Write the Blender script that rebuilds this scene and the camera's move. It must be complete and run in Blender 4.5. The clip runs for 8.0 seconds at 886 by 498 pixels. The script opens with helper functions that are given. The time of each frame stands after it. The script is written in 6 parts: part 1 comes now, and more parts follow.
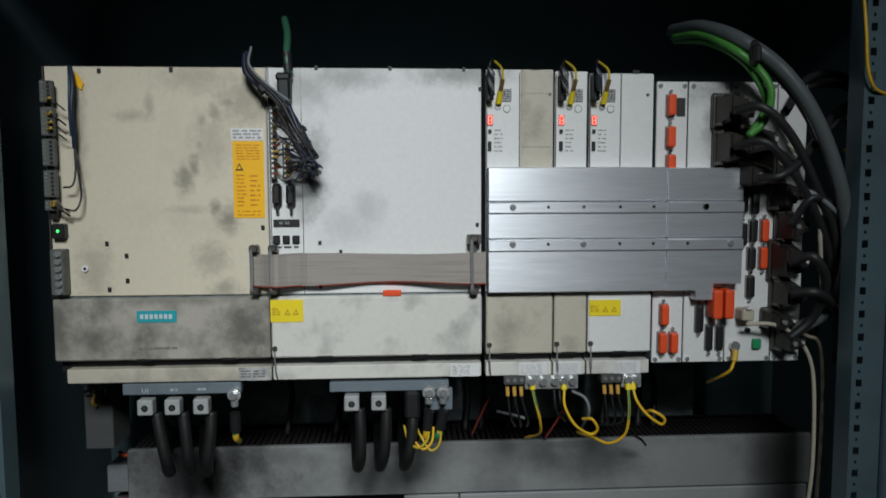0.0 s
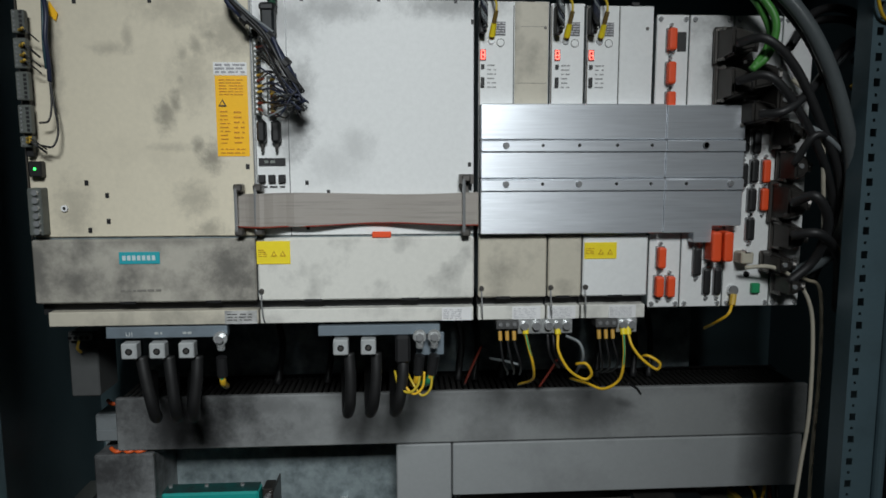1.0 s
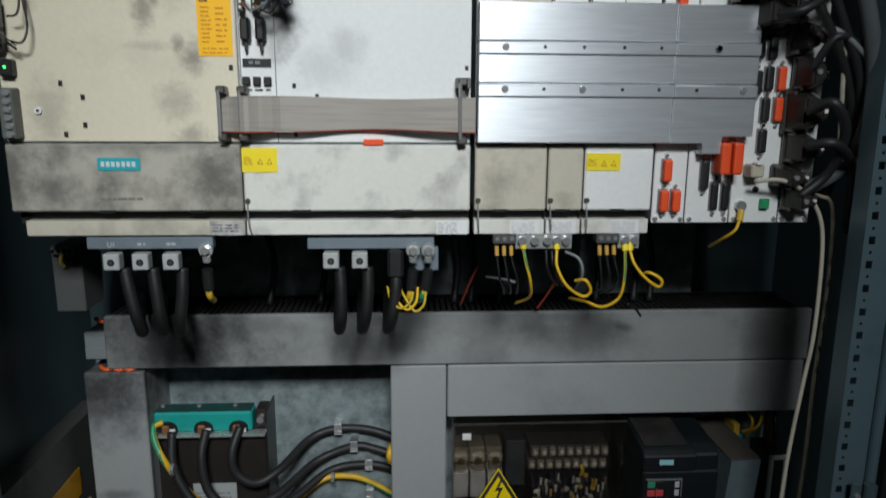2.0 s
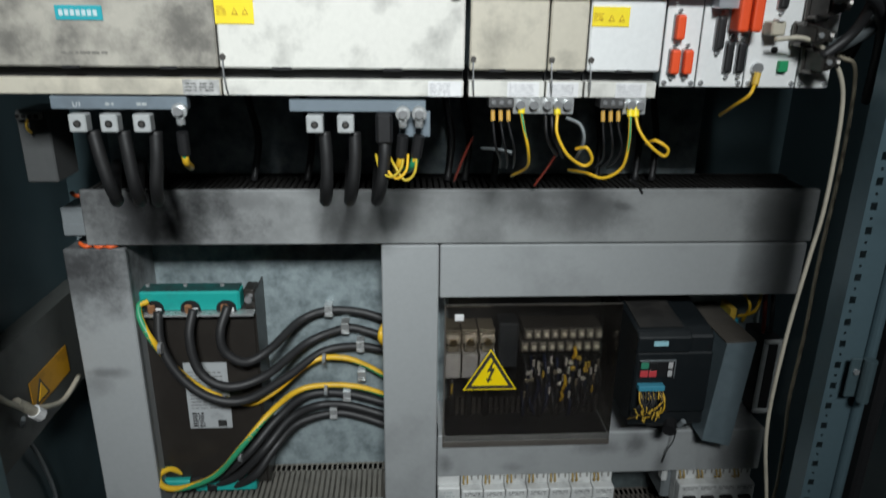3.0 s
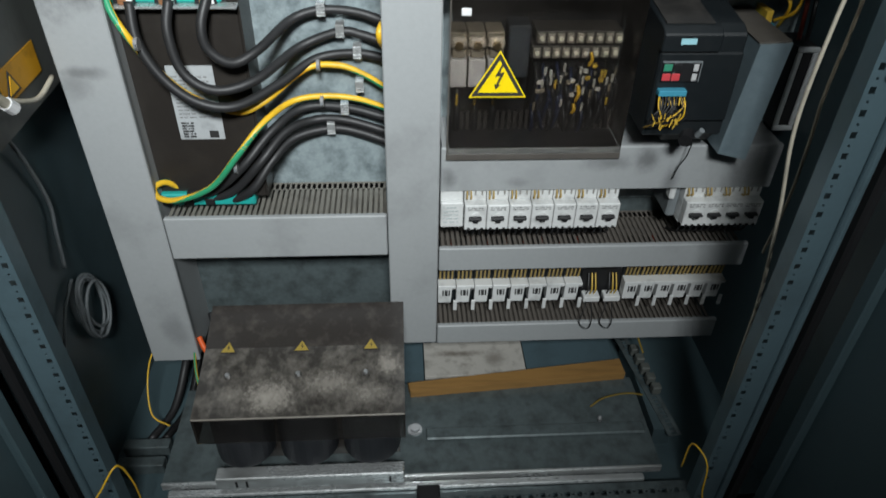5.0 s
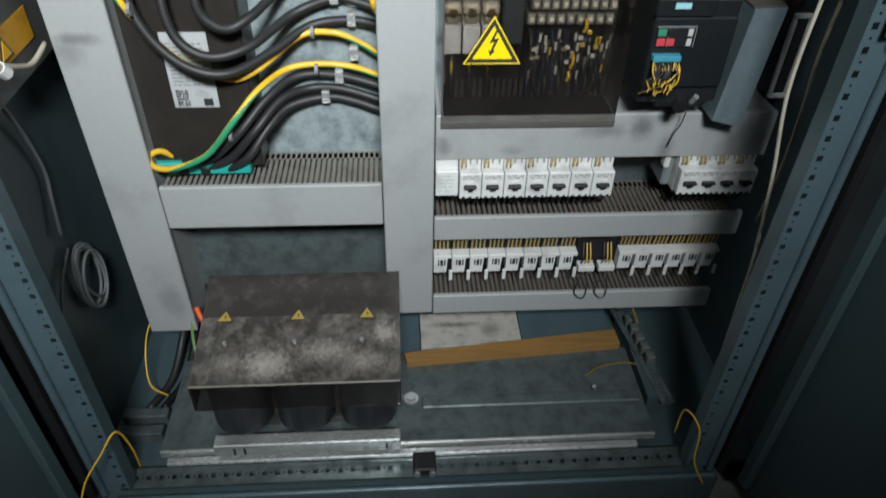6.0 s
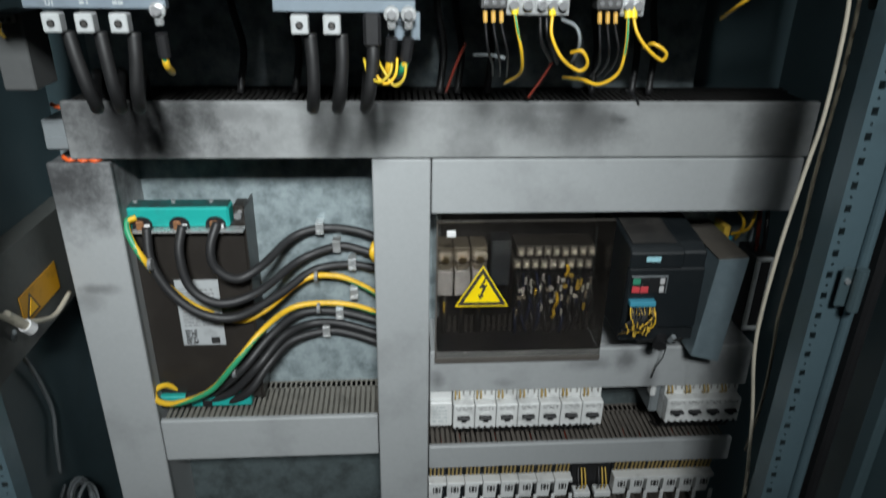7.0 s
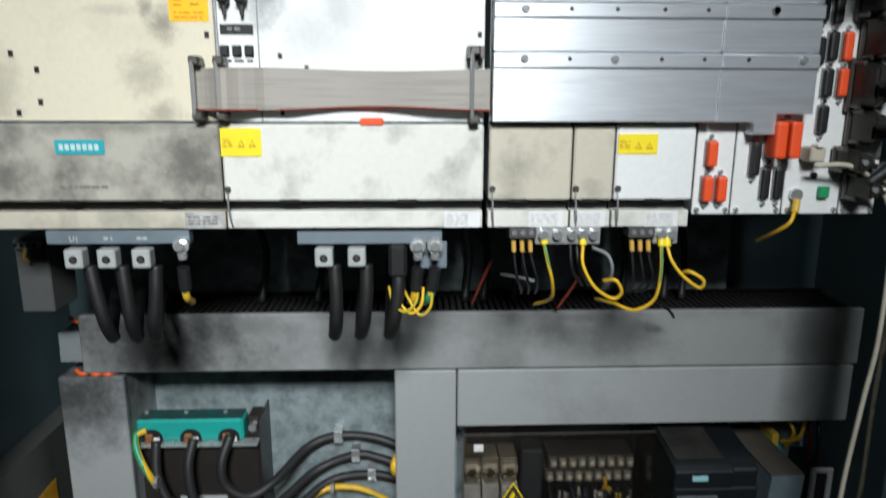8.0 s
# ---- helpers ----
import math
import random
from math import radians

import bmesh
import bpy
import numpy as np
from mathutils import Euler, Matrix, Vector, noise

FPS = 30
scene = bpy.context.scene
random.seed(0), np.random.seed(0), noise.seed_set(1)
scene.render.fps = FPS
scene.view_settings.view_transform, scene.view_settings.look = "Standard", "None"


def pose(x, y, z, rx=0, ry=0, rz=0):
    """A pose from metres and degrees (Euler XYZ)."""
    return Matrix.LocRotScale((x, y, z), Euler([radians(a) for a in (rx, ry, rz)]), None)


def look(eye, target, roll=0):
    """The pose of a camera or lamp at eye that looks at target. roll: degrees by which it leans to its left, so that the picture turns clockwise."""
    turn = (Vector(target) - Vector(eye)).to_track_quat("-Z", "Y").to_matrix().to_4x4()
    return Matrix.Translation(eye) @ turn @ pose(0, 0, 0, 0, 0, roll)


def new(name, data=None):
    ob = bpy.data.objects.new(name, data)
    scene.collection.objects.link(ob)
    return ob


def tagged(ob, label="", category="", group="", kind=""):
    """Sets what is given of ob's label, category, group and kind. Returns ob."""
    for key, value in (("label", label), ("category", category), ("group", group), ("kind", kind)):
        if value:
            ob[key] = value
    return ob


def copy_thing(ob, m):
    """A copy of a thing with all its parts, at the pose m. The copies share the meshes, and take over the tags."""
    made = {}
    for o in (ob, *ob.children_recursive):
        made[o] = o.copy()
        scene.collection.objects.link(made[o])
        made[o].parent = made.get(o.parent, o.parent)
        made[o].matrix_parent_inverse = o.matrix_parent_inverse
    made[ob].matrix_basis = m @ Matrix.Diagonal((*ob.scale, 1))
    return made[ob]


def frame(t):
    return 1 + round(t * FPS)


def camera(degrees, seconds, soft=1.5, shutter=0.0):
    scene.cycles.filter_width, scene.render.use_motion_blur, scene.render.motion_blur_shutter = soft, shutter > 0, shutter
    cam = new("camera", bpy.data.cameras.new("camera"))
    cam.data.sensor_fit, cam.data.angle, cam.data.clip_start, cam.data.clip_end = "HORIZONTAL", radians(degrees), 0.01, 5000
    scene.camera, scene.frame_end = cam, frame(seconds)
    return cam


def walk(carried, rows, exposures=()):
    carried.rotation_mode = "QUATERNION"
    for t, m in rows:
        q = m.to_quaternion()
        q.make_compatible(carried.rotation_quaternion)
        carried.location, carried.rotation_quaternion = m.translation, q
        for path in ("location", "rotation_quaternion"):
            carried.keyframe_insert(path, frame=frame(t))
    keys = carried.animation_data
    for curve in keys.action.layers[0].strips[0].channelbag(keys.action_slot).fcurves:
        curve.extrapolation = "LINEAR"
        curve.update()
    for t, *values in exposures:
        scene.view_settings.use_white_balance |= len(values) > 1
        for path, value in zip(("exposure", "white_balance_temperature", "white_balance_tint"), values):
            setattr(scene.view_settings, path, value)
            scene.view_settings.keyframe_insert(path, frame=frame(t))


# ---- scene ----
cam = camera(65.0, 8.0, soft=1.6, shutter=0.4)
# seconds, eye x y z in metres, yaw, pitch, roll in degrees
ROWS = [
    (0.0, -0.1135, -0.9886, 1.6438, -3.33, -4.61, -0.22),
    (0.5, -0.1052, -0.9811, 1.6098, -3.32, -5.83, -0.27),
    (1.0, -0.1017, -0.9649, 1.6014, -3.43, -7.12, -0.15),
    (1.2, -0.1010, -0.9600, 1.5940, -3.42, -7.55, -0.15),
    (2.3, -0.0845, -0.9210, 1.5335, -3.22, -14.00, 0.62),
    (2.5, -0.0820, -0.9153, 1.5213, -3.22, -15.55, 0.77),
    (3.0, -0.0810, -0.8928, 1.4899, -3.66, -19.45, 0.85),
    (3.5, -0.0802, -0.8847, 1.4643, -3.94, -25.35, 1.99),
    (4.0, -0.0799, -0.8779, 1.4138, -3.87, -29.93, 2.37),
    (4.5, -0.0852, -0.8701, 1.3793, -3.87, -34.86, 1.70),
    (4.7, -0.0879, -0.8696, 1.3626, -4.03, -36.06, 1.54),
    (5.8, -0.0871, -0.8981, 1.3235, -4.48, -40.09, 1.58),
    (6.0, -0.0820, -0.8950, 1.3257, -4.43, -39.12, 1.49),
    (6.5, -0.0727, -0.8977, 1.3906, -4.00, -30.61, 0.89),
    (7.0, -0.0745, -0.8925, 1.4537, -4.17, -24.78, 1.03),
    (7.5, -0.0790, -0.8353, 1.5054, -3.75, -19.09, 1.13),
    (8.0, -0.0805, -0.8106, 1.5399, -2.34, -13.04, 0.20),
]
EXPOSURES = [(0.0, -1.03), (1.2, -0.95), (2.5, -0.48), (3.0, -0.12), (3.5, 0.25), (4.5, 0.54), (6.0, 0.88), (6.5, 0.62), (7.0, 0.45), (7.5, 0.1), (8.0, -0.05)]
walk(cam, [(t, pose(x, y, z, 90 + pitch, 0, yaw) @ pose(0, 0, 0, 0, 0, roll)) for t, x, y, z, yaw, pitch, roll in ROWS], EXPOSURES)

# ---- light: a dim workshop with one lamp shining into the cabinet from the front ----
world = bpy.data.worlds.new("workshop_air")
scene.world = world
world.use_nodes = True
world.node_tree.nodes["Background"].inputs[0].default_value = (0.55, 0.65, 0.8, 1)
world.node_tree.nodes["Background"].inputs[1].default_value = 0.0008


def area_lamp(name, eye, target, sx, sy, watts, colour):
    data = bpy.data.lights.new(name, "AREA")
    data.shape, data.size, data.size_y, data.energy, data.color = "RECTANGLE", sx, sy, watts, colour
    ob = new(name, data)
    ob.matrix_world = look(eye, target)
    return ob


LAMP = (-0.02, -2.2, 2.75)
work_lamp = area_lamp("work_lamp_light", LAMP, (-0.24, 0.1, 1.28), 0.6, 0.35, 8.3, (0.93, 0.985, 1.0))
work_lamp.data.spread = radians(50)

# ---- materials ----


def mat(name, base, rough=0.5, metal=0.0, dirt=0.35, dirt_colour=(0.03, 0.03, 0.032), scale=9.0, cover=0.5, grain=0.08, bump=0.05,
        stretch=(1, 1, 1), smudges=(), fine=140.0, torn=19.0, coat=0.0):
    """A procedural surface: base colour, cloudy grime, fine grain, relief and placed smudges of soot, dust and painted
    shade (x, y, z, rx, ry, rz, strength).
    """
    m = bpy.data.materials.new(name)
    m.use_nodes = True
    t = m.node_tree
    n, l = t.nodes, t.links
    b = n["Principled BSDF"]
    geo = n.new("ShaderNodeNewGeometry")
    mp = n.new("ShaderNodeMapping")
    mp.inputs["Scale"].default_value = stretch
    l.new(geo.outputs["Position"], mp.inputs["Vector"])

    def tex(sc, detail, rough_=0.6):
        k = n.new("ShaderNodeTexNoise")
        k.inputs["Scale"].default_value, k.inputs["Detail"].default_value, k.inputs["Roughness"].default_value = sc, detail, rough_
        l.new(mp.outputs["Vector"], k.inputs["Vector"])
        return k

    def math(op, a, c):
        k = n.new("ShaderNodeMath")
        k.operation = op
        for i, v in enumerate((a, c)):
            if isinstance(v, (int, float)):
                k.inputs[i].default_value = v
            else:
                l.new(v, k.inputs[i])
        return k.outputs[0]

    big, small = tex(scale, 7), tex(fine, 4)
    ramp = n.new("ShaderNodeMapRange")
    ramp.inputs[1].default_value, ramp.inputs[2].default_value = cover, cover + 0.28
    ramp.inputs[3].default_value, ramp.inputs[4].default_value = 0.0, dirt
    l.new(big.outputs[0], ramp.inputs[0])
    amount = ramp.outputs[0]
    if smudges:
        warp = tex(torn, 8, 0.7)
        for sx, sy, sz, rx, ry, rz, strength in smudges:
            d = n.new("ShaderNodeMapping")
            d.vector_type = "TEXTURE"
            d.inputs["Location"].default_value = (sx, sy, sz)
            d.inputs["Scale"].default_value = (rx, ry, rz)
            l.new(geo.outputs["Position"], d.inputs["Vector"])
            ln = n.new("ShaderNodeVectorMath")
            ln.operation = "LENGTH"
            l.new(d.outputs["Vector"], ln.inputs[0])
            far = math("ADD", ln.outputs["Value"], math("MULTIPLY", math("SUBTRACT", warp.outputs[0], 0.5), 2.0))
            r = n.new("ShaderNodeMapRange")
            r.interpolation_type = "SMOOTHSTEP"
            r.inputs[1].default_value, r.inputs[2].default_value = 0.0, 1.3
            r.inputs[3].default_value, r.inputs[4].default_value = strength, 0.0
            l.new(far, r.inputs[0])
            amount = math("MAXIMUM", amount, r.outputs[0])
    mix = n.new("ShaderNodeMix")
    mix.data_type = "RGBA"
    mix.inputs["A"].default_value, mix.inputs["B"].default_value = (*base, 1), (*dirt_colour, 1)
    l.new(amount, mix.inputs["Factor"])
    hue = n.new("ShaderNodeHueSaturation")
    l.new(mix.outputs["Result"], hue.inputs["Color"])
    l.new(math("ADD", 1 - grain, math("MULTIPLY", small.outputs[0], 2 * grain)), hue.inputs["Value"])
    l.new(hue.outputs[0], b.inputs["Base Color"])
    l.new(math("ADD", rough - 0.06, math("ADD", math("MULTIPLY", small.outputs[0], 0.12), math("MULTIPLY", amount, 0.3))), b.inputs["Roughness"])
    b.inputs["Metallic"].default_value = metal
    b.inputs["Coat Weight"].default_value = coat
    if bump:
        bp = n.new("ShaderNodeBump")
        bp.inputs["Strength"].default_value, bp.inputs["Distance"].default_value = bump, 0.002
        l.new(small.outputs[0], bp.inputs["Height"])
        l.new(bp.outputs[0], b.inputs["Normal"])
    return m


def plain(name, base, rough=0.5, metal=0.0):
    return mat(name, base, rough, metal, dirt=0.12, grain=0.06, bump=0.02)


def glow(name, colour, strength):
    m = bpy.data.materials.new(name)
    m.use_nodes = True
    b = m.node_tree.nodes["Principled BSDF"]
    b.inputs["Base Color"].default_value = (*colour, 1)
    b.inputs["Emission Color"].default_value, b.inputs["Emission Strength"].default_value = (*colour, 1), strength
    return m


CREAM = mat("cream_paint", (0.7, 0.637, 0.5), 0.5, dirt=0.22, scale=6, cover=0.58, torn=62.0,
            smudges=[(-0.415, 0, 1.665, 0.016, 0.2, 0.028, 0.55), (-0.402, 0, 1.683, 0.011, 0.2, 0.022, 0.53), (-0.373, 0, 1.625, 0.011, 0.2, 0.014, 0.53),
                     (-0.357, 0, 1.608, 0.02, 0.2, 0.026, 0.58), (-0.371, 0, 1.755, 0.012, 0.2, 0.02, 0.44), (-0.389, 0, 1.745, 0.009, 0.2, 0.014, 0.39),
                     (-0.393, 0, 1.712, 0.008, 0.2, 0.012, 0.39), (-0.351, 0, 1.769, 0.02, 0.2, 0.012, 0.44), (-0.378, 0, 1.713, 0.035, 0.2, 0.05, 0.27),
                     (-0.331, 0, 1.772, 0.045, 0.2, 0.045, 0.37), (-0.394, 0, 1.803, 0.07, 0.2, 0.025, 0.28), (-0.482, 0, 1.751, 0.03, 0.2, 0.01, 0.31),
                     (-0.459, 0, 1.767, 0.008, 0.2, 0.022, 0.31), (-0.409, 0, 1.622, 0.04, 0.2, 0.008, 0.27), (-0.553, 0, 1.737, 0.012, 0.2, 0.09, 0.36),
                     (-0.381, 0, 1.553, 0.03, 0.2, 0.03, 0.36), (-0.542, 0, 1.539, 0.03, 0.2, 0.05, 0.31), (-0.363, 0, 1.51, 0.025, 0.2, 0.02, 0.44)])
WHITE = mat("white_enamel", (0.79, 0.8, 0.795), 0.45, dirt=0.15, scale=6, cover=0.58, torn=45.0,
            smudges=[(-0.245, 0, 1.645, 0.03, 0.2, 0.05, 0.56), (-0.193, 0, 1.599, 0.05, 0.2, 0.035, 0.18), (-0.162, 0, 1.622, 0.03, 0.2, 0.03, 0.24), (-0.25, 0, 1.79, 0.05, 0.2, 0.04, 0.36), (-0.03, 0, 1.81, 0.09, 0.2, 0.02, 0.48),
                     (0.34, 0, 1.79, 0.05, 0.2, 0.03, 0.48), (0.355, 0, 1.72, 0.02, 0.2, 0.08, 0.56), (-0.195, 0, 1.805, 0.08, 0.2, 0.02, 0.4), (-0.235, 0, 1.7, 0.02, 0.2, 0.05, 0.5), (0.335, 0, 1.735, 0.022, 0.2, 0.06, 0.5)])
GRIMY = mat("grimy_cover_paint", (0.44, 0.415, 0.36), 0.55, dirt=0.85, dirt_colour=(0.035, 0.034, 0.034), scale=16, cover=0.42, torn=38.0,
            smudges=[(-0.33, 0, 1.45, 0.06, 0.2, 0.06, 0.75), (-0.54, 0, 1.44, 0.05, 0.2, 0.03, 0.7), (-0.595, 0, 1.46, 0.03, 0.2, 0.08, 0.7), (-0.42, 0, 1.5, 0.2, 0.2, 0.015, 0.5)])
COVER = mat("light_cover_paint", (0.7, 0.69, 0.64), 0.5, dirt=0.55, scale=16, cover=0.5)
BEIGE = mat("beige_cover_paint", (0.55, 0.51, 0.42), 0.5, dirt=0.62, scale=14, cover=0.48)
# Two large smudges darken the left upright duct towards its top.
DUCT = mat("grey_trunking_plastic", (0.35, 0.365, 0.37), 0.5, dirt=0.3, scale=7, cover=0.55, torn=15.0,
           smudges=[(-0.45, 0.218, 1.16, 0.14, 0.2, 0.07, 0.63), (-0.36, 0.218, 1.17, 0.12, 0.2, 0.03, 0.45), (-0.18, 0.218, 1.15, 0.11, 0.2, 0.045, 0.52), (0.22, 0.218, 1.155, 0.15, 0.2, 0.045, 0.55),
                    (-0.6, 0.218, 1.085, 0.14, 0.2, 0.11, 0.95), (-0.625, 0.218, 1.04, 0.07, 0.2, 0.06, 0.8), (-0.6, 0.218, 0.87, 0.045, 0.2, 0.012, 0.5), (-0.62, 0.218, 0.85, 0.03, 0.2, 0.03, 0.32), (-0.57, 0.218, 0.3, 0.03, 0.2, 0.06, 0.32), (0.0, 0.218, 0.66, 0.02, 0.2, 0.03, 0.5), (0.3, 0.218, 0.69, 0.05, 0.2, 0.02, 0.45), (0.37, 0.218, 0.7, 0.03, 0.2, 0.03, 0.6), (0.13, 0.218, 0.65, 0.03, 0.2, 0.015, 0.35), (0.42, 0.218, 0.65, 0.02, 0.2, 0.05, 0.5), (0.58, 0.218, 0.68, 0.06, 0.2, 0.06, 0.5)])
# Soot on the left; smudges under the cable loops paint their shadows.
SOOTSHADEDUCT = mat("sooty_shaded_trunking_plastic", (0.29, 0.3, 0.3), 0.55, dirt=0.55, scale=8, cover=0.46, torn=15.0,
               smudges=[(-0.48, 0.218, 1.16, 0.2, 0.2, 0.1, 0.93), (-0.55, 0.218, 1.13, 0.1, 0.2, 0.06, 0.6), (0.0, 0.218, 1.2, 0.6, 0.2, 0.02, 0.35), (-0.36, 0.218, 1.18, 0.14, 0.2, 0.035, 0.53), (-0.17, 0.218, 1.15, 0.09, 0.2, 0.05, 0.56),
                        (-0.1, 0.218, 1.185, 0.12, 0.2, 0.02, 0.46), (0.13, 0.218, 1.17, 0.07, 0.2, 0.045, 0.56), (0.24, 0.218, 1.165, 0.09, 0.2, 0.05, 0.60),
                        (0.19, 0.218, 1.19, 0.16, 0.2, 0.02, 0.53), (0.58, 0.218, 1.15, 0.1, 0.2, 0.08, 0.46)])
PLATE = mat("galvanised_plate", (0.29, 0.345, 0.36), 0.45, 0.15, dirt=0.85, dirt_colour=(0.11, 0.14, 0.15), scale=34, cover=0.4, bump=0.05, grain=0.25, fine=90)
TRAYM = mat("dark_galvanised_sheet", (0.12, 0.15, 0.155), 0.32, 0.3, dirt=0.7, dirt_colour=(0.04, 0.047, 0.047), scale=27, cover=0.44, bump=0.06, grain=0.3, fine=90)
STEEL = mat("blue_grey_cabinet_paint", (0.066, 0.104, 0.117), 0.4, 0.0, dirt=0.4, scale=4, cover=0.5, bump=0.05)
RAILP = mat("rail_blue_grey_paint", (0.1, 0.155, 0.18), 0.32, 0.2, dirt=0.4, scale=9, cover=0.5)
ZINC = mat("zinc_plated_steel", (0.68, 0.7, 0.7), 0.27, 0.65, dirt=0.55, dirt_colour=(0.12, 0.115, 0.1), scale=14, cover=0.45, grain=0.15, stretch=(0.5, 2, 2), bump=0.08)
BRUSHED = mat("brushed_aluminium", (0.8, 0.835, 0.885), 0.36, 0.7, dirt=0.38, dirt_colour=(0.25, 0.265, 0.29), scale=8, cover=0.45, fine=70, stretch=(0.25, 6, 9), grain=0.16, bump=0.04)
_b = BRUSHED.node_tree.nodes["Principled BSDF"]
_t = BRUSHED.node_tree.nodes.new("ShaderNodeTangent")
_t.direction_type, _t.axis = "RADIAL", "Z"
BRUSHED.node_tree.links.new(_t.outputs[0], _b.inputs["Tangent"])
_b.inputs["Anisotropic"].default_value, _b.inputs["Anisotropic Rotation"].default_value = 0.72, 0.25
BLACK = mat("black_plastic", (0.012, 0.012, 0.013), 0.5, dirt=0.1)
RUBBER = mat("black_cable_sheath", (0.018, 0.018, 0.019), 0.5, dirt=0.25, dirt_colour=(0.04, 0.038, 0.036), scale=30)
BROWN = mat("dusty_brown_acrylic", (0.042, 0.037, 0.034), 0.2, 0.0, dirt=0.22, dirt_colour=(0.27, 0.24, 0.205), scale=30, cover=0.5,
            smudges=[(-0.17, 0.045, 0.335, 0.14, 0.06, 0.06, 0.62), (-0.3, 0.02, 0.33, 0.15, 0.055, 0.06, 0.5), (-0.32, -0.005, 0.33, 0.08, 0.035, 0.05, 0.8), (-0.12, 0.06, 0.34, 0.05, 0.03, 0.04, 0.75), (-0.42, 0.03, 0.33, 0.07, 0.05, 0.05, 0.4)], bump=0.06, torn=30.0)
DARKBROWN = mat("brown_black_sheet_steel", (0.03, 0.026, 0.023), 0.35, 0.2, dirt=0.3, dirt_colour=(0.07, 0.062, 0.052), scale=8, cover=0.5)
COMB = mat("dusty_slot_plastic", (0.13, 0.115, 0.1), 0.6, dirt=0.5, scale=20)
# Near-black comb colour for the long duct only.
BLACKCOMB = mat("black_slot_plastic", (0.014, 0.013, 0.012), 0.6, dirt=0.3)
TEAL = mat("teal_plastic", (0.015, 0.36, 0.32), 0.4, dirt=0.4, scale=20, cover=0.55)
ORANGE = plain("orange_label", (1.0, 0.53, 0.005))
YELLOW = plain("yellow_label", (0.92, 0.72, 0.02))
RED = plain("red_cap_plastic", (0.86, 0.09, 0.02))
PAPER = plain("white_label", (0.78, 0.78, 0.78))
INK = plain("dark_ink", (0.03, 0.03, 0.03))
CHARCOAL = mat("charcoal_plastic", (0.007, 0.01, 0.012), 0.5, dirt=0.12, dirt_colour=(0.06, 0.055, 0.05))
CONCRETE = mat("concrete", (0.24, 0.24, 0.23), 0.8, dirt=0.5)
WALLP = mat("workshop_wall", (0.05, 0.052, 0.055), 0.8, dirt=0.4)

# ---- building helpers ----
ORIGIN = {}


def thing(name, at, label, category, group="", kind=""):
    ob = new(name)
    ob.empty_display_size = 0.05
    ob.location = at
    ORIGIN[ob.name] = Vector(at)
    return tagged(ob, label, category, group, kind)


def part(name, bm, material, parent=None, label="", smooth=False):
    """Links a bmesh, given in world coordinates, as one mesh under a thing or a part."""
    me = bpy.data.meshes.new(name)
    org = ORIGIN.get(parent.name, Vector()) if parent else Vector()
    bmesh.ops.translate(bm, verts=bm.verts, vec=-org)
    if smooth:
        for f in bm.faces:
            f.smooth = True
    bm.to_mesh(me)
    bm.free()
    me.materials.append(material)
    ob = new(name, me)
    ob.parent = parent
    ORIGIN[ob.name] = org
    return tagged(ob, label)


def structure(name, bm, material, label, category):
    ob = part(name, bm, material)
    return tagged(ob, label, category, kind="structure")


def box(x0, x1, y0, y1, z0, z1, bevel=0.0, bm=None, segs=1):
    own = bmesh.new()
    bmesh.ops.create_cube(own, size=1)
    for v in own.verts:
        v.co = Vector(((x0 + x1) / 2 + v.co.x * (x1 - x0), (y0 + y1) / 2 + v.co.y * (y1 - y0), (z0 + z1) / 2 + v.co.z * (z1 - z0)))
    if bevel:
        bmesh.ops.bevel(own, geom=own.edges[:], offset=bevel, segments=segs, affect="EDGES", profile=0.5)
    if bm is None:
        return own
    add(bm, own)
    return bm


def add(bm, other):
    me = bpy.data.meshes.new("tmp")
    other.to_mesh(me)
    other.free()
    bm.from_mesh(me)
    bpy.data.meshes.remove(me)
    return bm


def boxes(rows, bevel=0.0):
    bm = bmesh.new()
    for r in rows:
        box(*r, bevel, bm)
    return bm


def rod(a, b, r, sides=14, r2=None, bm=None, bevel=0.0):
    a, b = Vector(a), Vector(b)
    own = bmesh.new()
    bmesh.ops.create_cone(own, cap_ends=True, segments=sides, radius1=r, radius2=r if r2 is None else r2, depth=(b - a).length)
    if bevel:
        bmesh.ops.bevel(own, geom=[e for e in own.edges if e.is_boundary or len(e.link_faces) == 2 and max(len(f.verts) for f in e.link_faces) > 4],
                        offset=bevel, segments=2, affect="EDGES", profile=0.5)
    own.transform(Matrix.Translation((a + b) / 2) @ (b - a).to_track_quat("Z", "Y").to_matrix().to_4x4())
    return own if bm is None else add(bm, own)


def smooth_path(pts, per=8):
    pts = [Vector(p) for p in pts]
    ext = [2 * pts[0] - pts[1]] + pts + [2 * pts[-1] - pts[-2]]
    out = []
    for i in range(1, len(ext) - 2):
        p0, p1, p2, p3 = ext[i - 1:i + 3]
        for k in range(per):
            t = k / per
            out.append(0.5 * (2 * p1 + (p2 - p0) * t + (2 * p0 - 5 * p1 + 4 * p2 - p3) * t * t + (3 * p1 - p0 - 3 * p2 + p3) * t ** 3))
    return out + [pts[-1]]


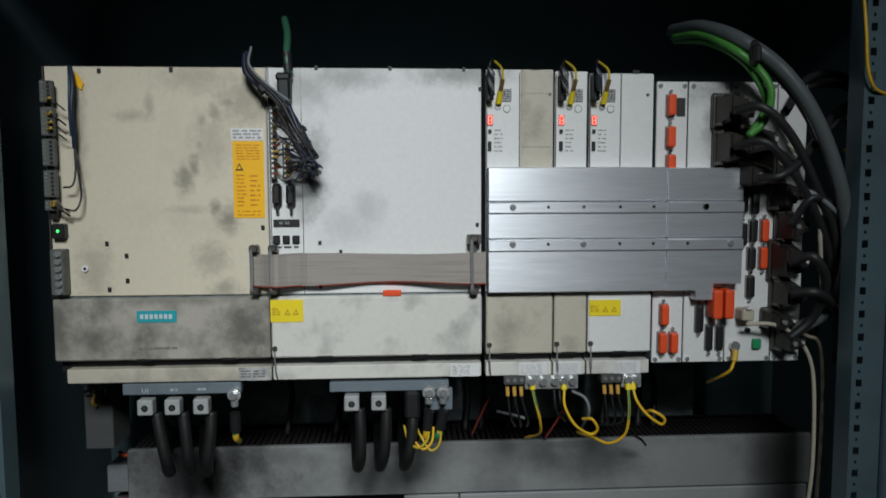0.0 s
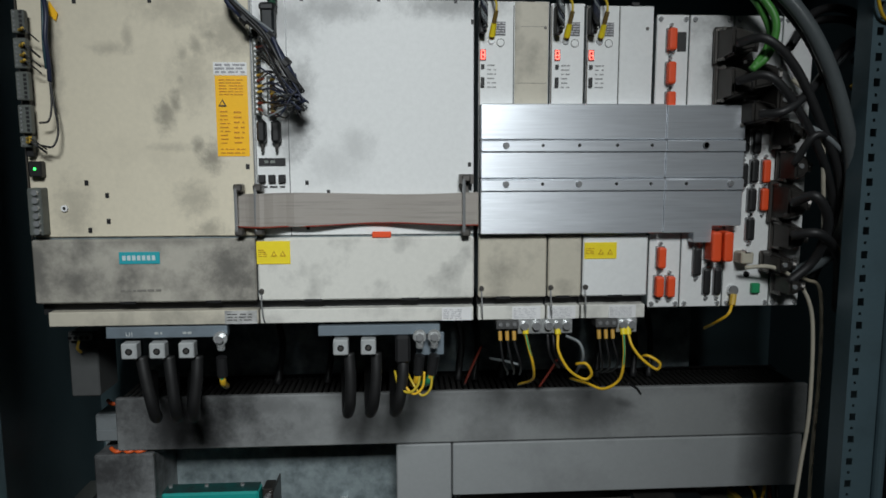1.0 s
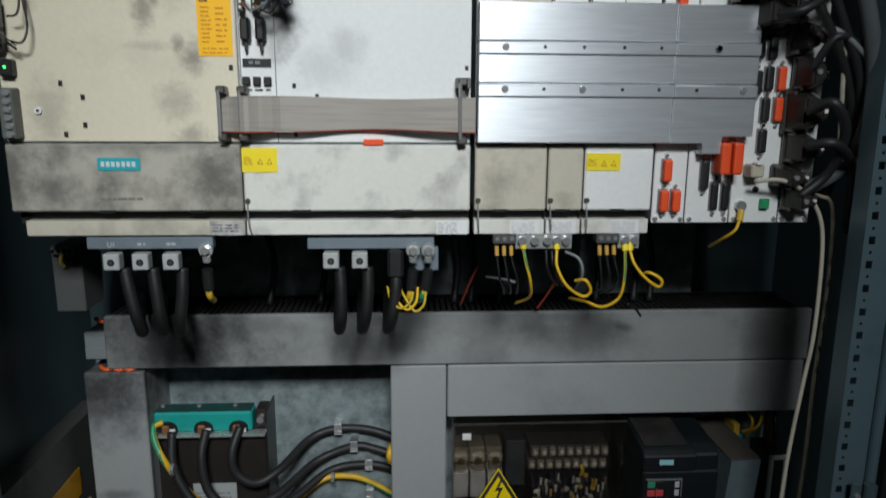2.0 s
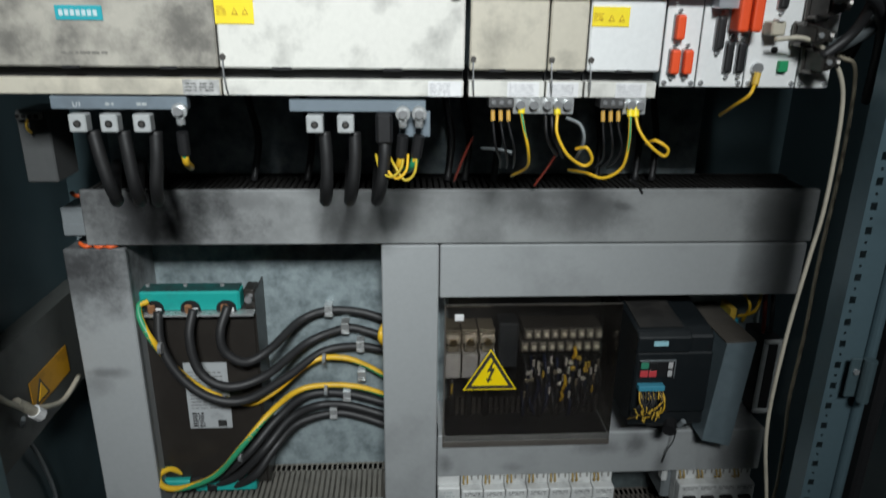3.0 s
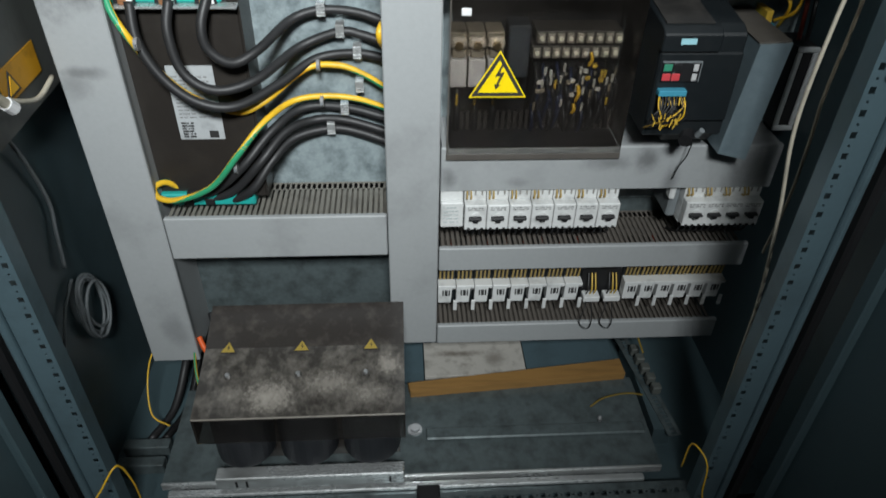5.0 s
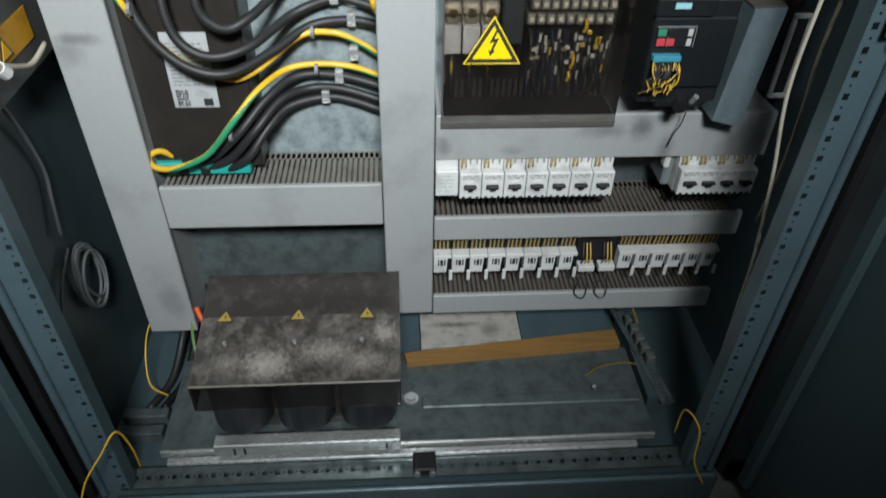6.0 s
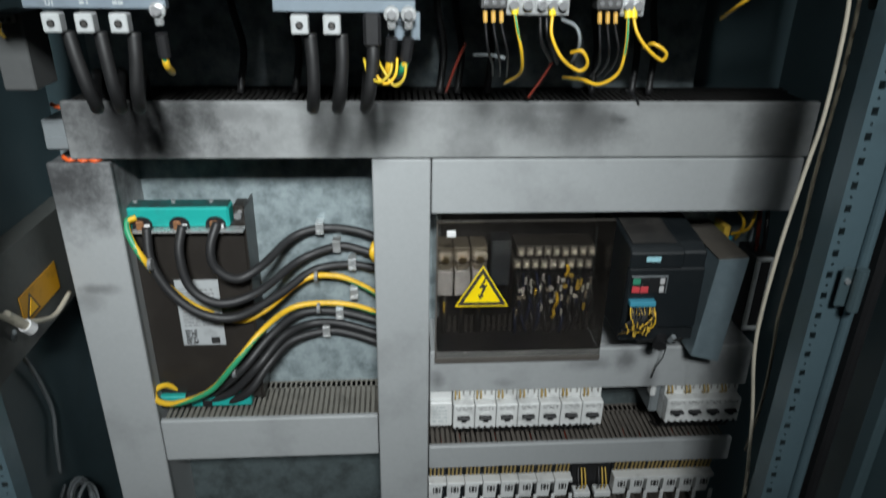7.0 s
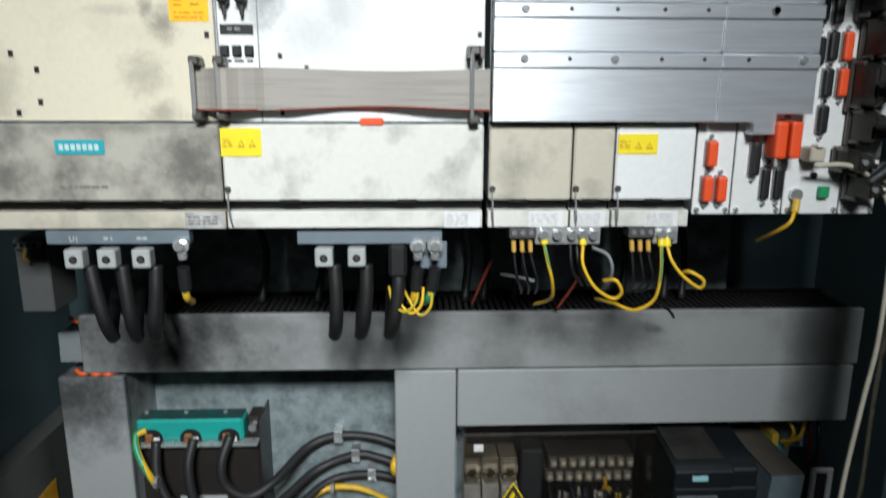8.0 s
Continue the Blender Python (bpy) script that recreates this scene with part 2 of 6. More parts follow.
def tube(pts, r, sides=10, per=8, bm=None, flat=1.0):
    """A cable: a round sweep along a smooth path."""
    own = bm or bmesh.new()
    path = smooth_path(pts, per)
    rings, side = [], None
    for i, p in enumerate(path):
        d = (path[min(i + 1, len(path) - 1)] - path[max(i - 1, 0)]).normalized()
        if side is None:
            side = d.orthogonal().normalized()
        side = (side - d * side.dot(d)).normalized()
        up = d.cross(side)
        rings.append([own.verts.new(p + r * (math.cos(a) * side + flat * math.sin(a) * up)) for a in (2 * math.pi * k / sides for k in range(sides))])
    for a, b in zip(rings, rings[1:]):
        for k in range(sides):
            own.faces.new((a[k], a[(k + 1) % sides], b[(k + 1) % sides], b[k]))
    own.faces.new(rings[0][::-1])
    own.faces.new(rings[-1])
    return own


def prism(outline, y0, y1, bevel=0.0):
    """A plate from an outline of (x, z), between y0 and y1."""
    bm = bmesh.new()
    a = [bm.verts.new((x, y0, z)) for x, z in outline]
    b = [bm.verts.new((x, y1, z)) for x, z in outline]
    bm.faces.new(a)
    bm.faces.new(b[::-1])
    for i in range(len(a)):
        j = (i + 1) % len(a)
        bm.faces.new((a[i], b[i], b[j], a[j]))
    bmesh.ops.recalc_face_normals(bm, faces=bm.faces)
    if bevel:
        bmesh.ops.bevel(bm, geom=bm.edges[:], offset=bevel, segments=1, affect="EDGES")
    return bm

# ---- the workshop round the cabinet ----
structure("ground", box(-6, 6, -6, 1.2, -0.1, 0.0), CONCRETE, "dark worn concrete workshop floor", "floor")
structure("wall_north", box(-6, 6, 1.2, 1.35, 0, 3.6), WALLP, "dim grey workshop wall behind the cabinet", "wall")
structure("wall_south", box(-6, 6, -6.15, -6, 0, 3.6), WALLP, "dim grey workshop wall", "wall")
structure("wall_west", box(-6.15, -6, -6, 1.2, 0, 3.6), WALLP, "dim grey workshop wall", "wall")
structure("wall_east", box(6, 6.15, -6, 1.2, 0, 3.6), WALLP, "dim grey workshop wall", "wall")
structure("ceiling", box(-6.15, 6.15, -6.15, 1.35, 3.6, 3.75), WALLP, "dim workshop ceiling", "ceiling")

# ---- the cabinet: shell, frame, doors ----
XL, XR, YP, YD, YF = -0.70, 0.66, 0.345, 0.218, -0.10
cab = thing("electrical_cabinet", (0, 0.1, 0), "blue-grey steel electrical cabinet standing open", "cabinet", kind="structure")
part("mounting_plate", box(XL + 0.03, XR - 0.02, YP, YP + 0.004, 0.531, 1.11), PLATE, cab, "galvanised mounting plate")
# The lowest field is coloured darker than the plate above it.
part("mounting_plate", box(XL + 0.03, XR - 0.02, YP, YP + 0.004, 0.13, 0.53), TRAYM, cab, "darker galvanised mounting plate")
part("mounting_plate", box(-0.59, 0.465, YP, YP + 0.004, 1.111, 1.8), PLATE, cab, "galvanised mounting plate")
part("back_panel", box(XL, XR, YP + 0.06, YP + 0.075, 0.0, 2.02), STEEL, cab)
part("side_panel", box(XL - 0.015, XL, YF, YP + 0.075, 0.0, 2.02), STEEL, cab)
part("side_panel", box(XR, XR + 0.015, YF, YP + 0.075, 0.0, 2.02), STEEL, cab)
part("roof", box(XL - 0.015, XR + 0.015, YF, YP + 0.075, 2.02, 2.035), STEEL, cab)
part("base_floor", box(XL, XR, YF + 0.02, YP + 0.06, 0.06, 0.07), STEEL, cab)


def holed_strip(length, width, thick, pitch, hw, hh, small=True):
    """A flange in the plane x (across) and z (along), one welded sheet with square holes and small slots through it."""
    xs = [0, width / 2 - hw / 2, width / 2 - hw * 0.2, width / 2 + hw * 0.2, width / 2 + hw / 2, width]
    cells, z, last, k = [], pitch * 0.5, 0.0, 0
    while z + pitch * 0.5 <= length:
        wide = k % 2 == 0 or not small
        h = hh if wide else hh * 0.4
        cells += [(last, z - h / 2, ()), (z - h / 2, z + h / 2, (1, 2, 3) if wide else (2,))]
        last = z + h / 2
        z += pitch
        k += 1
    cells.append((last, length, ()))
    bm = bmesh.new()
    grid = {}

    def vert(i, z, y):
        key = (i, round(z, 5), y)
        if key not in grid:
            grid[key] = bm.verts.new((xs[i], y, z))
        return grid[key]

    for z0, z1, gone in cells:
        for i in range(5):
            if i in gone:
                continue
            for y, turn in ((0.0, 1), (thick, -1)):
                bm.faces.new([vert(i, z0, y), vert(i + 1, z0, y), vert(i + 1, z1, y), vert(i, z1, y)][::turn])
    open_edges = [e for e in bm.edges if len(e.link_faces) == 1 and e.verts[0].co.y == 0.0 and e.verts[1].co.y == 0.0]
    back = {(v.co.x, v.co.z): v for v in bm.verts if v.co.y > 0}
    for e in open_edges:
        a, b = e.verts
        bm.faces.new((a, b, back[(b.co.x, b.co.z)], back[(a.co.x, a.co.z)]))
    bmesh.ops.recalc_face_normals(bm, faces=bm.faces)
    return bm


def upright(x, sign, label):
    """A perforated front upright with a flange, a rolled edge and a gasket channel."""
    w = 0.017
    a = part("upright", box(*sorted((x + sign * w, x + sign * 0.056)), YF - 0.012, YF - 0.009, 0.1, 2.0), RAILP, cab, label)
    bm = holed_strip(1.88, w, 0.002, 0.0155, 0.0085, 0.010)
    bm.transform(Matrix.Translation((x if sign > 0 else x - w, YF - 0.012, 0.11)))
    part("perforated_flange", bm, RAILP, cab)
    part("flange_return", box(*sorted((x - sign * 0.002, x)), YF - 0.012, YF + 0.02, 0.1, 2.0), RAILP, cab)
    part("rolled_edge", rod((x + sign * 0.047, YF - 0.016, 0.1), (x + sign * 0.047, YF - 0.016, 2.0), 0.007, 12), RAILP, cab)
    part("gasket", box(*sorted((x + sign * 0.058, x + sign * 0.074)), YF - 0.03, YF - 0.006, 0.1, 2.0, 0.004), BLACK, cab, "black rubber door gasket")
    return a


upright(-0.616, -1, "perforated blue-grey steel upright")
upright(0.484, 1, "perforated blue-grey steel upright")
part("sill", box(-0.66, 0.55, YF - 0.03, YF + 0.0, 0.0, 0.085), STEEL, cab, "steel cabinet sill")
sf = holed_strip(1.16, 0.045, 0.002, 0.0125, 0.010, 0.010)
sf.transform(Matrix.Translation((-0.62, YF - 0.005, 0.095)) @ Matrix.Rotation(radians(90), 4, "Y") @ Matrix.Rotation(radians(90), 4, "Z"))
part("perforated_sill_flange", sf, TRAYM, cab)
part("sill_edge", rod((-0.64, YF - 0.026, 0.092), (0.54, YF - 0.026, 0.092), 0.006), RAILP, cab)


def cabinet_door(name, x, sign, turn):
    d = thing(name, (x, YF - 0.03, 0.08), "blue-grey steel cabinet door standing wide open", "door", kind="structure")
    part("leaf", box(*sorted((x, x + sign * 0.02)), YF - 0.63, YF - 0.03, 0.08, 1.98, 0.004), STEEL, d)
    part("edge_fold", box(*sorted((x - sign * 0.018, x)), YF - 0.06, YF - 0.034, 0.09, 1.97, 0.003), STEEL, d)
    d.rotation_euler = (0, 0, radians(turn))
    return d


cabinet_door("door_1", -0.71, -1, -14)
cabinet_door("door_2", 0.60, 1, 8)

# ---- cable trunking ----


def trunking(label, x0, x1, z0, z1, slots="", skin=None, comb=None):
    d = thing("cable_duct", ((x0 + x1) / 2, YP, z0), label, "cable duct", "grey cable ducts")
    part("lid", box(x0, x1, YD, YD + 0.012, z0, z1, 0.0022), skin or DUCT, d)
    g = 0.002
    if slots:
        bm = box(x0 + g, x1 - g, YP - 0.004, YP - 0.0005, z0 + g, z1 - g)
        z = z1 - 0.006 if slots == "top" else z0 + 0.004
        box(x0 + g, x1 - g, YP - 0.022, YP - 0.004, z, z + 0.0025, 0, bm)
        x = x0 + 0.006
        while x < x1 - 0.01:
            box(x, x + 0.0062, YD + 0.012, YP - 0.004, z, z + 0.0025, 0, bm)
            x += 0.0105
        o = z0 + 0.004 if slots == "top" else z1 - 0.006
        box(x0 + g, x1 - g, YD + 0.012, YP - 0.004, o, o + 0.0025, 0, bm)
        part("slotted_body", bm, comb or COMB, d, "dusty slotted side comb")
    else:
        part("body", box(x0 + g, x1 - g, YD + 0.012, YP - 0.0005, z0 + g, z1 - g), DUCT, d)
    return d


trunking("long grey plastic cable duct below the drives, with soot and painted cable shadows", -0.596, 0.635, 1.106, 1.2, slots="top", skin=SOOTSHADEDUCT, comb=BLACKCOMB)
trunking("grey plastic cable duct under the long sooty one", -0.0145, 0.63, 1.006, 1.1035)
trunking("upright grey plastic cable duct between the fields", -0.1145, -0.0165, 0.235, 1.1035)
trunking("upright grey plastic cable duct beside the side panel, darker at its top", -0.637, -0.537, 0.2, 1.1)
trunking("short grey slotted cable duct under the mains filter", -0.535, -0.1165, 0.484, 0.58, slots="top", comb=mat("dusty_grey_slot_plastic", (0.2, 0.19, 0.165), 0.6, dirt=0.5, scale=30))
trunking("grey plastic cable duct above the motor breakers", -0.0145, 0.62, 0.632, 0.725)
trunking("grey slotted cable duct between breakers and contactors", -0.0145, 0.62, 0.44, 0.497, slots="top")
trunking("lowest grey slotted cable duct under the contactors", -0.0145, 0.61, 0.232, 0.285, slots="top")

# ---- drive modules ----
ZT, ZC, ZB, ZS0, ZS1 = 1.817, 1.5, 1.412, 1.379, 1.399


def module(name, label, x0, x1, face_mat, cover_mat, ztop=ZT, strip_mat=None, x_strip=None):
    d = thing(name, ((x0 + x1) / 2, 0.16, ZS0), label, "drive module", "drive modules")
    e = 0.0012
    part("housing", box(x0 + e, x1 - e, 0.004, YP - 0.001, ZB + 0.003, ztop - 0.003), PLATE, d, "bare metal housing")
    part("front_panel", box(x0 + e, x1 - e, -0.0005, 0.0035, ZC + 0.002, ztop, 0.001), face_mat, d)
    part("terminal_cover", box(x0 + e, x1 - e, -0.009, 0.003, ZB, ZC - 0.001, 0.002), cover_mat, d)
    # Black strip put in for the shade in the gap below the cover.
    part("gap_shade_strip", box(x0 + e, x1 - e, 0.012, YP - 0.002, ZS1 - 0.006, ZB + 0.0025), BLACK, d, "black strip standing in for the shaded gap")
    part("label_strip", box((x_strip or x0) + e, x1 - e, -0.004, 0.02, ZS0, ZS1, 0.001), strip_mat or COVER, d)
    return d


m1 = module("power_supply_module", "wide cream infeed drive module, sooty and scuffed", -0.598, -0.3, CREAM, GRIMY, strip_mat=BEIGE, x_strip=-0.585)
m2 = module("drive_module", "wide white power drive module with grey smudges", -0.3, 0.0, WHITE, COVER)
m3 = module("axis_module", "white and beige axis drive module with red display", 0.004, 0.1025, WHITE, BEIGE, 1.8165)
m4 = module("axis_module", "narrow axis drive module with beige terminal cover", 0.1025, 0.152, WHITE, BEIGE, 1.8145)
m5 = module("axis_module", "white axis drive module with clean white cover", 0.152, 0.247, WHITE, WHITE, 1.812)


def controller(label, x0, x1, z1=1.801):
    d = thing("control_unit", ((x0 + x1) / 2, 0.16, 1.393), label, "control unit", "control modules")
    part("housing", box(x0 + 0.001, x1 - 0.001, 0.004, YP - 0.001, 1.395, z1 - 0.003), PLATE, d)
    part("front_panel", box(x0 + 0.001, x1 - 0.001, -0.0005, 0.0035, 1.393, z1, 0.001), WHITE, d)
    return d


c1 = controller("narrow white control module with red capped ports", 0.25, 0.297)
c2 = controller("white control module behind the aluminium shields", 0.297, 0.36)
c3 = controller("white control module with many connectors", 0.36, 0.43)
c4 = controller("white control module at the row's end, full of plugs", 0.43, 0.475)

# aluminium shields in front of the axis modules
sh = thing("cover_shield", (0.19, -0.02, 1.5), "ribbed brushed aluminium shield screwed over the modules", "shield")
part("panel", box(0.006, 0.2605, -0.024, -0.002, 1.503, 1.5785, 0.0012), BRUSHED, sh)
part("panel", box(0.006, 0.2605, -0.024, -0.002, 1.5795, 1.6305, 0.0012), BRUSHED, sh)
part("panel", box(0.006, 0.2605, -0.024, -0.002, 1.6315, 1.679, 0.0012), BRUSHED, sh)
part("panel", prism([(0.2615, 1.5785), (0.2615, 1.503), (0.305, 1.503), (0.305, 1.489), (0.331, 1.489), (0.331, 1.512), (0.372, 1.512), (0.372, 1.5785)], -0.023, -0.002, 0.0008), BRUSHED, sh)
part("panel", box(0.2615, 0.372, -0.023, -0.002, 1.5795, 1.6305, 0.0012), BRUSHED, sh)
part("panel", box(0.2615, 0.372, -0.023, -0.002, 1.6315, 1.678, 0.0012), BRUSHED, sh)
for z in (1.571, 1.624):
    part("rib", box(0.006, 0.2605, -0.0275, -0.023, z - 0.009, z + 0.006, 0.001), BRUSHED, sh)
    part("rib", box(0.2615, 0.372, -0.0265, -0.022, z - 0.009, z + 0.006, 0.001), BRUSHED, sh)

# mains filter
fl = thing("mains_filter", (-0.44, YP, 0.56), "dark brown mains filter with teal terminal blocks", "filter")
part("body", box(-0.548, -0.345, 0.262, YP - 0.001, 0.6, 0.965, 0.002), DARKBROWN, fl)
part("terminal_block", box(-0.54, -0.366, 0.253, 0.292, 0.97, 1.008, 0.004), TEAL, fl, "teal plastic terminal block")

# smoked cover with warning triangle
cv = thing("smoked_cover", (0.16, YP, 0.67), "smoked transparent cover over the main switch terminals", "cover")
GLASS = bpy.data.materials.new("smoked_acrylic")
GLASS.use_nodes = True
_g = GLASS.node_tree.nodes["Principled BSDF"]
_g.inputs["Base Color"].default_value = (0.23, 0.22, 0.21, 1)
_g.inputs["Roughness"].default_value, _g.inputs["Transmission Weight"].default_value, _g.inputs["IOR"].default_value = 0.04, 1.0, 1.25
_d = GLASS.node_tree.nodes.new("ShaderNodeBsdfDiffuse")
_d.inputs["Color"].default_value = (0.5, 0.45, 0.4, 1)
_n = GLASS.node_tree.nodes.new("ShaderNodeTexNoise")
_n.inputs["Scale"].default_value, _n.inputs["Detail"].default_value = 6.0, 6.0
_r = GLASS.node_tree.nodes.new("ShaderNodeMapRange")
_r.inputs[1].default_value, _r.inputs[2].default_value, _r.inputs[3].default_value, _r.inputs[4].default_value = 0.35, 0.7, 0.004, 0.018
_x = GLASS.node_tree.nodes.new("ShaderNodeMixShader")
_l = GLASS.node_tree.links
_c = GLASS.node_tree.nodes.new("ShaderNodeTexCoord")
_l.new(_c.outputs["Object"], _n.inputs["Vector"])
_l.new(_n.outputs[0], _r.inputs[0])
_l.new(_r.outputs[0], _x.inputs[0])
_l.new(_g.outputs[0], _x.inputs[1])
_l.new(_d.outputs[0], _x.inputs[2])
_l.new(_x.outputs[0], GLASS.node_tree.nodes["Material Output"].inputs["Surface"])
ZPANE = 0.704
pane = part("pane", box(-0.006, 0.311, 0.212, 0.215, ZPANE, 0.992, 0.001), GLASS, cv)
pane.visible_shadow = False

# frequency inverter
iv = thing("frequency_inverter", (0.42, YP, 0.7), "dark charcoal frequency inverter with a small keypad", "inverter")
# transformer with its smoked cover
tf = thing("transformer", (-0.28, 0.08, 0.12), "three-coil transformer under a dusty brown cover", "transformer")
part("cover_lip", box(-0.475, -0.088, -0.05, -0.046, 0.257, 0.3255), GLASS, tf, "smoked brown front lip").visible_shadow = False


def sloped_sheet(x0, x1, ya, za, yb, zb, t=0.004):
    bm = bmesh.new()
    q = [bm.verts.new(p) for p in ((x0, ya, za), (x1, ya, za), (x1, yb, zb), (x0, yb, zb), (x0, ya, za - t), (x1, ya, za - t), (x1, yb, zb - t), (x0, yb, zb - t))]
    for f in ((0, 1, 2, 3), (7, 6, 5, 4), (0, 4, 5, 1), (1, 5, 6, 2), (2, 6, 7, 3), (3, 7, 4, 0)):
        bm.faces.new([q[k] for k in f])
    bmesh.ops.recalc_face_normals(bm, faces=bm.faces)
    return bm


# Pale smudges mix scuffs and dust with a sheen painted into the colour.
WORNSHEEN = mat("scuffed_sheen_brown_acrylic", (0.05, 0.045, 0.04), 0.15, 0.0, dirt=0.3, dirt_colour=(0.46, 0.42, 0.37), scale=30, cover=0.42, grain=0.35, fine=90, bump=0.12, stretch=(1.3, 1, 1), torn=75.0,
           smudges=[(-0.34, -0.005, 0.33, 0.06, 0.04, 0.05, 0.75), (-0.23, 0.02, 0.335, 0.07, 0.035, 0.05, 0.5), (-0.12, 0.06, 0.34, 0.03, 0.03, 0.04, 0.65), (-0.41, 0.0, 0.33, 0.04, 0.025, 0.05, 0.4), (-0.16, -0.005, 0.33, 0.06, 0.03, 0.05, 0.45)])
part("cover_panel", sloped_sheet(-0.475, -0.088, -0.05, 0.3255, 0.105, 0.349), WORNSHEEN, tf, "scuffed dusty brown bent cover sheet with painted sheen")
part("worn_edge", box(-0.474, -0.089, -0.0512, -0.0485, 0.3242, 0.3266, 0.0006), mat("pale_worn_edge", (0.3, 0.27, 0.23), 0.4, dirt=0.5, scale=40), tf, "pale worn bend line")
part("cover_panel", sloped_sheet(-0.475, -0.088, 0.1052, 0.349, 0.2, 0.376), BROWN, tf, "dark brown bent cover sheet")

# ---- more materials and small builders ----
SCREW = mat("worn_screw_steel", (0.62, 0.63, 0.64), 0.24, 0.7, dirt=0.3)
TERMG = mat("grey_green_terminal_plastic", (0.11, 0.12, 0.11), 0.5, dirt=0.5, scale=40)
FERRULE = plain("yellow_ferrule_plastic", (0.62, 0.4, 0.05))
NAVY = mat("dark_blue_wire", (0.012, 0.018, 0.045), 0.45, dirt=0.3)
YELLOWC = mat("yellow_wire_insulation", (0.78, 0.47, 0.025), 0.4, dirt=0.35, scale=30)
GREENC = mat("green_wire_insulation", (0.03, 0.3, 0.14), 0.4, dirt=0.3, scale=30)
DARKGREYC = mat("dark_grey_cable_sheath", (0.1, 0.115, 0.12), 0.3, dirt=0.3, scale=30)
GREYC = mat("grey_cable_sheath", (0.2, 0.22, 0.23), 0.45, dirt=0.3, scale=30)
BEIGEC = mat("beige_cable_sheath", (0.5, 0.46, 0.37), 0.5, dirt=0.4, scale=30)
REDC = mat("red_brown_wire", (0.22, 0.03, 0.015), 0.5, dirt=0.3)
ORANGEC = plain("orange_wire", (0.8, 0.12, 0.02))
RIBBON = mat("grey_ribbon_cable", (0.33, 0.3, 0.27), 0.5, dirt=0.4, scale=10, stretch=(1, 1, 30), fine=60, grain=0.12)
DARKMETAL = mat("dark_latch_metal", (0.16, 0.15, 0.14), 0.4, 0.8, dirt=0.4, scale=30)
BUSBAR = mat("blue_grey_bar_paint", (0.18, 0.22, 0.255), 0.45, 0.2, dirt=0.4, scale=12)
BREAKER = mat("off_white_breaker_plastic", (0.68, 0.69, 0.68), 0.4, dirt=0.45, scale=25, cover=0.5)
LOGO = plain("teal_badge", (0.02, 0.36, 0.42))
BLUEC = plain("cyan_plug", (0.03, 0.3, 0.42))
WOOD = mat("pine_plank", (0.33, 0.18, 0.055), 0.6, dirt=0.4, dirt_colour=(0.1, 0.055, 0.02), scale=12, stretch=(0.6, 6, 6), cover=0.45)
SLAB = mat("stained_pale_board", (0.48, 0.46, 0.42), 0.7, dirt=0.75, dirt_colour=(0.1, 0.08, 0.06), scale=28, cover=0.5, torn=40.0, smudges=[(0.04, 0.3, 0.11, 0.07, 0.012, 0.1, 0.8), (0.13, 0.28, 0.11, 0.03, 0.03, 0.1, 0.6)])
GREYP = plain("fine_grey_print", (0.4, 0.4, 0.42))
LEDRED, LEDGREEN = glow("red_led", (1.0, 0.16, 0.12), 5.0), glow("green_led", (0.05, 1.0, 0.15), 6.0)


def bars(parent, x0, x1, y, z0, z1, rows, material=INK, seed=1, name="print_line", thick=0.0006, fill=0.5):
    """Unreadable print as short raised bars on a label, one mesh."""
    rng = random.Random(seed)
    bm = bmesh.new()
    step = (z1 - z0) / rows
    for k in range(rows):
        x = x0
        while x < x1 - 0.002:
            w = rng.uniform(0.003, 0.012)
            e = min(x + w, x1)
            box(x, e, y - thick, y, z0 + k * step + step * (1 - fill) / 2, z0 + k * step + step * (1 + fill) / 2, 0, bm)
            x = e + rng.uniform(0.001, 0.004)
    return part(name, bm, material, parent)


def triangle(cx, z0, w, h, y, t=0.0006):
    return prism([(cx - w / 2, z0), (cx + w / 2, z0), (cx, z0 + h)], y - t, y)


def lettering(text, x, y, z, size, material, parent, tilt=0.0):
    cu = bpy.data.curves.new("lettering", "FONT")
    cu.body, cu.size, cu.extrude = text, size, 0.0002
    ob = bpy.data.objects.new("tmp", cu)
    scene.collection.objects.link(ob)
    me = bpy.data.meshes.new_from_object(ob.evaluated_get(bpy.context.evaluated_depsgraph_get()))
    bpy.data.objects.remove(ob)
    bm = bmesh.new()
    bm.from_mesh(me)
    bm.transform(Matrix.Translation((x, y, z)) @ Matrix.Rotation(radians(90), 4, "X"))
    return part("lettering", bm, material, parent)


def screw(x, y, z, r=0.004, parent=None, name="screw", material=None):
    bm = rod((x, y, z), (x, y - 0.003, z), r, 10, r * 0.8)
    box(x - r * 0.7, x + r * 0.7, y - 0.0034, y - 0.0029, z - 0.0005, z + 0.0005, 0, bm)
    return part(name, bm, material or SCREW, parent)


def slot_hole(x, y, z, parent, w=0.005, h=0.007):
    return part("slot", box(x - w / 2, x + w / 2, y - 0.0012, y + 0.001, z - h / 2, z + h / 2), BLACK, parent)


def wire(name, label, pts, r, material, group="", category="cable", stripe=None, per=8, sides=8):
    d = thing(name, pts[0], label, category, group)
    part("sheath", tube(pts, r, sides, per), material, d, smooth=True)
    if stripe:
        off = [(p[0], p[1] - r * 0.55 * (0.55 + 0.45 * math.cos(0.9 * k)), p[2] + r * 0.5 * math.sin(0.9 * k + 0.4)) for k, p in enumerate(pts)]
        part("stripe", tube(off, r * 0.66, sides, per), stripe, d, smooth=True)
    return d


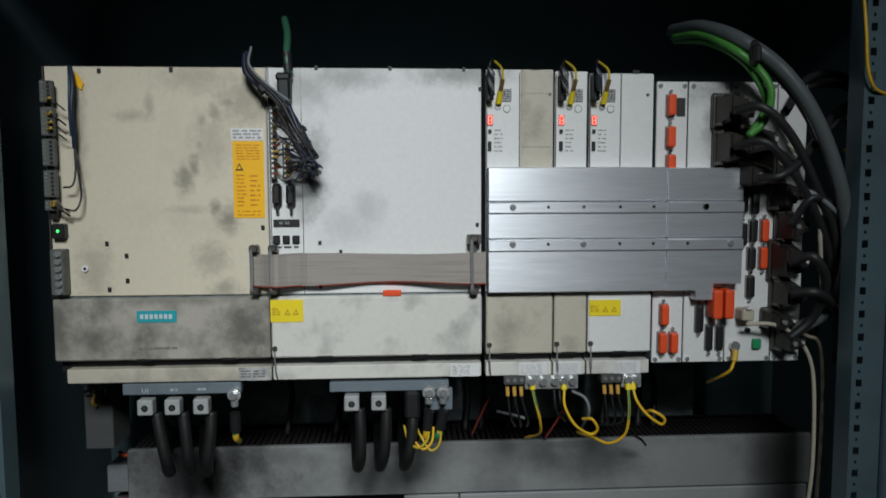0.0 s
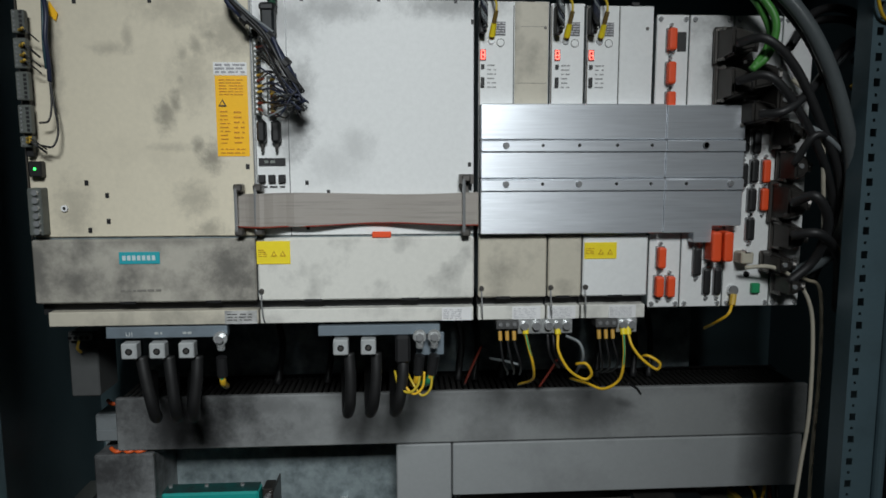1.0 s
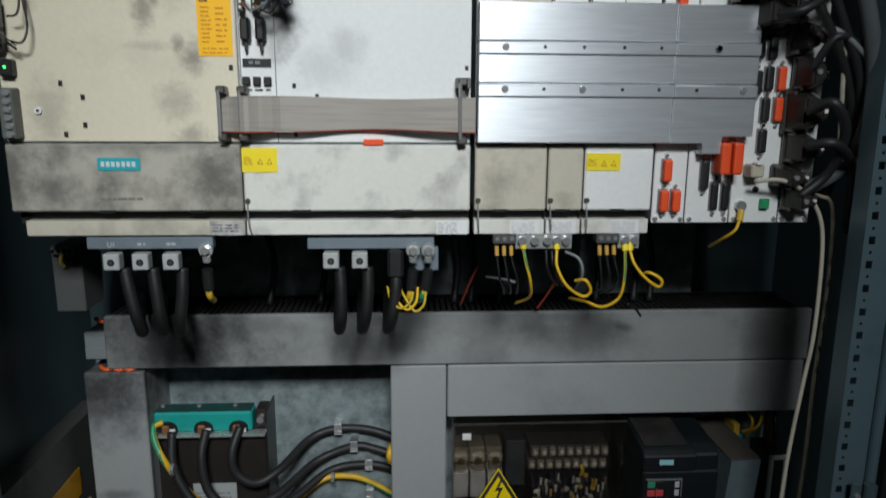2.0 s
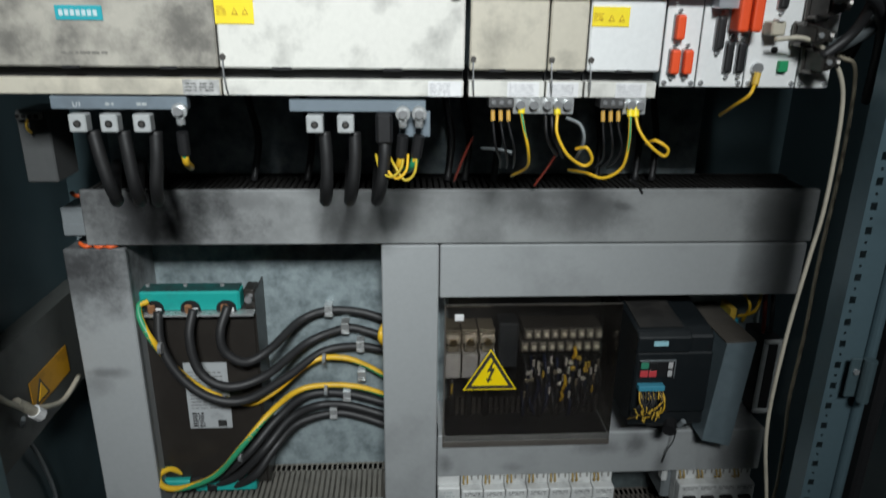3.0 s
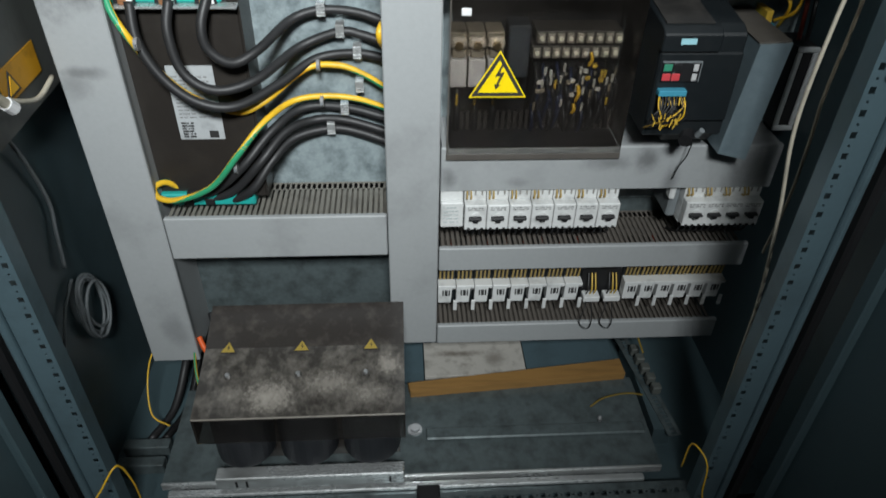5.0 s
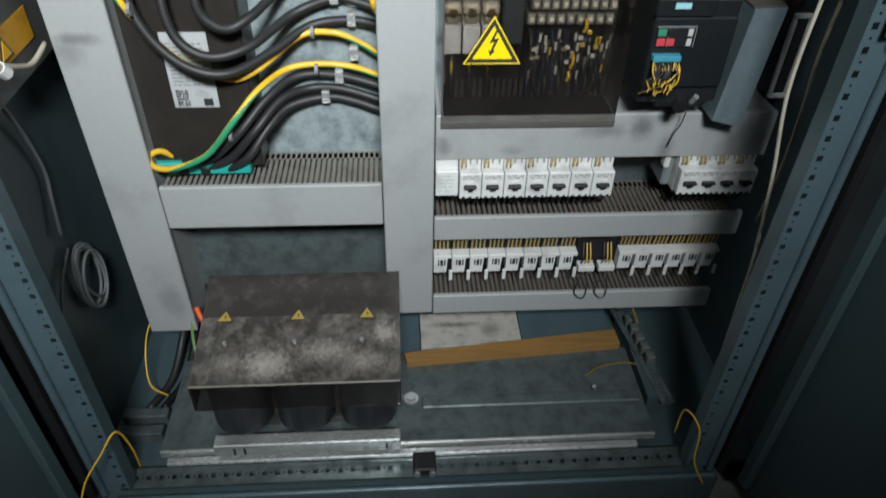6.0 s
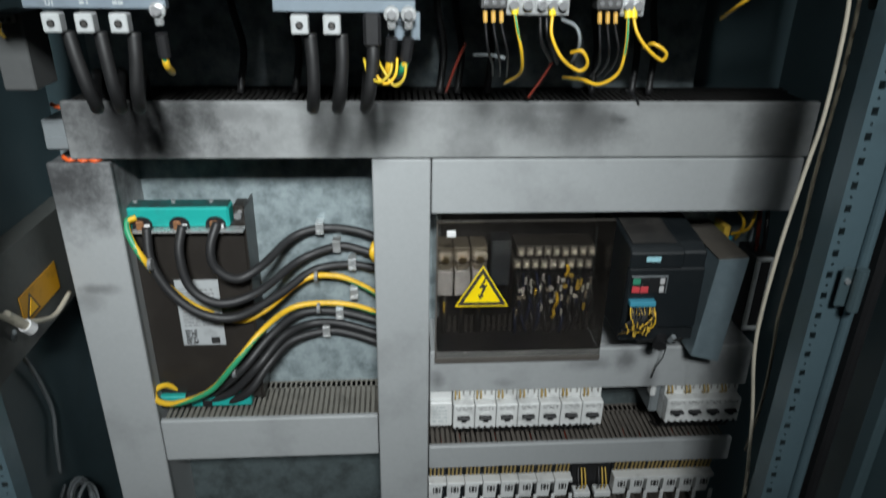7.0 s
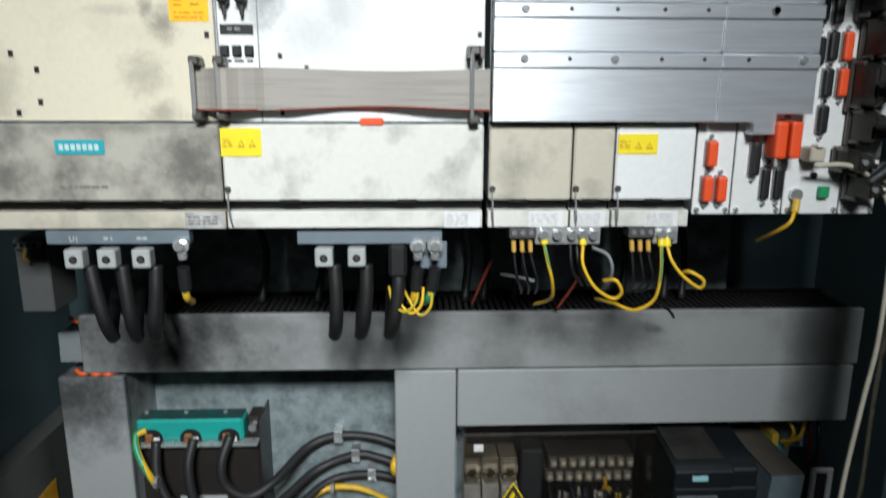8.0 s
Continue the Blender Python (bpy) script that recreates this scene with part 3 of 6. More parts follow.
def striped_wire(name, label, pts, r, turns, group="", per=8, sides=14, share=0.42):
    """A yellow cable with a green band winding round it; turns: (share of the length, degrees from the front) along the cable."""
    d = thing(name, pts[0], label, "cable", group)
    part("sheath", tube(pts, r, sides, per), YELLOWC, d, smooth=True)
    path = smooth_path(pts, per)
    bm = bmesh.new()
    rings = []
    for i, p in enumerate(path):
        t = (path[min(i + 1, len(path) - 1)] - path[max(i - 1, 0)]).normalized()
        front = Vector((0, -1, 0))
        front = (front - t * front.dot(t)).normalized()
        up = t.cross(front)
        mid = radians(float(np.interp(i / (len(path) - 1), [k for k, _ in turns], [v for _, v in turns])))
        rings.append([bm.verts.new(p + 1.035 * r * (math.cos(a) * front + math.sin(a) * up)) for a in (mid + math.pi * share * (2 * k / 6 - 1) for k in range(7))])
    for a, b in zip(rings, rings[1:]):
        for k in range(6):
            bm.faces.new((a[k], a[k + 1], b[k + 1], b[k]))
    part("stripe", bm, GREENC, d, "green band", smooth=True)
    return d


def dsub(x, z, parent, h=0.034, w=0.0115, material=RED, y=-0.0005, deep=0.014):
    c = part("port", box(x - w / 2 - 0.0012, x + w / 2 + 0.0012, y - 0.003, y, z - h / 2 - 0.001, z + h / 2 + 0.001, 0.001), SCREW, parent, "metal connector shell")
    bm = bmesh.new()
    box(x - w / 2, x + w / 2, y - deep, y - 0.003, z - h / 2, z + h / 2, 0.003, bm, 2)
    part("cap", bm, material, c, "red dust cap" if material is RED else "black connector insert")
    for s in (-1, 1):
        part("jack_screw", rod((x, y, z + s * (h / 2 + 0.005)), (x, y - 0.005, z + s * (h / 2 + 0.005)), 0.0026, 6), SCREW, c)
    return c


# ---- infeed module details ----
XS0, XS1 = -0.2995, -0.2525
part("edge_groove", box(-0.5985, -0.5975, -0.003, 0.0, ZC, ZT), DARKMETAL, m1)
for x, z in ((-0.523, 1.575), (-0.497, 1.558), (-0.497, 1.523), (-0.522, 1.511), (-0.524, 1.811), (-0.428, 1.813), (-0.309, 1.596)):
    slot_hole(x, 0.0, z, m1)
x, z = (-0.553, 1.541)
part("bush", rod((x, 0, z), (x, -0.004, z), 0.0045, 12), PAPER, m1, "white plastic bush")
part("bush_hole", rod((x, -0.0035, z), (x, -0.0045, z), 0.002, 10), BLACK, m1)
lab = part("label", box(-0.3495, -0.3055, -0.0012, -0.0005, 1.7175, 1.734), PAPER, m1, "white printed label")
bars(lab, -0.347, -0.308, -0.0013, 1.719, 1.733, 3, plain("grey_print", (0.35, 0.35, 0.37)), 3)
lab = part("label", box(-0.348, -0.3055, -0.0012, -0.0005, 1.61, 1.7165), ORANGE, m1, "orange warning label")
OCHRE = plain("ochre_print", (0.5, 0.28, 0.01))
BROWNINK = plain("brown_print", (0.62, 0.26, 0.01))
bars(lab, -0.343, -0.311, -0.0013, 1.69, 1.713, 6, BROWNINK, 4, fill=0.3)
bars(lab, -0.343, -0.33, -0.0013, 1.625, 1.672, 9, BROWNINK, 5, fill=0.3)
bars(lab, -0.325, -0.311, -0.0013, 1.625, 1.672, 7, BROWNINK, 6, fill=0.3)
bars(lab, -0.343, -0.311, -0.0013, 1.612, 1.622, 2, BROWNINK, 7, fill=0.3)
part("pictogram", triangle(-0.339, 1.676, 0.011, 0.01, -0.0013), INK, lab)
part("pictogram", triangle(-0.339, 1.678, 0.006, 0.0055, -0.0017), ORANGE, lab)
badge = part("badge", box(-0.483, -0.429, -0.0102, -0.009, 1.4655, 1.482, 0.0004), LOGO, m1, "teal maker's badge")
for k in range(7):
    part("badge_bar", box(-0.4785 + k * 0.0065, -0.474 + k * 0.0065, -0.0105, -0.0101, 1.4705, 1.4772), mat("faded_badge_white", (0.55, 0.66, 0.68), 0.5), badge)
bars(m1, -0.483, -0.427, -0.0092, 1.426, 1.432, 1, plain("faded_print", (0.2, 0.19, 0.17)), 8)
for x in (-0.475, -0.36):
    part("cover_notch", box(x - 0.01, x + 0.01, -0.0098, -0.004, ZB - 0.0015, ZB + 0.002), BLACK, m1)
lab = part("label", box(-0.347, -0.303, -0.0052, -0.004, ZS0 + 0.0005, ZS1 - 0.001), mat("sooty_label", (0.5, 0.5, 0.49), 0.4, dirt=0.8, scale=30, cover=0.45), m1, "sooty type label")
bars(lab, -0.344, -0.31, -0.0053, ZS0 + 0.004, ZS1 - 0.004, 3, INK, 9, fill=0.3)
# terminals down its side
part("terminal_column", box(-0.593, -0.5835, -0.012, 0.0, 1.61, 1.795, 0.001), BLACK, m1)
for z0, z1 in ((1.766, 1.795), (1.722, 1.76), (1.682, 1.718), (1.64, 1.676), (1.622, 1.636)):
    tb = part("terminal_block", box(-0.594, -0.578, -0.022, -0.012, z0, z1, 0.001), TERMG, m1, "grey-green pluggable terminal block")
    z = z0 + 0.004
    while z < z1 - 0.002:
        part("clamp_screw", rod((-0.59, -0.022, z), (-0.59, -0.0228, z), 0.0016, 8), SCREW, tb)
        part("wire_entry", box(-0.584, -0.58, -0.0225, -0.021, z - 0.0018, z + 0.0018), BLACK, tb)
        z += 0.0055
ledb = part("led_block", box(-0.591, -0.574, -0.014, 0.0, 1.583, 1.604, 0.002), BLACK, m1)
part("led", rod((-0.582, -0.014, 1.594), (-0.582, -0.0155, 1.594), 0.0016, 8), LEDGREEN, ledb, "lit green status lamp")
tb = part("terminal_block", box(-0.592, -0.574, -0.02, 0.0, 1.506, 1.569, 0.0015), TERMG, m1, "dark screw terminal block")
for k in range(6):
    part("clamp_screw", rod((-0.58, -0.02, 1.512 + k * 0.0102), (-0.58, -0.025, 1.512 + k * 0.0102), 0.0042, 8), SCREW, tb)
tag = part("tag", prism([(-0.554, 0, 1.81)[::2], (-0.544, 0, 1.794)[::2], (-0.547, 0, 1.785)[::2], (-0.556, 0, 1.793)[::2]], -0.004, -0.003), ORANGE, m1, "orange tag")
wire("control_wire_bundle", "dark blue bundle of thin wires down the module's edge", [(-0.557, -0.012, 1.815), (-0.551, -0.02, 1.79), (-0.552, -0.024, 1.759), (-0.552, -0.02, 1.73), (-0.554, -0.016, 1.706)], 0.003, NAVY, "control wires")
wire("control_wire_bundle", "grey-blue bundle of thin wires beside the dark one", [(-0.559, -0.01, 1.816), (-0.556, -0.018, 1.79), (-0.5545, -0.024, 1.752), (-0.556, -0.018, 1.722)], 0.0022, mat("petrol_wire", (0.02, 0.06, 0.075), 0.45), "control wires")
wire("control_wire", "thin black control wire looping to a terminal", [(-0.554, -0.016, 1.712), (-0.549, -0.02, 1.677), (-0.546, -0.02, 1.643), (-0.551, -0.026, 1.623), (-0.566, -0.024, 1.624)], 0.0014, BLACK, "control wires")
wire("control_wire", "thin black control wire looping to a terminal", [(-0.554, -0.016, 1.712), (-0.552, -0.02, 1.677), (-0.555, -0.024, 1.656), (-0.567, -0.024, 1.653)], 0.0014, BLACK, "control wires")
rng = random.Random(5)
for k in range(10):
    zz = rng.choice((1.786, 1.778, 1.771, 1.75, 1.744, 1.737, 1.73, 1.628, 1.63, 1.634)) + rng.uniform(-0.002, 0.002)
    w = wire("control_wire", "thin wire with a yellow ferrule in a terminal", [(-0.585, -0.021, zz), (-0.578, -0.03, zz + 0.001), (-0.568, -0.03, zz - 0.006), (-0.562, -0.02, zz - 0.014)], 0.001, BLACK, "ferruled wires", per=4, sides=6)
    part("ferrule", rod((-0.585, -0.0215, zz), (-0.576, -0.031, zz + 0.001), 0.0019, 8), FERRULE, w, "yellow ferrule")

# ---- drive module details: control strip, ribbon, labels ----
for xa in (XS0, XS1, -0.2965):
    part("strip_edge", box(xa - 0.0006, xa + 0.0006, -0.0035, -0.0005, ZC + 0.045 if xa != XS1 else ZC + 0.0, ZT), SCREW, m2)
for z0, z1, xx in ((1.664, 1.764, -0.2905), (1.664, 1.715, -0.2735)):
    tb = part("terminal_block", box(xx - 0.004, xx + 0.004, -0.016, -0.0005, z0, z1, 0.001), TERMG, m2, "long pluggable terminal block")
    z = z0 + 0.004
    while z < z1 - 0.002:
        part("clamp_screw", rod((xx, -0.016, z), (xx, -0.0172, z), 0.0017, 8), PAPER, tb)
        z += 0.0068
part("terminal_cap", box(-0.295, -0.286, -0.02, -0.0005, 1.764, 1.774, 0.001), BLACK, m2)
for x in (-0.287, -0.268):
    c = part("port", box(x - 0.006, x + 0.006, -0.016, -0.0005, 1.628, 1.657, 0.003), BLACK, m2, "black plug")
    part("plug_tip", rod((x, -0.008, 1.63), (x, -0.008, 1.616), 0.003, 8, 0.0018), DARKMETAL, c)
win = part("display", box(-0.294, -0.258, -0.002, -0.0005, 1.597, 1.6075), BLACK, m2, "dark display window")
bars(win, -0.286, -0.27, -0.0021, 1.599, 1.606, 1, plain("segment_grey", (0.2, 0.22, 0.2)), 3)
for x in (-0.29, -0.2765, -0.263):
    part("button", box(x - 0.0048, x + 0.0048, -0.006, -0.0005, 1.574, 1.585, 0.001), BLACK, m2)
bars(m2, -0.292, -0.26, -0.0006, 1.566, 1.571, 1, INK, 5)
for x, z in ((-0.23, 1.574), (-0.201, 1.561), (-0.129, 1.817), (-0.026, 1.816), (-0.231, 1.817), (-0.003, 1.789), (-0.007, 1.598), (-0.23, 1.512)):
    slot_hole(x, 0.0, z, m2, 0.0045, 0.006)
lab = part("label", box(-0.2995, -0.254, -0.0102, -0.009, 1.4635, 1.495), YELLOW, m2, "yellow warning label")
bars(lab, -0.297, -0.286, -0.0103, 1.473, 1.484, 4, OCHRE, 4, fill=0.35)
for x in (-0.276, -0.264):
    part("pictogram", triangle(x, 1.474, 0.008, 0.0078, -0.0102), OCHRE, lab)
    part("pictogram", triangle(x, 1.4752, 0.0045, 0.0045, -0.0106), YELLOW, lab)
part("red_tab", box(-0.142, -0.116, -0.011, -0.003, 1.4985, 1.5065, 0.001), RED, m2, "red latch tab")
lab = part("label", box(-0.046, -0.004, -0.005, -0.004, ZS0 + 0.0005, ZS1 - 0.001), PAPER, m2, "white type label")
bars(lab, -0.044, -0.018, -0.0051, ZS0 + 0.002, ZS1 - 0.003, 6, GREYP, 9, fill=0.3)
for x in (-0.225, -0.09):
    part("cover_notch", box(x - 0.012, x + 0.012, -0.0098, -0.004, ZB - 0.0015, ZB + 0.002), BLACK, m2)
for mm, x, s in ((m2, -0.2945, 2), (m3, 0.0095, 2), (m4, 0.1075, 3), (m5, 0.157, 2)):
    hk = part("wire_hook", tube([(x, -0.011, 1.424), (x, -0.013, 1.41), (x + 0.001 * s * 0.5, -0.012, 1.392), (x + 0.001 * s, -0.0055, 1.381)], 0.0011, 6, 4), SCREW, mm, "thin wire hook")
    part("eyelet", rod((x, -0.009, 1.426), (x, -0.0125, 1.426), 0.0035, 10), DARKMETAL, hk)

rb = thing("ribbon_cable", (-0.16, -0.01, 1.515), "wide grey flat ribbon cable across the drive front", "cable")
bm = bmesh.new()
n = 60
top, bot = [], []
for k in range(n + 1):
    u = k / n
    x = -0.322 + u * 0.326
    y = -0.012 - 0.006 * math.sin(u * 9) - (0.012 * math.exp(-((u - 0.1) / 0.04) ** 2)) + 0.004 * math.exp(-((u - 0.2) / 0.02) ** 2)
    sag = 0.0035 * math.sin(math.pi * max(0, (u - 0.25) / 0.75)) ** 2
    top.append((x, y, 1.5595 + 0.0015 * math.sin(u * 7)))
    bot.append((x, y - 0.002, 1.5155 + sag))
va = [[bm.verts.new((p[0], p[1] + o, p[2])) for p in row] for o in (0, 0.0012) for row in (top, bot)]
for k in range(n):
    for a, b in ((0, 1), (1, 3), (3, 2), (2, 0)):
        bm.faces.new((va[a][k], va[b][k], va[b][k + 1], va[a][k + 1]))
bmesh.ops.recalc_face_normals(bm, faces=bm.faces)
band = part("band", bm, RIBBON, rb, smooth=False)
part("red_edge", tube([(p[0], p[1] - 0.0004, p[2]) for p in bot[::6]], 0.0011, 6, 4), REDC, rb, "red marked edge wire")
for x, z0, z1 in ((-0.3185, 1.506, 1.571), (-0.2925, 1.506, 1.571), (-0.0135, 1.503, 1.583)):
    hd = part("header", boxes([(x - 0.0045, x + 0.0045, -0.012, -0.0005, z0, z1)], 0.001), DARKMETAL, rb, "latched metal header")
    for z in (z0 + 0.003, z1 - 0.003):
        part("latch", box(x - 0.006, x + 0.006, -0.026, -0.006, z - 0.005, z + 0.005, 0.002), DARKMETAL, hd)
    part("strain_bar", rod((x - 0.003, -0.025, z0 + 0.004), (x - 0.003, -0.025, z1 - 0.004), 0.0022, 8), SCREW, hd)
part("bracket", prism([(-0.022, 1.585), (-0.003, 1.585), (-0.003, 1.572), (-0.008, 1.572), (-0.008, 1.579), (-0.017, 1.579), (-0.017, 1.572), (-0.022, 1.572)], -0.022, -0.002, 0.0005), DARKMETAL, rb)

# wire harness over the control strip
hs = thing("wire_harness", (-0.299, -0.03, 1.789), "dark blue taped wire harness plugged into the control strip", "wire harness")
path = [(-0.32, -0.02, 1.834), (-0.321, -0.03, 1.808), (-0.298, -0.035, 1.783), (-0.268, -0.04, 1.76), (-0.247, -0.045, 1.727), (-0.232, -0.04, 1.695)]
for k, (du, dv, rr) in enumerate(((0.0, 0.0, 0.0042), (0.0045, -0.003, 0.003), (-0.0038, -0.002, 0.0032), (0.001, -0.005, 0.0028))):
    part("trunk", tube([(p[0] + du * math.cos(j * 1.3) - dv * math.sin(j * 1.3), p[1] + dv, p[2] + du * math.sin(j * 1.3) + dv * math.cos(j * 1.3)) for j, p in enumerate(path)], rr, 9), (NAVY, BLACK, NAVY, BLACK)[k], hs, smooth=True)
part("grey_core", tube([(p[0] + 0.006, p[1] - 0.004, p[2] + 0.006) for p in path[0:4]], 0.0018, 8), GREYC, hs, smooth=True)
for k in (2, 3, 4):
    a = Vector(path[k])
    part("tape", rod(a - Vector((0.003, 0, -0.003)), a + Vector((0.003, 0, -0.003)), 0.0075, 10), BLACK, hs, "black tape wrap")
DULLGOLD = mat("dull_gold_sleeve", (0.28, 0.19, 0.06), 0.5, dirt=0.4, scale=60)
rng = random.Random(11)
end = Vector(path[-1])
for k in range(26):
    zz = 1.672 + (k % 13) * 0.0072
    x0 = -0.2885 if k < 13 else -0.2715
    if k >= 13:
        zz = 1.666 + (k - 13) * 0.0036
    s = Vector((x0, -0.018, zz))
    mid = Vector((x0 + rng.uniform(0.012, 0.03), -0.035 - rng.uniform(0, 0.02), zz - rng.uniform(-0.006, 0.012)))
    e = end + Vector((rng.uniform(-0.01, 0.004), rng.uniform(-0.008, 0.008), rng.uniform(-0.022, 0.008)))
    far = e + Vector((rng.uniform(0.0, 0.012), -0.006, -rng.uniform(0.0, 0.012)))
    c = part("core_wire", tube([s, mid, far, e, end + Vector((-0.004, 0, 0.02))], 0.00115, 6, 5), rng.choice([BLACK, BLACK, BLACK, NAVY, NAVY, GREYC]), hs, smooth=True)
    part("ferrule", rod(s, s.lerp(mid, 0.35), 0.0018, 7), rng.choice([FERRULE, DULLGOLD, DULLGOLD, BLACK, REDC]), c, "dull gold ferrule")
pw = thing("screened_cable", (-0.268, -0.02, 1.806), "green screened cable with a black plug at its end", "cable")
part("sheath", tube([(-0.281, 0.05, 1.895), (-0.271, 0.01, 1.864), (-0.269, -0.012, 1.834), (-0.267, -0.014, 1.807)], 0.0052, 10), mat("dark_green_sheath", (0.03, 0.12, 0.07), 0.4, dirt=0.4, scale=40), pw, smooth=True)
part("sleeve", rod((-0.269, -0.012, 1.836), (-0.267, -0.014, 1.81), 0.0062, 12), BLACK, pw)
part("plug_body", box(-0.2815, -0.264, -0.024, -0.003, 1.766, 1.806, 0.003), CHARCOAL, pw, "dark plug hood")
part("plug_rim", box(-0.283, -0.2625, -0.026, -0.002, 1.796, 1.807, 0.003), BLACK, pw)

# ---- axis modules: displays, wires, seams ----
PALEP = plain("pale_grey_print", (0.5, 0.5, 0.52))
OLIVEC = mat("olive_yellow_wire", (0.55, 0.4, 0.03), 0.4, dirt=0.3, scale=60)
for mm, xa, xb, xd in ((m3, 0.004, 0.053, 0.009), (m4, 0.1025, 0.15, 0.111), (m5, 0.152, 0.1985, 0.158)):
    if mm is m3:
        part("blank_panel", box(0.0545, 0.1, -0.0025, -0.0006, 1.5, 1.8155, 0.0005), BEIGE, mm, "beige blank panel")
    part("panel_seam", box(xb - 0.0006, xb + 0.0006, -0.001, 0.0, ZC + 0.01, 1.811), INK, mm)
    part("panel_edge", box(xa + 0.0015, xa + 0.003, -0.0025, -0.0005, ZC + 0.01, 1.811), DARKMETAL, mm)
    ds = part("display", box(xd - 0.0018, xd + 0.006, -0.002, -0.0005, 1.7385, 1.753), mat("pale_display", (0.45, 0.05, 0.04), 0.3), mm, "small red seven-segment display")
    for sx0, sx1, sz0, sz1 in ((0.0, 0.004, 1.7505, 1.7518), (0.0, 0.004, 1.7452, 1.7464), (0.0, 0.004, 1.74, 1.7412), (-0.0008, 0.0004, 1.7405, 1.7455), (0.0038, 0.005, 1.7405, 1.7515), (-0.0008, 0.0004, 1.7462, 1.7515)):
        part("segment", box(xd + sx0, xd + sx1, -0.0024, -0.0019, sz0, sz1), LEDRED, ds, "lit red segment")
    part("reset_button", box(xd - 0.0005, xd + 0.004, -0.003, -0.0005, 1.7275, 1.733), BLACK, mm)
    part("switch", box(xd - 0.001, xd + 0.004, -0.004, -0.0005, 1.703, 1.716, 0.0005), BLACK, mm, "black slide switch")
    bars(mm, xd + 0.008, xd + 0.02, -0.0006, 1.70, 1.735, 6, plain("light_print", (0.3, 0.3, 0.3)), int(xa * 1000), fill=0.25)
    tl = part("type_plate", box(xd + 0.0165, xd + 0.0325, -0.0012, -0.0005, 1.7715, 1.7895), plain("dark_plate", (0.1, 0.1, 0.11)), mm, "small dark printed type plate")
    bars(tl, xd + 0.0175, xd + 0.032, -0.0013, 1.7725, 1.789, 5, plain("pale_print", (0.6, 0.6, 0.62)), 7, fill=0.4)
    gs = part("earth_symbol", rod((xd + 0.026, -0.0004, 1.762), (xd + 0.026, -0.0012, 1.762), 0.0055, 16), INK, mm)
    part("earth_symbol_inner", rod((xd + 0.026, -0.001, 1.762), (xd + 0.026, -0.0016, 1.762), 0.0047, 16), WHITE, gs)
    screw(xd + 0.0135, -0.0005, 1.7645, 0.0052, mm, "earth_screw")
    pl = part("plug", box(xd - 0.004, xd + 0.005, -0.02, -0.0005, 1.772, 1.808, 0.001), BLACK, mm, "black wire plug")
    rng = random.Random(int(xa * 997))
    for k in range(7):
        z = 1.775 + k * 0.0045
        part("wire", tube([(xd, -0.02, z), (xd + 0.004, -0.032, z + 0.003), (xd - 0.003, -0.03, z + 0.015), (xd - 0.002 + 0.001 * k, -0.01, 1.818 + 0.002 * k)], 0.0011, 6, 5), rng.choice([NAVY, BLACK, NAVY, BLACK, GREYC]), pl, smooth=True)
    ye = part("earth_wire", tube([(xd + 0.0135, -0.006, 1.768), (xd + 0.0145, -0.014, 1.782), (xd + 0.0175, -0.02, 1.8), (xd + 0.0165, -0.016, 1.815), (xd + 0.009, 0.004, 1.829)], 0.0017, 8), OLIVEC, mm, "yellow earth wire", smooth=True)
    part("earth_lug", rod((xd + 0.0135, -0.007, 1.7695), (xd + 0.0148, -0.0155, 1.784), 0.0044, 10, 0.0036), YELLOW, ye, "yellow insulated lug")
    part("sleeve", rod((xd + 0.0149, -0.0162, 1.7855), (xd + 0.0176, -0.0205, 1.8), 0.003, 10), mat("brown_sleeve", (0.16, 0.1, 0.02), 0.4), ye, "brown heat-shrink sleeve")
for x0, x1, z in ((0.062, 0.094, 1.783), (0.056, 0.098, 1.708), (0.056, 0.098, 1.655)):
    part("panel_scratch", box(x0, x1, -0.0028, -0.0024, z, z + 0.0005), DARKMETAL, m3)
for mm, xs in ((m3, (0.099, 0.002)), (m5, (0.24,))):
    for x in xs[:1]:
        screw(x - 0.003, -0.001, 1.782, 0.0025, mm, material=DARKMETAL)
part("blank_panel", box(0.1995, 0.2455, -0.002, -0.0006, 1.5, 1.811, 0.0005), WHITE, m5, "plain white blank panel")
for x in (0.076, 0.22):
    part("latch_notch", box(x - 0.005, x + 0.005, -0.002, 0.002, 1.8125, 1.8165), BLACK, m5 if x > 0.15 else m3)
for mm, x0, x1 in ((m3, 0.054, 0.0945), (m4, 0.105, 0.145), (m5, 0.193, 0.2325)):
    lab = part("label", box(x0, x1, -0.005, -0.004, ZS0 + 0.0005, ZS1 - 0.001), PAPER, mm, "white type label")
    bars(lab, x0 + 0.002, x1 - 0.006, -0.0051, ZS0 + 0.002, ZS1 - 0.003, 7, PALEP, int(x0 * 1000), fill=0.25)
lab = part("label", box(0.1545, 0.2005, -0.0102, -0.009, 1.466, 1.489), YELLOW, m5, "yellow warning label")
bars(lab, 0.156, 0.168, -0.0103, 1.472, 1.482, 4, OCHRE, 4, fill=0.35)
for x in (0.178, 0.191):
    part("pictogram", triangle(x, 1.472, 0.008, 0.0078, -0.0102), OCHRE, lab)
    part("pictogram", triangle(x, 1.4732, 0.0045, 0.0045, -0.0106), YELLOW, lab)
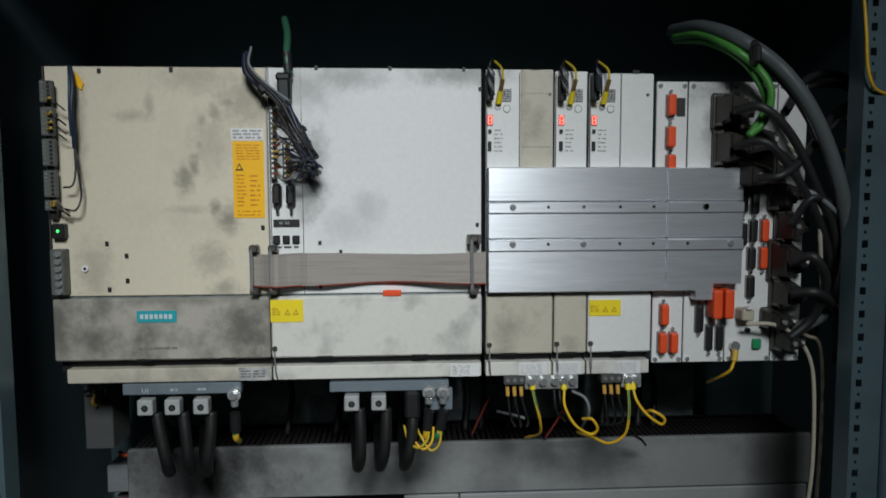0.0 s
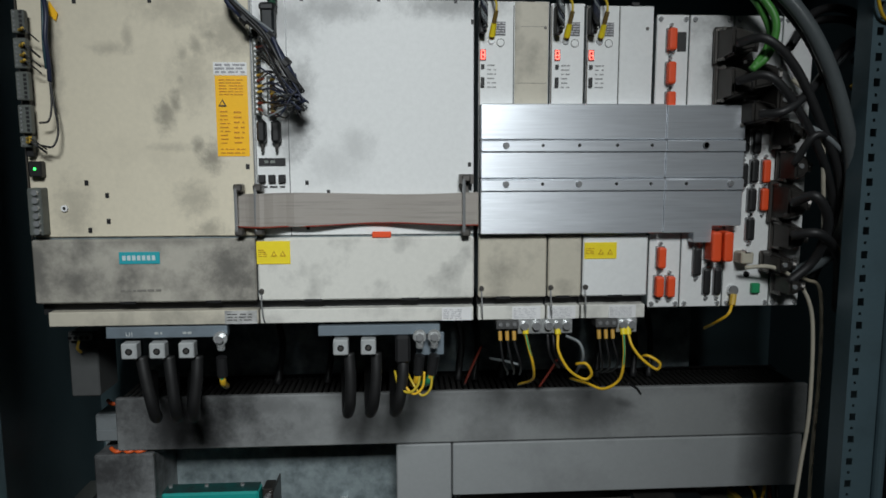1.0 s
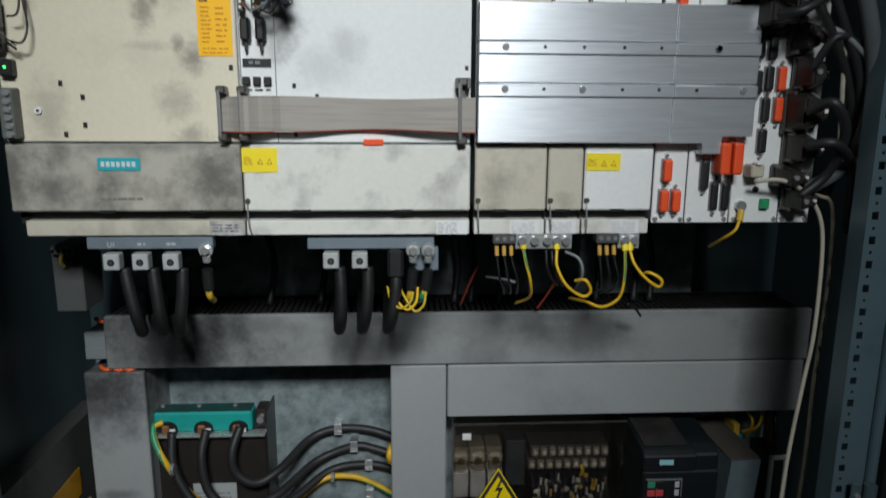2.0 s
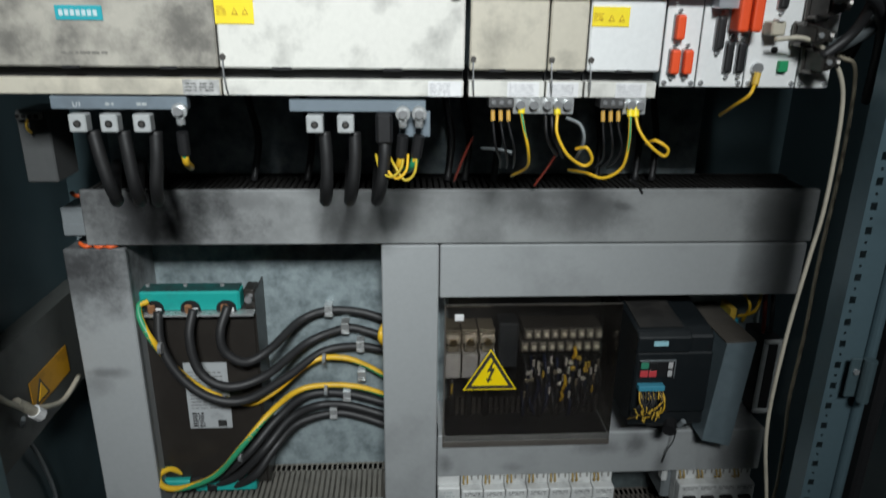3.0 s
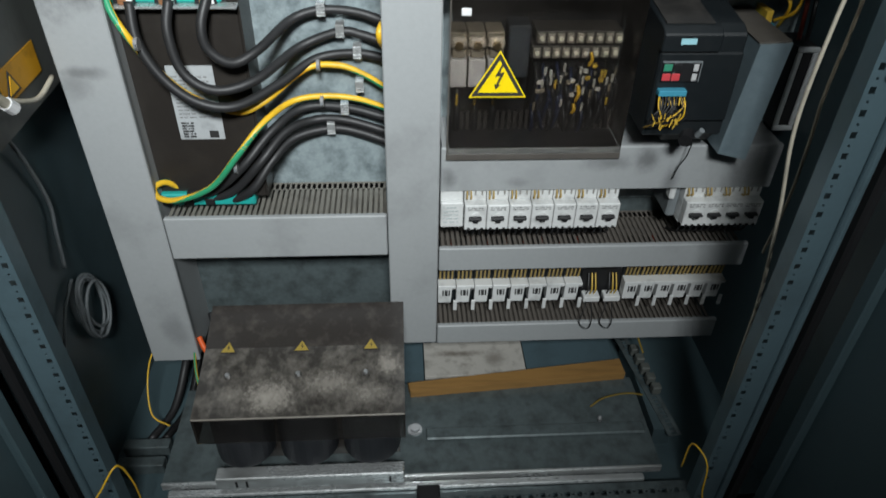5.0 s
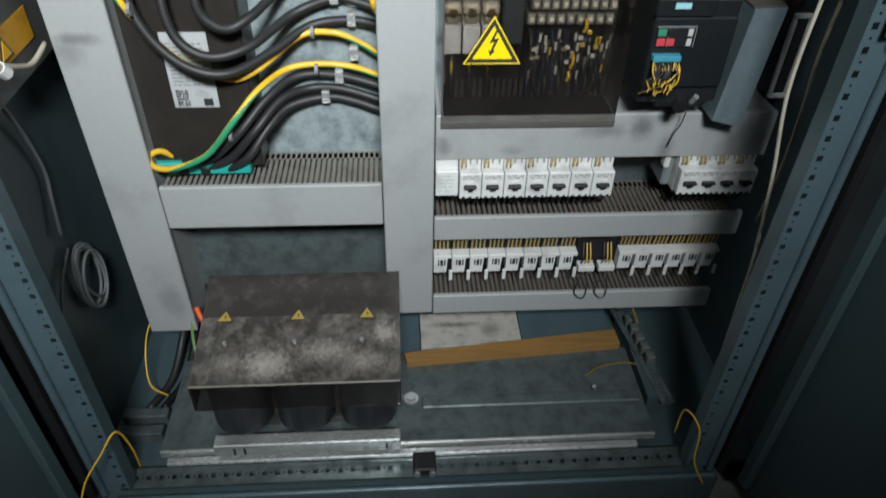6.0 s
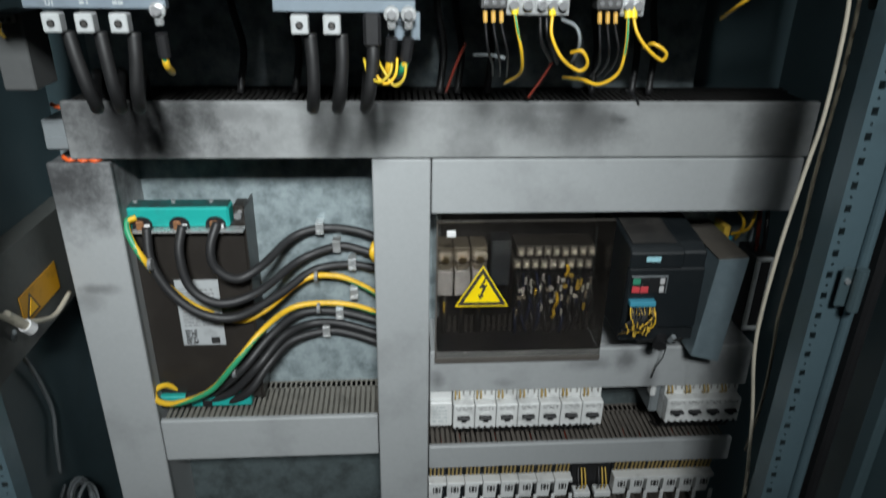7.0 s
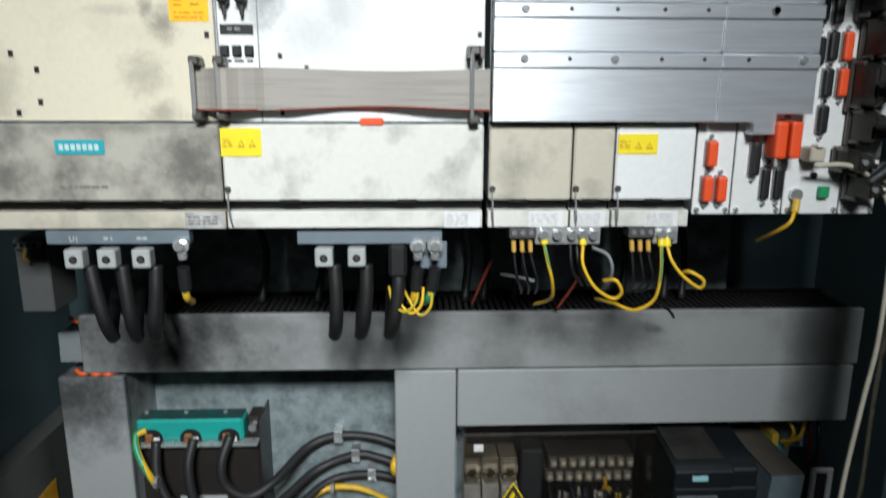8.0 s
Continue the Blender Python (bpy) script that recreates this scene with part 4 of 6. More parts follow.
for x in (0.04, 0.125, 0.2):
    mm = m3 if x < 0.1 else m4 if x < 0.15 else m5
    part("cover_notch", box(x - 0.01, x + 0.01, -0.0098, -0.004, ZB - 0.0015, ZB + 0.002), BLACK, mm)
    # Black strip standing in for the shade under the shield's edge.
    part("shade_strip", box(x - 0.02, x + 0.02, -0.006, 0.0, 1.4885, 1.4985), BLACK, mm)
for z in (1.5715, 1.6235):
    for i, x in enumerate((0.04, 0.09, 0.14, 0.192, 0.24, 0.29, 0.352)):
        big = (i in (0, 6)) if z > 1.6 else (i in (0, 2, 6))
        if big or (z > 1.6 and i == 5):
            screw(x if not (z > 1.6 and i >= 5) else 0.315, -0.0275, z, 0.0048, sh)
        else:
            part("hole", rod((x, -0.0277, z), (x, -0.0265, z), 0.0023, 10), BLACK, sh)

# ---- control units: ports and plugs ----
for d, x, z, h in ((c1, 0.27, 1.767, 0.03), (c1, 0.27, 1.722, 0.03), (c1, 0.271, 1.682, 0.03), (c1, 0.266, 1.466, 0.03), (c1, 0.264, 1.4245, 0.03), (c1, 0.2805, 1.4245, 0.03)):
    dsub(x, z, d, h)
for x in (0.3365, 0.3535):
    dsub(x, 1.483, c2, 0.042, 0.0135, RED, deep=0.03)
dsub(0.319, 1.46, c2, 0.04, 0.010, BLACK, deep=0.012)
dsub(0.335, 1.4305, c2, 0.038, 0.010, BLACK, deep=0.008)
dsub(0.3505, 1.4305, c2, 0.038, 0.010, BLACK, deep=0.008)
for x, z, m_ in ((0.4135, 1.5875, RED), (0.4125, 1.5475, RED), (0.381, 1.582, BLACK), (0.3965, 1.5875, BLACK), (0.395, 1.547, BLACK), (0.3945, 1.5055, BLACK), (0.398, 1.628, BLACK), (0.381, 1.63, BLACK)):
    dsub(x, z, c3, 0.032, 0.011, m_, deep=0.010)
part("rating_plate", box(0.28, 0.2925, -0.0014, -0.0005, 1.752, 1.778), INK, c1, "black rating plate")
for d, xs in ((c1, (0.256, 0.291)), (c2, (0.304, 0.353)), (c3, (0.367, 0.424)), (c4, (0.436, 0.469))):
    for x in xs:
        for z in (1.3985, 1.795):
            screw(x, -0.0005, z, 0.0036, d)
part("green_button", box(0.401, 0.413, -0.008, -0.0005, 1.413, 1.427, 0.001), plain("green_plastic", (0.02, 0.3, 0.12)), c3, "green push connector")
part("jack", rod((0.394, -0.0005, 1.44), (0.394, -0.004, 1.44), 0.004, 12), BLACK, c3)
HOOD = mat("dark_plug_hood", (0.05, 0.046, 0.042), 0.38, 0.5, dirt=0.5, dirt_colour=(0.015, 0.014, 0.013), scale=30)


def hood(label, x, z, w=0.03, h=0.05, y=-0.004, deep=0.045, parent_cable=None):
    d = thing("plug_hood", (x, y, z), label, "connector", "plug hoods")
    part("flange", box(x - w / 2, x + w / 2, y - 0.006, y, z - h / 2, z + h / 2, 0.0015), DARKMETAL, d, "dull metal flange")
    bm = bmesh.new()
    lo = [(x - w * 0.42, z - h * 0.45), (x + w * 0.42, z - h * 0.45), (x + w * 0.42, z + h * 0.45), (x - w * 0.42, z + h * 0.45)]
    hi = [(x - w * 0.3, z - h * 0.36), (x + w * 0.45, z - h * 0.2), (x + w * 0.45, z + h * 0.2), (x - w * 0.3, z + h * 0.36)]
    va = [bm.verts.new((p, y - 0.006, q)) for p, q in lo]
    vb = [bm.verts.new((p, y - deep, q)) for p, q in hi]
    bm.faces.new(va[::-1])
    bm.faces.new(vb)
    for i in range(4):
        bm.faces.new((va[i], va[(i + 1) % 4], vb[(i + 1) % 4], vb[i]))
    bmesh.ops.recalc_face_normals(bm, faces=bm.faces)
    bmesh.ops.bevel(bm, geom=bm.edges[:], offset=0.003, segments=2, affect="EDGES")
    part("shell", bm, HOOD, d)
    ring = part("clamp_ring", rod((x + w * 0.4, y - deep * 0.6, z), (x + w * 0.4 + 0.012, y - deep * 0.75, z - 0.002), min(w, h) * 0.27, 12), DARKMETAL, d)
    for k in range(3):
        part("ring_groove", rod((x + w * 0.4 + 0.003 * k + 0.001, y - deep * (0.62 + 0.04 * k), z), (x + w * 0.4 + 0.003 * k + 0.0022, y - deep * (0.632 + 0.04 * k), z), min(w, h) * 0.29, 12), BLACK, ring)
    for q in (-1, 1):
        part("thumb_screw", rod((x - w * 0.36, y - 0.005, z + q * h * 0.4), (x - w * 0.36, y - deep * 0.5, z + q * h * 0.4), 0.0026, 8), DARKMETAL, d)
    part("cover_screw", rod((x - w * 0.02, y - deep, z), (x - w * 0.02, y - deep - 0.0025, z), 0.0034, 10), SCREW, d, "bright cover screw")
    return d


for (x, _, z), w, h in (((0.349, -0.02, 1.759), 0.04, 0.05), ((0.349, -0.02, 1.706), 0.035, 0.055), ((0.381, -0.03, 1.715), 0.045, 0.05), ((0.382, -0.03, 1.667), 0.045, 0.04),
                        ((0.411, -0.03, 1.683), 0.03, 0.06), ((0.429, -0.03, 1.639), 0.024, 0.045), ((0.439, -0.03, 1.595), 0.024, 0.05), ((0.436, -0.03, 1.545), 0.035, 0.06),
                        ((0.438, -0.03, 1.498), 0.03, 0.045), ((0.424, -0.03, 1.46), 0.026, 0.03), ((0.44, -0.03, 1.429), 0.022, 0.035)):
    hood("dark metal plug hood with a clamped cable", x, z, w, h)
mp = thing("network_plug", (0.383, -0.02, 1.467), "pale grey network plug in the control unit", "connector")
x, _, z = (0.383, -0.02, 1.467)
part("body", box(x - 0.009, x + 0.009, -0.026, -0.002, z - 0.009, z + 0.008, 0.002), BEIGEC, mp)
part("tab", box(x - 0.004, x + 0.004, -0.03, -0.014, z + 0.008, z + 0.011, 0.0008), PAPER, mp)
rt = thing("earth_cable", (0.371, -0.01, 1.419), "yellow earth cable with a ring lug on the panel", "cable")
x, _, z = (0.374, -0.004, 1.417)
part("ring_lug", rod((x, -0.001, z), (x, -0.007, z), 0.0075, 14), SCREW, rt, "bolted ring lug")
part("lug_sleeve", rod((x, -0.008, z - 0.006), (0.369, -0.015, 1.397), 0.0045, 10), FERRULE, rt)
part("sheath", tube([(0.369, -0.015, 1.398), (0.361, -0.02, 1.385), (0.353, 0, 1.369), (0.355, 0.04, 1.351)], 0.0022, 8), YELLOWC, rt, smooth=True)

# cables arching over and beside the control units
GREENA = mat("grass_green_sheath", (0.07, 0.27, 0.05), 0.38, dirt=0.4, scale=40)
CW = [
    ("thick grey cable arching over the controls", DARKGREYC, 0.0095, [(0.316, 0.12, 1.9), (0.321, 0.02, 1.883), (0.341, -0.06, 1.848), (0.391, -0.08, 1.804), (0.433, -0.09, 1.74), (0.47, -0.09, 1.651), (0.497, -0.07, 1.566), (0.502, -0.04, 1.486), (0.467, -0.02, 1.448), (0.437, -0.02, 1.442)]),
    ("black cable running under the thick grey one", RUBBER, 0.006, [(0.32, 0.1, 1.891), (0.334, 0.03, 1.877), (0.353, -0.045, 1.84), (0.402, -0.06, 1.794), (0.442, -0.07, 1.731), (0.477, -0.07, 1.643), (0.504, -0.05, 1.556), (0.508, -0.02, 1.487)]),
    ("green data cable arching into a plug hood", GREENA, 0.0052, [(0.311, 0.1, 1.885), (0.317, 0.01, 1.869), (0.334, -0.06, 1.834), (0.365, -0.07, 1.805), (0.379, -0.075, 1.775), (0.373, -0.07, 1.738), (0.352, -0.07, 1.719)]),
    ("green data cable arching into a plug hood", GREENA, 0.0048, [(0.319, 0.11, 1.882), (0.321, 0, 1.857), (0.345, -0.055, 1.823), (0.371, -0.06, 1.788), (0.38, -0.06, 1.758), (0.356, -0.07, 1.723)]),
    ("black cable bending down beside the controls", RUBBER, 0.006, [(0.337, -0.06, 1.754), (0.36, -0.09, 1.754), (0.4, -0.09, 1.718), (0.443, -0.08, 1.651), (0.487, -0.06, 1.573), (0.508, -0.02, 1.479), (0.497, 0.06, 1.412)]),
    ("black cable bending down beside the controls", RUBBER, 0.0055, [(0.338, -0.06, 1.706), (0.369, -0.09, 1.707), (0.423, -0.08, 1.651), (0.47, -0.06, 1.581), (0.5, -0.03, 1.513), (0.521, 0.04, 1.425)]),
    ("black cable crossing between plug hoods", RUBBER, 0.0058, [(0.366, -0.07, 1.662), (0.39, -0.09, 1.666), (0.436, -0.07, 1.697), (0.505, -0.02, 1.755), (0.593, 0.05, 1.789)]),
    ("black cable crossing between plug hoods", RUBBER, 0.005, [(0.421, -0.06, 1.597), (0.44, -0.08, 1.636), (0.493, -0.06, 1.612), (0.551, 0, 1.576)]),
    ("grey thin cable slanting to the frame", GREYC, 0.0035, [(0.421, -0.07, 1.651), (0.448, -0.08, 1.636), (0.487, -0.07, 1.608), (0.542, -0.02, 1.586)]),
    ("black cable loop above the controls", RUBBER, 0.006, [(0.424, -0.03, 1.754), (0.473, -0, 1.806), (0.543, 0.03, 1.815), (0.593, 0.05, 1.781), (0.568, 0.05, 1.746)]),
    ("black cable loop above the controls", RUBBER, 0.0055, [(0.449, 0, 1.782), (0.503, 0.02, 1.801), (0.582, 0.06, 1.795), (0.608, 0.08, 1.714)]),
    ("beige cable hanging among the plugs", BEIGEC, 0.003, [(0.419, -0.05, 1.709), (0.432, -0.07, 1.685), (0.452, -0.07, 1.635), (0.464, -0.06, 1.573), (0.488, -0.03, 1.497)]),
    ("black cable falling from a plug hood", RUBBER, 0.0065, [(0.423, -0.06, 1.546), (0.437, -0.09, 1.556), (0.462, -0.08, 1.52), (0.465, -0.05, 1.468), (0.435, -0.04, 1.434)]),
    ("black cable falling from a plug hood", RUBBER, 0.0065, [(0.425, -0.06, 1.502), (0.453, -0.08, 1.505), (0.511, -0.03, 1.464), (0.599, 0.1, 1.364)]),
    ("grey cable rising to the cabinet top", GREYC, 0.004, [(0.473, -0.02, 1.707), (0.518, 0, 1.745), (0.575, 0.03, 1.79), (0.625, 0.06, 1.842)]),
]
for label, m_, r, pts in CW:
    wire("cable", label, pts, r, m_, "cables by the controls", sides=10)
for pts in ([(0.507, -0.04, 1.7), (0.523, -0.04, 1.71)], [(0.504, -0.05, 1.48), (0.515, -0.05, 1.485)]):
    wire("cable_tag", "yellow cable marker sleeve", pts, 0.005, FERRULE, category="marker")
bk = thing("metal_gland", (0.504, -0.06, 1.658), "bright metal cable gland among the cables", "gland")
part("body", rod((0.498, -0.06, 1.66), (0.512, -0.06, 1.657), 0.008, 10), SCREW, bk)
part("nut", rod((0.5, -0.06, 1.651), (0.516, -0.055, 1.643), 0.009, 6), DARKMETAL, bk)
wire("earth_wire", "thin yellow wire at the frame top", [(0.47, -0.12, 1.899), (0.473, -0.125, 1.842), (0.477, -0.125, 1.8), (0.49, -0.12, 1.776), (0.516, -0.11, 1.768)], 0.0022, YELLOWC)
wire("hanging_cable", "long beige cable hanging from the network plug", [(0.377, -0.03, 1.454), (0.409, -0.04, 1.456), (0.447, -0.03, 1.439), (0.472, -0.03, 1.407), (0.482, -0.03, 1.355), (0.484, -0.03, 1.242), (0.476, -0.03, 1.158), (0.466, -0.03, 1.034), (0.465, -0.03, 0.892), (0.49, -0.03, 0.745), (0.511, -0.03, 0.575), (0.525, -0.02, 0.4), (0.545, 0.0, 0.22)], 0.0029, BEIGEC)
wire("hanging_cable", "second beige cable hanging beside the first", [(0.449, -0.01, 1.443), (0.48, -0.01, 1.432), (0.502, -0.01, 1.412), (0.508, -0.01, 1.3), (0.505, -0.01, 1.16), (0.506, -0.01, 1.04), (0.51, 0.0, 0.925), (0.535, 0.03, 0.84), (0.572, 0.08, 0.7), (0.59, 0.12, 0.55)], 0.0027, mat("dull_beige_sheath", (0.34, 0.3, 0.22), 0.5, dirt=0.4))
for p in ((0.354, -0.075, 1.824), (0.353, -0.07, 1.83)):
    d = thing("cable_tie", p, "black tape wrap holding the arching cables", "cable tie", "cable ties")
    part("strap", box(p[0] - 0.006, p[0] + 0.006, p[1] - 0.012, p[1] + 0.012, p[2] - 0.012, p[2] + 0.014, 0.004), BLACK, d)

# ---- under the drives: bars, clamps, lugs, cables ----


TIN = mat("tinned_clamp", (0.5, 0.52, 0.52), 0.35, 0.25, dirt=0.35, scale=40)


def busbar(label, x0, x1, z0, z1, xs, lugs):
    d = thing("terminal_bar", ((x0 + x1) / 2, 0.02, z0), label, "terminal bar")
    part("bar", box(x0, x1, -0.002, 0.012, z0, z1, 0.001), BUSBAR, d)
    for x in xs:
        c = part("clamp", box(x - 0.0105, x + 0.0105, -0.014, 0.004, 1.334, 1.356, 0.0015), TIN, d, "bright clamp block")
        part("clamp_hole", rod((x, -0.0135, 1.3445), (x, -0.0146, 1.3445), 0.0048, 12), BLACK, c)
        part("clamp_screw", rod((x, -0.014, 1.3445), (x, -0.0152, 1.3445), 0.0028, 6), DARKMETAL, c)
    for x, z in lugs:
        lg = part("ring_lug", rod((x, -0.004, z), (x, -0.009, z), 0.0095, 16), ZINC, d, "bolted ring lug")
        part("bolt", rod((x, -0.009, z), (x, -0.016, z), 0.006, 6), SCREW, lg)
        part("barrel", rod((x, -0.007, z - 0.008), (x, -0.005, z - 0.016), 0.0055, 10), ZINC, lg)
    return d


POWERC = mat("sooty_power_cable_sheath", (0.009, 0.009, 0.0095), 0.55, dirt=0.25, dirt_colour=(0.02, 0.019, 0.018), scale=30)
b1 = busbar("blue-grey terminal bar under the infeed module", -0.51, -0.345, 1.3605, 1.3765, (-0.476, -0.4385, -0.399), [(-0.3535, 1.36)])
lettering("U1", -0.4835, -0.0023, 1.3635, 0.009, mat("pale_print", (0.5, 0.52, 0.52), 0.6), b1)
bars(b1, -0.444, -0.434, -0.002, 1.364, 1.3705, 1, plain("pale_bar", (0.42, 0.45, 0.45)), 3)
bars(b1, -0.406, -0.394, -0.002, 1.364, 1.3705, 1, plain("pale_bar", (0.42, 0.45, 0.45)), 4)
b2 = busbar("blue-grey terminal bar under the wide drive module", -0.22, -0.0485, 1.359, 1.3735, (-0.188, -0.1495), [(-0.0775, 1.358), (-0.057, 1.358)])
part("dark_clamp", box(-0.1125, -0.0905, -0.008, 0.008, 1.318, 1.3588, 0.004), BLACK, b2, "black shrouded clamp")
part("earth_plate", box(-0.082, -0.042, 0.012, 0.016, 1.325, 1.3585, 0.001), BUSBAR, b2, "grey sheet earth plate")
for x, bend in ((-0.476, 0.02), (-0.4385, 0.012), (-0.399, -0.004), (-0.188, 0.006), (-0.1495, 0.0), (-0.111, -0.002)):
    top = 1.333 if x != -0.111 else 1.325
    d = wire("power_cable", "thick black power cable bending back into the duct", [(x + 0.01, 0.004, top), (x + 0.01 + bend * 0.3, 0.0, 1.3), (x + 0.006 + bend * 0.8, 0.002, 1.262), (x + bend, 0.022, 1.238), (x + bend + (x + 0.09) * 0.04, 0.055, 1.232), (x + bend + (x + 0.09) * 0.11, 0.13, 1.24), (x + bend + (x + 0.09) * 0.19, 0.22, 1.24), (x + bend + (x + 0.09) * 0.24, 0.27, 1.15)], 0.0082, POWERC, "power cables", sides=14)
    part("shrink_sleeve", rod((x + 0.01, 0.004, top), (x + 0.01 + bend * 0.3, 0.0, 1.305), 0.0065, 12), BLACK, d, "tapered black sleeve")
for k, (x, z, sx, m_, st) in enumerate(((-0.3535, 1.333, -0.002, YELLOWC, GREENC), (-0.0775, 1.33, -0.012, YELLOWC, None), (-0.057, 1.33, -0.02, GREENC, YELLOWC))):
    d = wire("earth_cable", "earth cable with black sleeve under a ring lug", [(x, -0.004, z - 0.012), (x + sx * 0.3, -0.002, z - 0.035), (x + sx * 0.5, 0.008, z - 0.044), (x + sx * 0.8, 0.02, z - 0.05)], 0.0055 if k else 0.0048, m_, "earth cables", stripe=st)
    part("shrink_sleeve", rod((x, -0.006, z), (x + sx * 0.2, -0.003, z - 0.028), 0.0075, 12), BLACK, d, "black shrink sleeve")
for k, x in enumerate((-0.0775, -0.071, -0.06)):
    wire("earth_cable", "thin yellow earth wire curling under the lugs", [(x, -0.006, 1.306), (x - 0.003, -0.01, 1.288 - 0.003 * k), (x - 0.016, -0.01, 1.277 - 0.002 * k), (x - 0.03, 0.0, 1.284 + 0.004 * k), (x - 0.036, 0.02, 1.3)], 0.0019, (OLIVEC, YELLOWC, OLIVEC)[k], "earth cables")

# small output terminals under the axis modules
for x0, n_blk, lugx in ((0.031, 3, (0.0715, 0.0885)), (None, 0, (0.106, 0.119, 0.132)), (0.174, 3, (0.214, 0.226))):
    d = thing("output_terminal", (lugx[0], 0.0, 1.36), "small grey screw terminals under an axis module", "terminal", "output terminals")
    if x0:
        part("block", box(x0, x0 + 0.032, -0.008, 0.02, 1.366, 1.3785, 0.001), mat("grey_terminal_plastic", (0.07, 0.07, 0.07), 0.5), d)
        for k in range(3):
            xx = x0 + 0.006 + k * 0.01
            part("clamp_screw", rod((xx, -0.008, 1.373), (xx, -0.0095, 1.373), 0.003, 8), SCREW, d)
            w = part("phase_wire", tube([(xx, -0.002, 1.364), (xx + 0.001, -0.004, 1.345), (xx + 0.006 + k * 0.002, 0.0, 1.315), (xx + 0.018, 0.04, 1.29), (xx + 0.03, 0.12, 1.26)], 0.0017, 8), BLACK, d, smooth=True)
            part("ferrule", rod((xx, -0.002, 1.362), (xx + 0.0005, -0.004, 1.349), 0.003, 8), mat("tan_ferrule", (0.6, 0.34, 0.06), 0.5), w, "tan ferrule")
    pl = part("earth_plate", box(lugx[0] - 0.009, lugx[-1] + 0.009, -0.004, 0.0, 1.358, 1.379, 0.0008), ZINC, d, "zinc earth plate")
    for x in lugx:
        s = part("earth_screw", rod((x, -0.004, 1.37), (x, -0.011, 1.37), 0.0058, 10), SCREW, pl)
EW = [
    ([(0.073, -0.008, 1.359), (0.077, -0.012, 1.339), (0.085, -0.005, 1.311), (0.089, 0.02, 1.283), (0.077, 0.07, 1.259)], YELLOWC, GREENC, "green-yellow earth wire dropping behind the duct"),
    ([(0.119, -0.01, 1.358), (0.119, -0.016, 1.335), (0.134, -0.018, 1.308), (0.157, -0.015, 1.293), (0.166, -0.02, 1.302), (0.157, -0.024, 1.318), (0.146, -0.01, 1.314)], YELLOWC, None, "yellow earth wire hanging in a loop"),
    ([(0.214, -0.01, 1.356), (0.214, -0.015, 1.324), (0.21, -0.01, 1.29), (0.19, 0, 1.273), (0.171, 0.02, 1.275), (0.156, 0.06, 1.27)], YELLOWC, GREENC, "yellow earth wire sweeping behind its neighbour"),
    ([(0.221, -0.01, 1.356), (0.226, -0.016, 1.339), (0.24, -0.02, 1.321), (0.26, -0.02, 1.307), (0.263, -0.024, 1.317), (0.247, -0.02, 1.327), (0.242, -0, 1.319)], YELLOWC, None, "yellow earth wire hanging in a loop"),
]
for pts, m_, st, label in EW:
    d = wire("earth_wire", label, pts, 0.0022, m_, "earth wires", stripe=st)
    part("lug_sleeve", rod((pts[0][0], -0.006, 1.368), pts[0], 0.0044, 10), YELLOW, d, "yellow insulated lug")
for pts, m_ in (([(0.133, -0, 1.353), (0.15, -0.01, 1.345), (0.156, -0.01, 1.324), (0.154, 0.02, 1.292)], GREYC), ([(0.106, -0, 1.356), (0.11, 0, 1.326), (0.133, 0.04, 1.295)], BLACK),
                ([(0.114, -0, 1.355), (0.118, 0, 1.33), (0.144, 0.05, 1.291)], BLACK), ([(0.036, 0.1, 1.293), (0.057, 0.06, 1.299), (0.073, 0.05, 1.297)], GREYC),
                ([(0.005, 0.2, 1.219), (0.016, 0.16, 1.267), (0.028, 0.14, 1.303)], REDC), ([(0.136, 0.2, 1.211), (0.156, 0.2, 1.241), (0.171, 0.2, 1.266)], REDC),
                ([(0.266, 0.12, 1.241), (0.284, 0.13, 1.229), (0.299, 0.15, 1.212)], BLACK)):
    wire("control_wire", "thin loose wire behind the terminals", pts, 0.0022, m_, "loose wires")
for x in (-0.33, -0.24, 0.0, 0.03, 0.08, 0.26, 0.33, 0.36):
    wire("back_cable", "dark cable rising behind the drives", [(x, 0.28, 1.2), (x + 0.008, 0.3, 1.27), (x - 0.004, 0.3, 1.34), (x, 0.31, 1.395)], 0.006, RUBBER, "back cables")
mbx = thing("braking_resistor_box", (-0.602, 0.16, 1.235), "grey sheet metal box hanging beside the duct", "box")
part("shell", box(-0.624, -0.58, 0.13, 0.2, 1.235, 1.34, 0.002), mat("grey_box_paint", (0.08, 0.083, 0.083), 0.5, dirt=0.5), mbx)
part("terminal_row", box(-0.618, -0.586, 0.118, 0.13, 1.328, 1.338, 0.001), mat("grey_row", (0.25, 0.25, 0.24), 0.5), mbx)
for k in range(4):
    part("terminal_screw", rod((-0.615 + k * 0.0085, 0.118, 1.333), (-0.615 + k * 0.0085, 0.1165, 1.333), 0.003, 8), BLACK, mbx)
part("wire", tube([(-0.602, 0.118, 1.328), (-0.602, 0.112, 1.318), (-0.6, 0.118, 1.31)], 0.0022, 6), FERRULE, mbx)
ob_ = thing("junction_box", (-0.61, 0.25, 1.1), "small grey junction box with orange wires", "box")
part("shell", box(-0.64, -0.6, 0.24, 0.3, 1.115, 1.165, 0.002), GREYC, ob_)
part("lid", box(-0.638, -0.602, 0.236, 0.24, 1.118, 1.138, 0.001), GREYC, ob_)
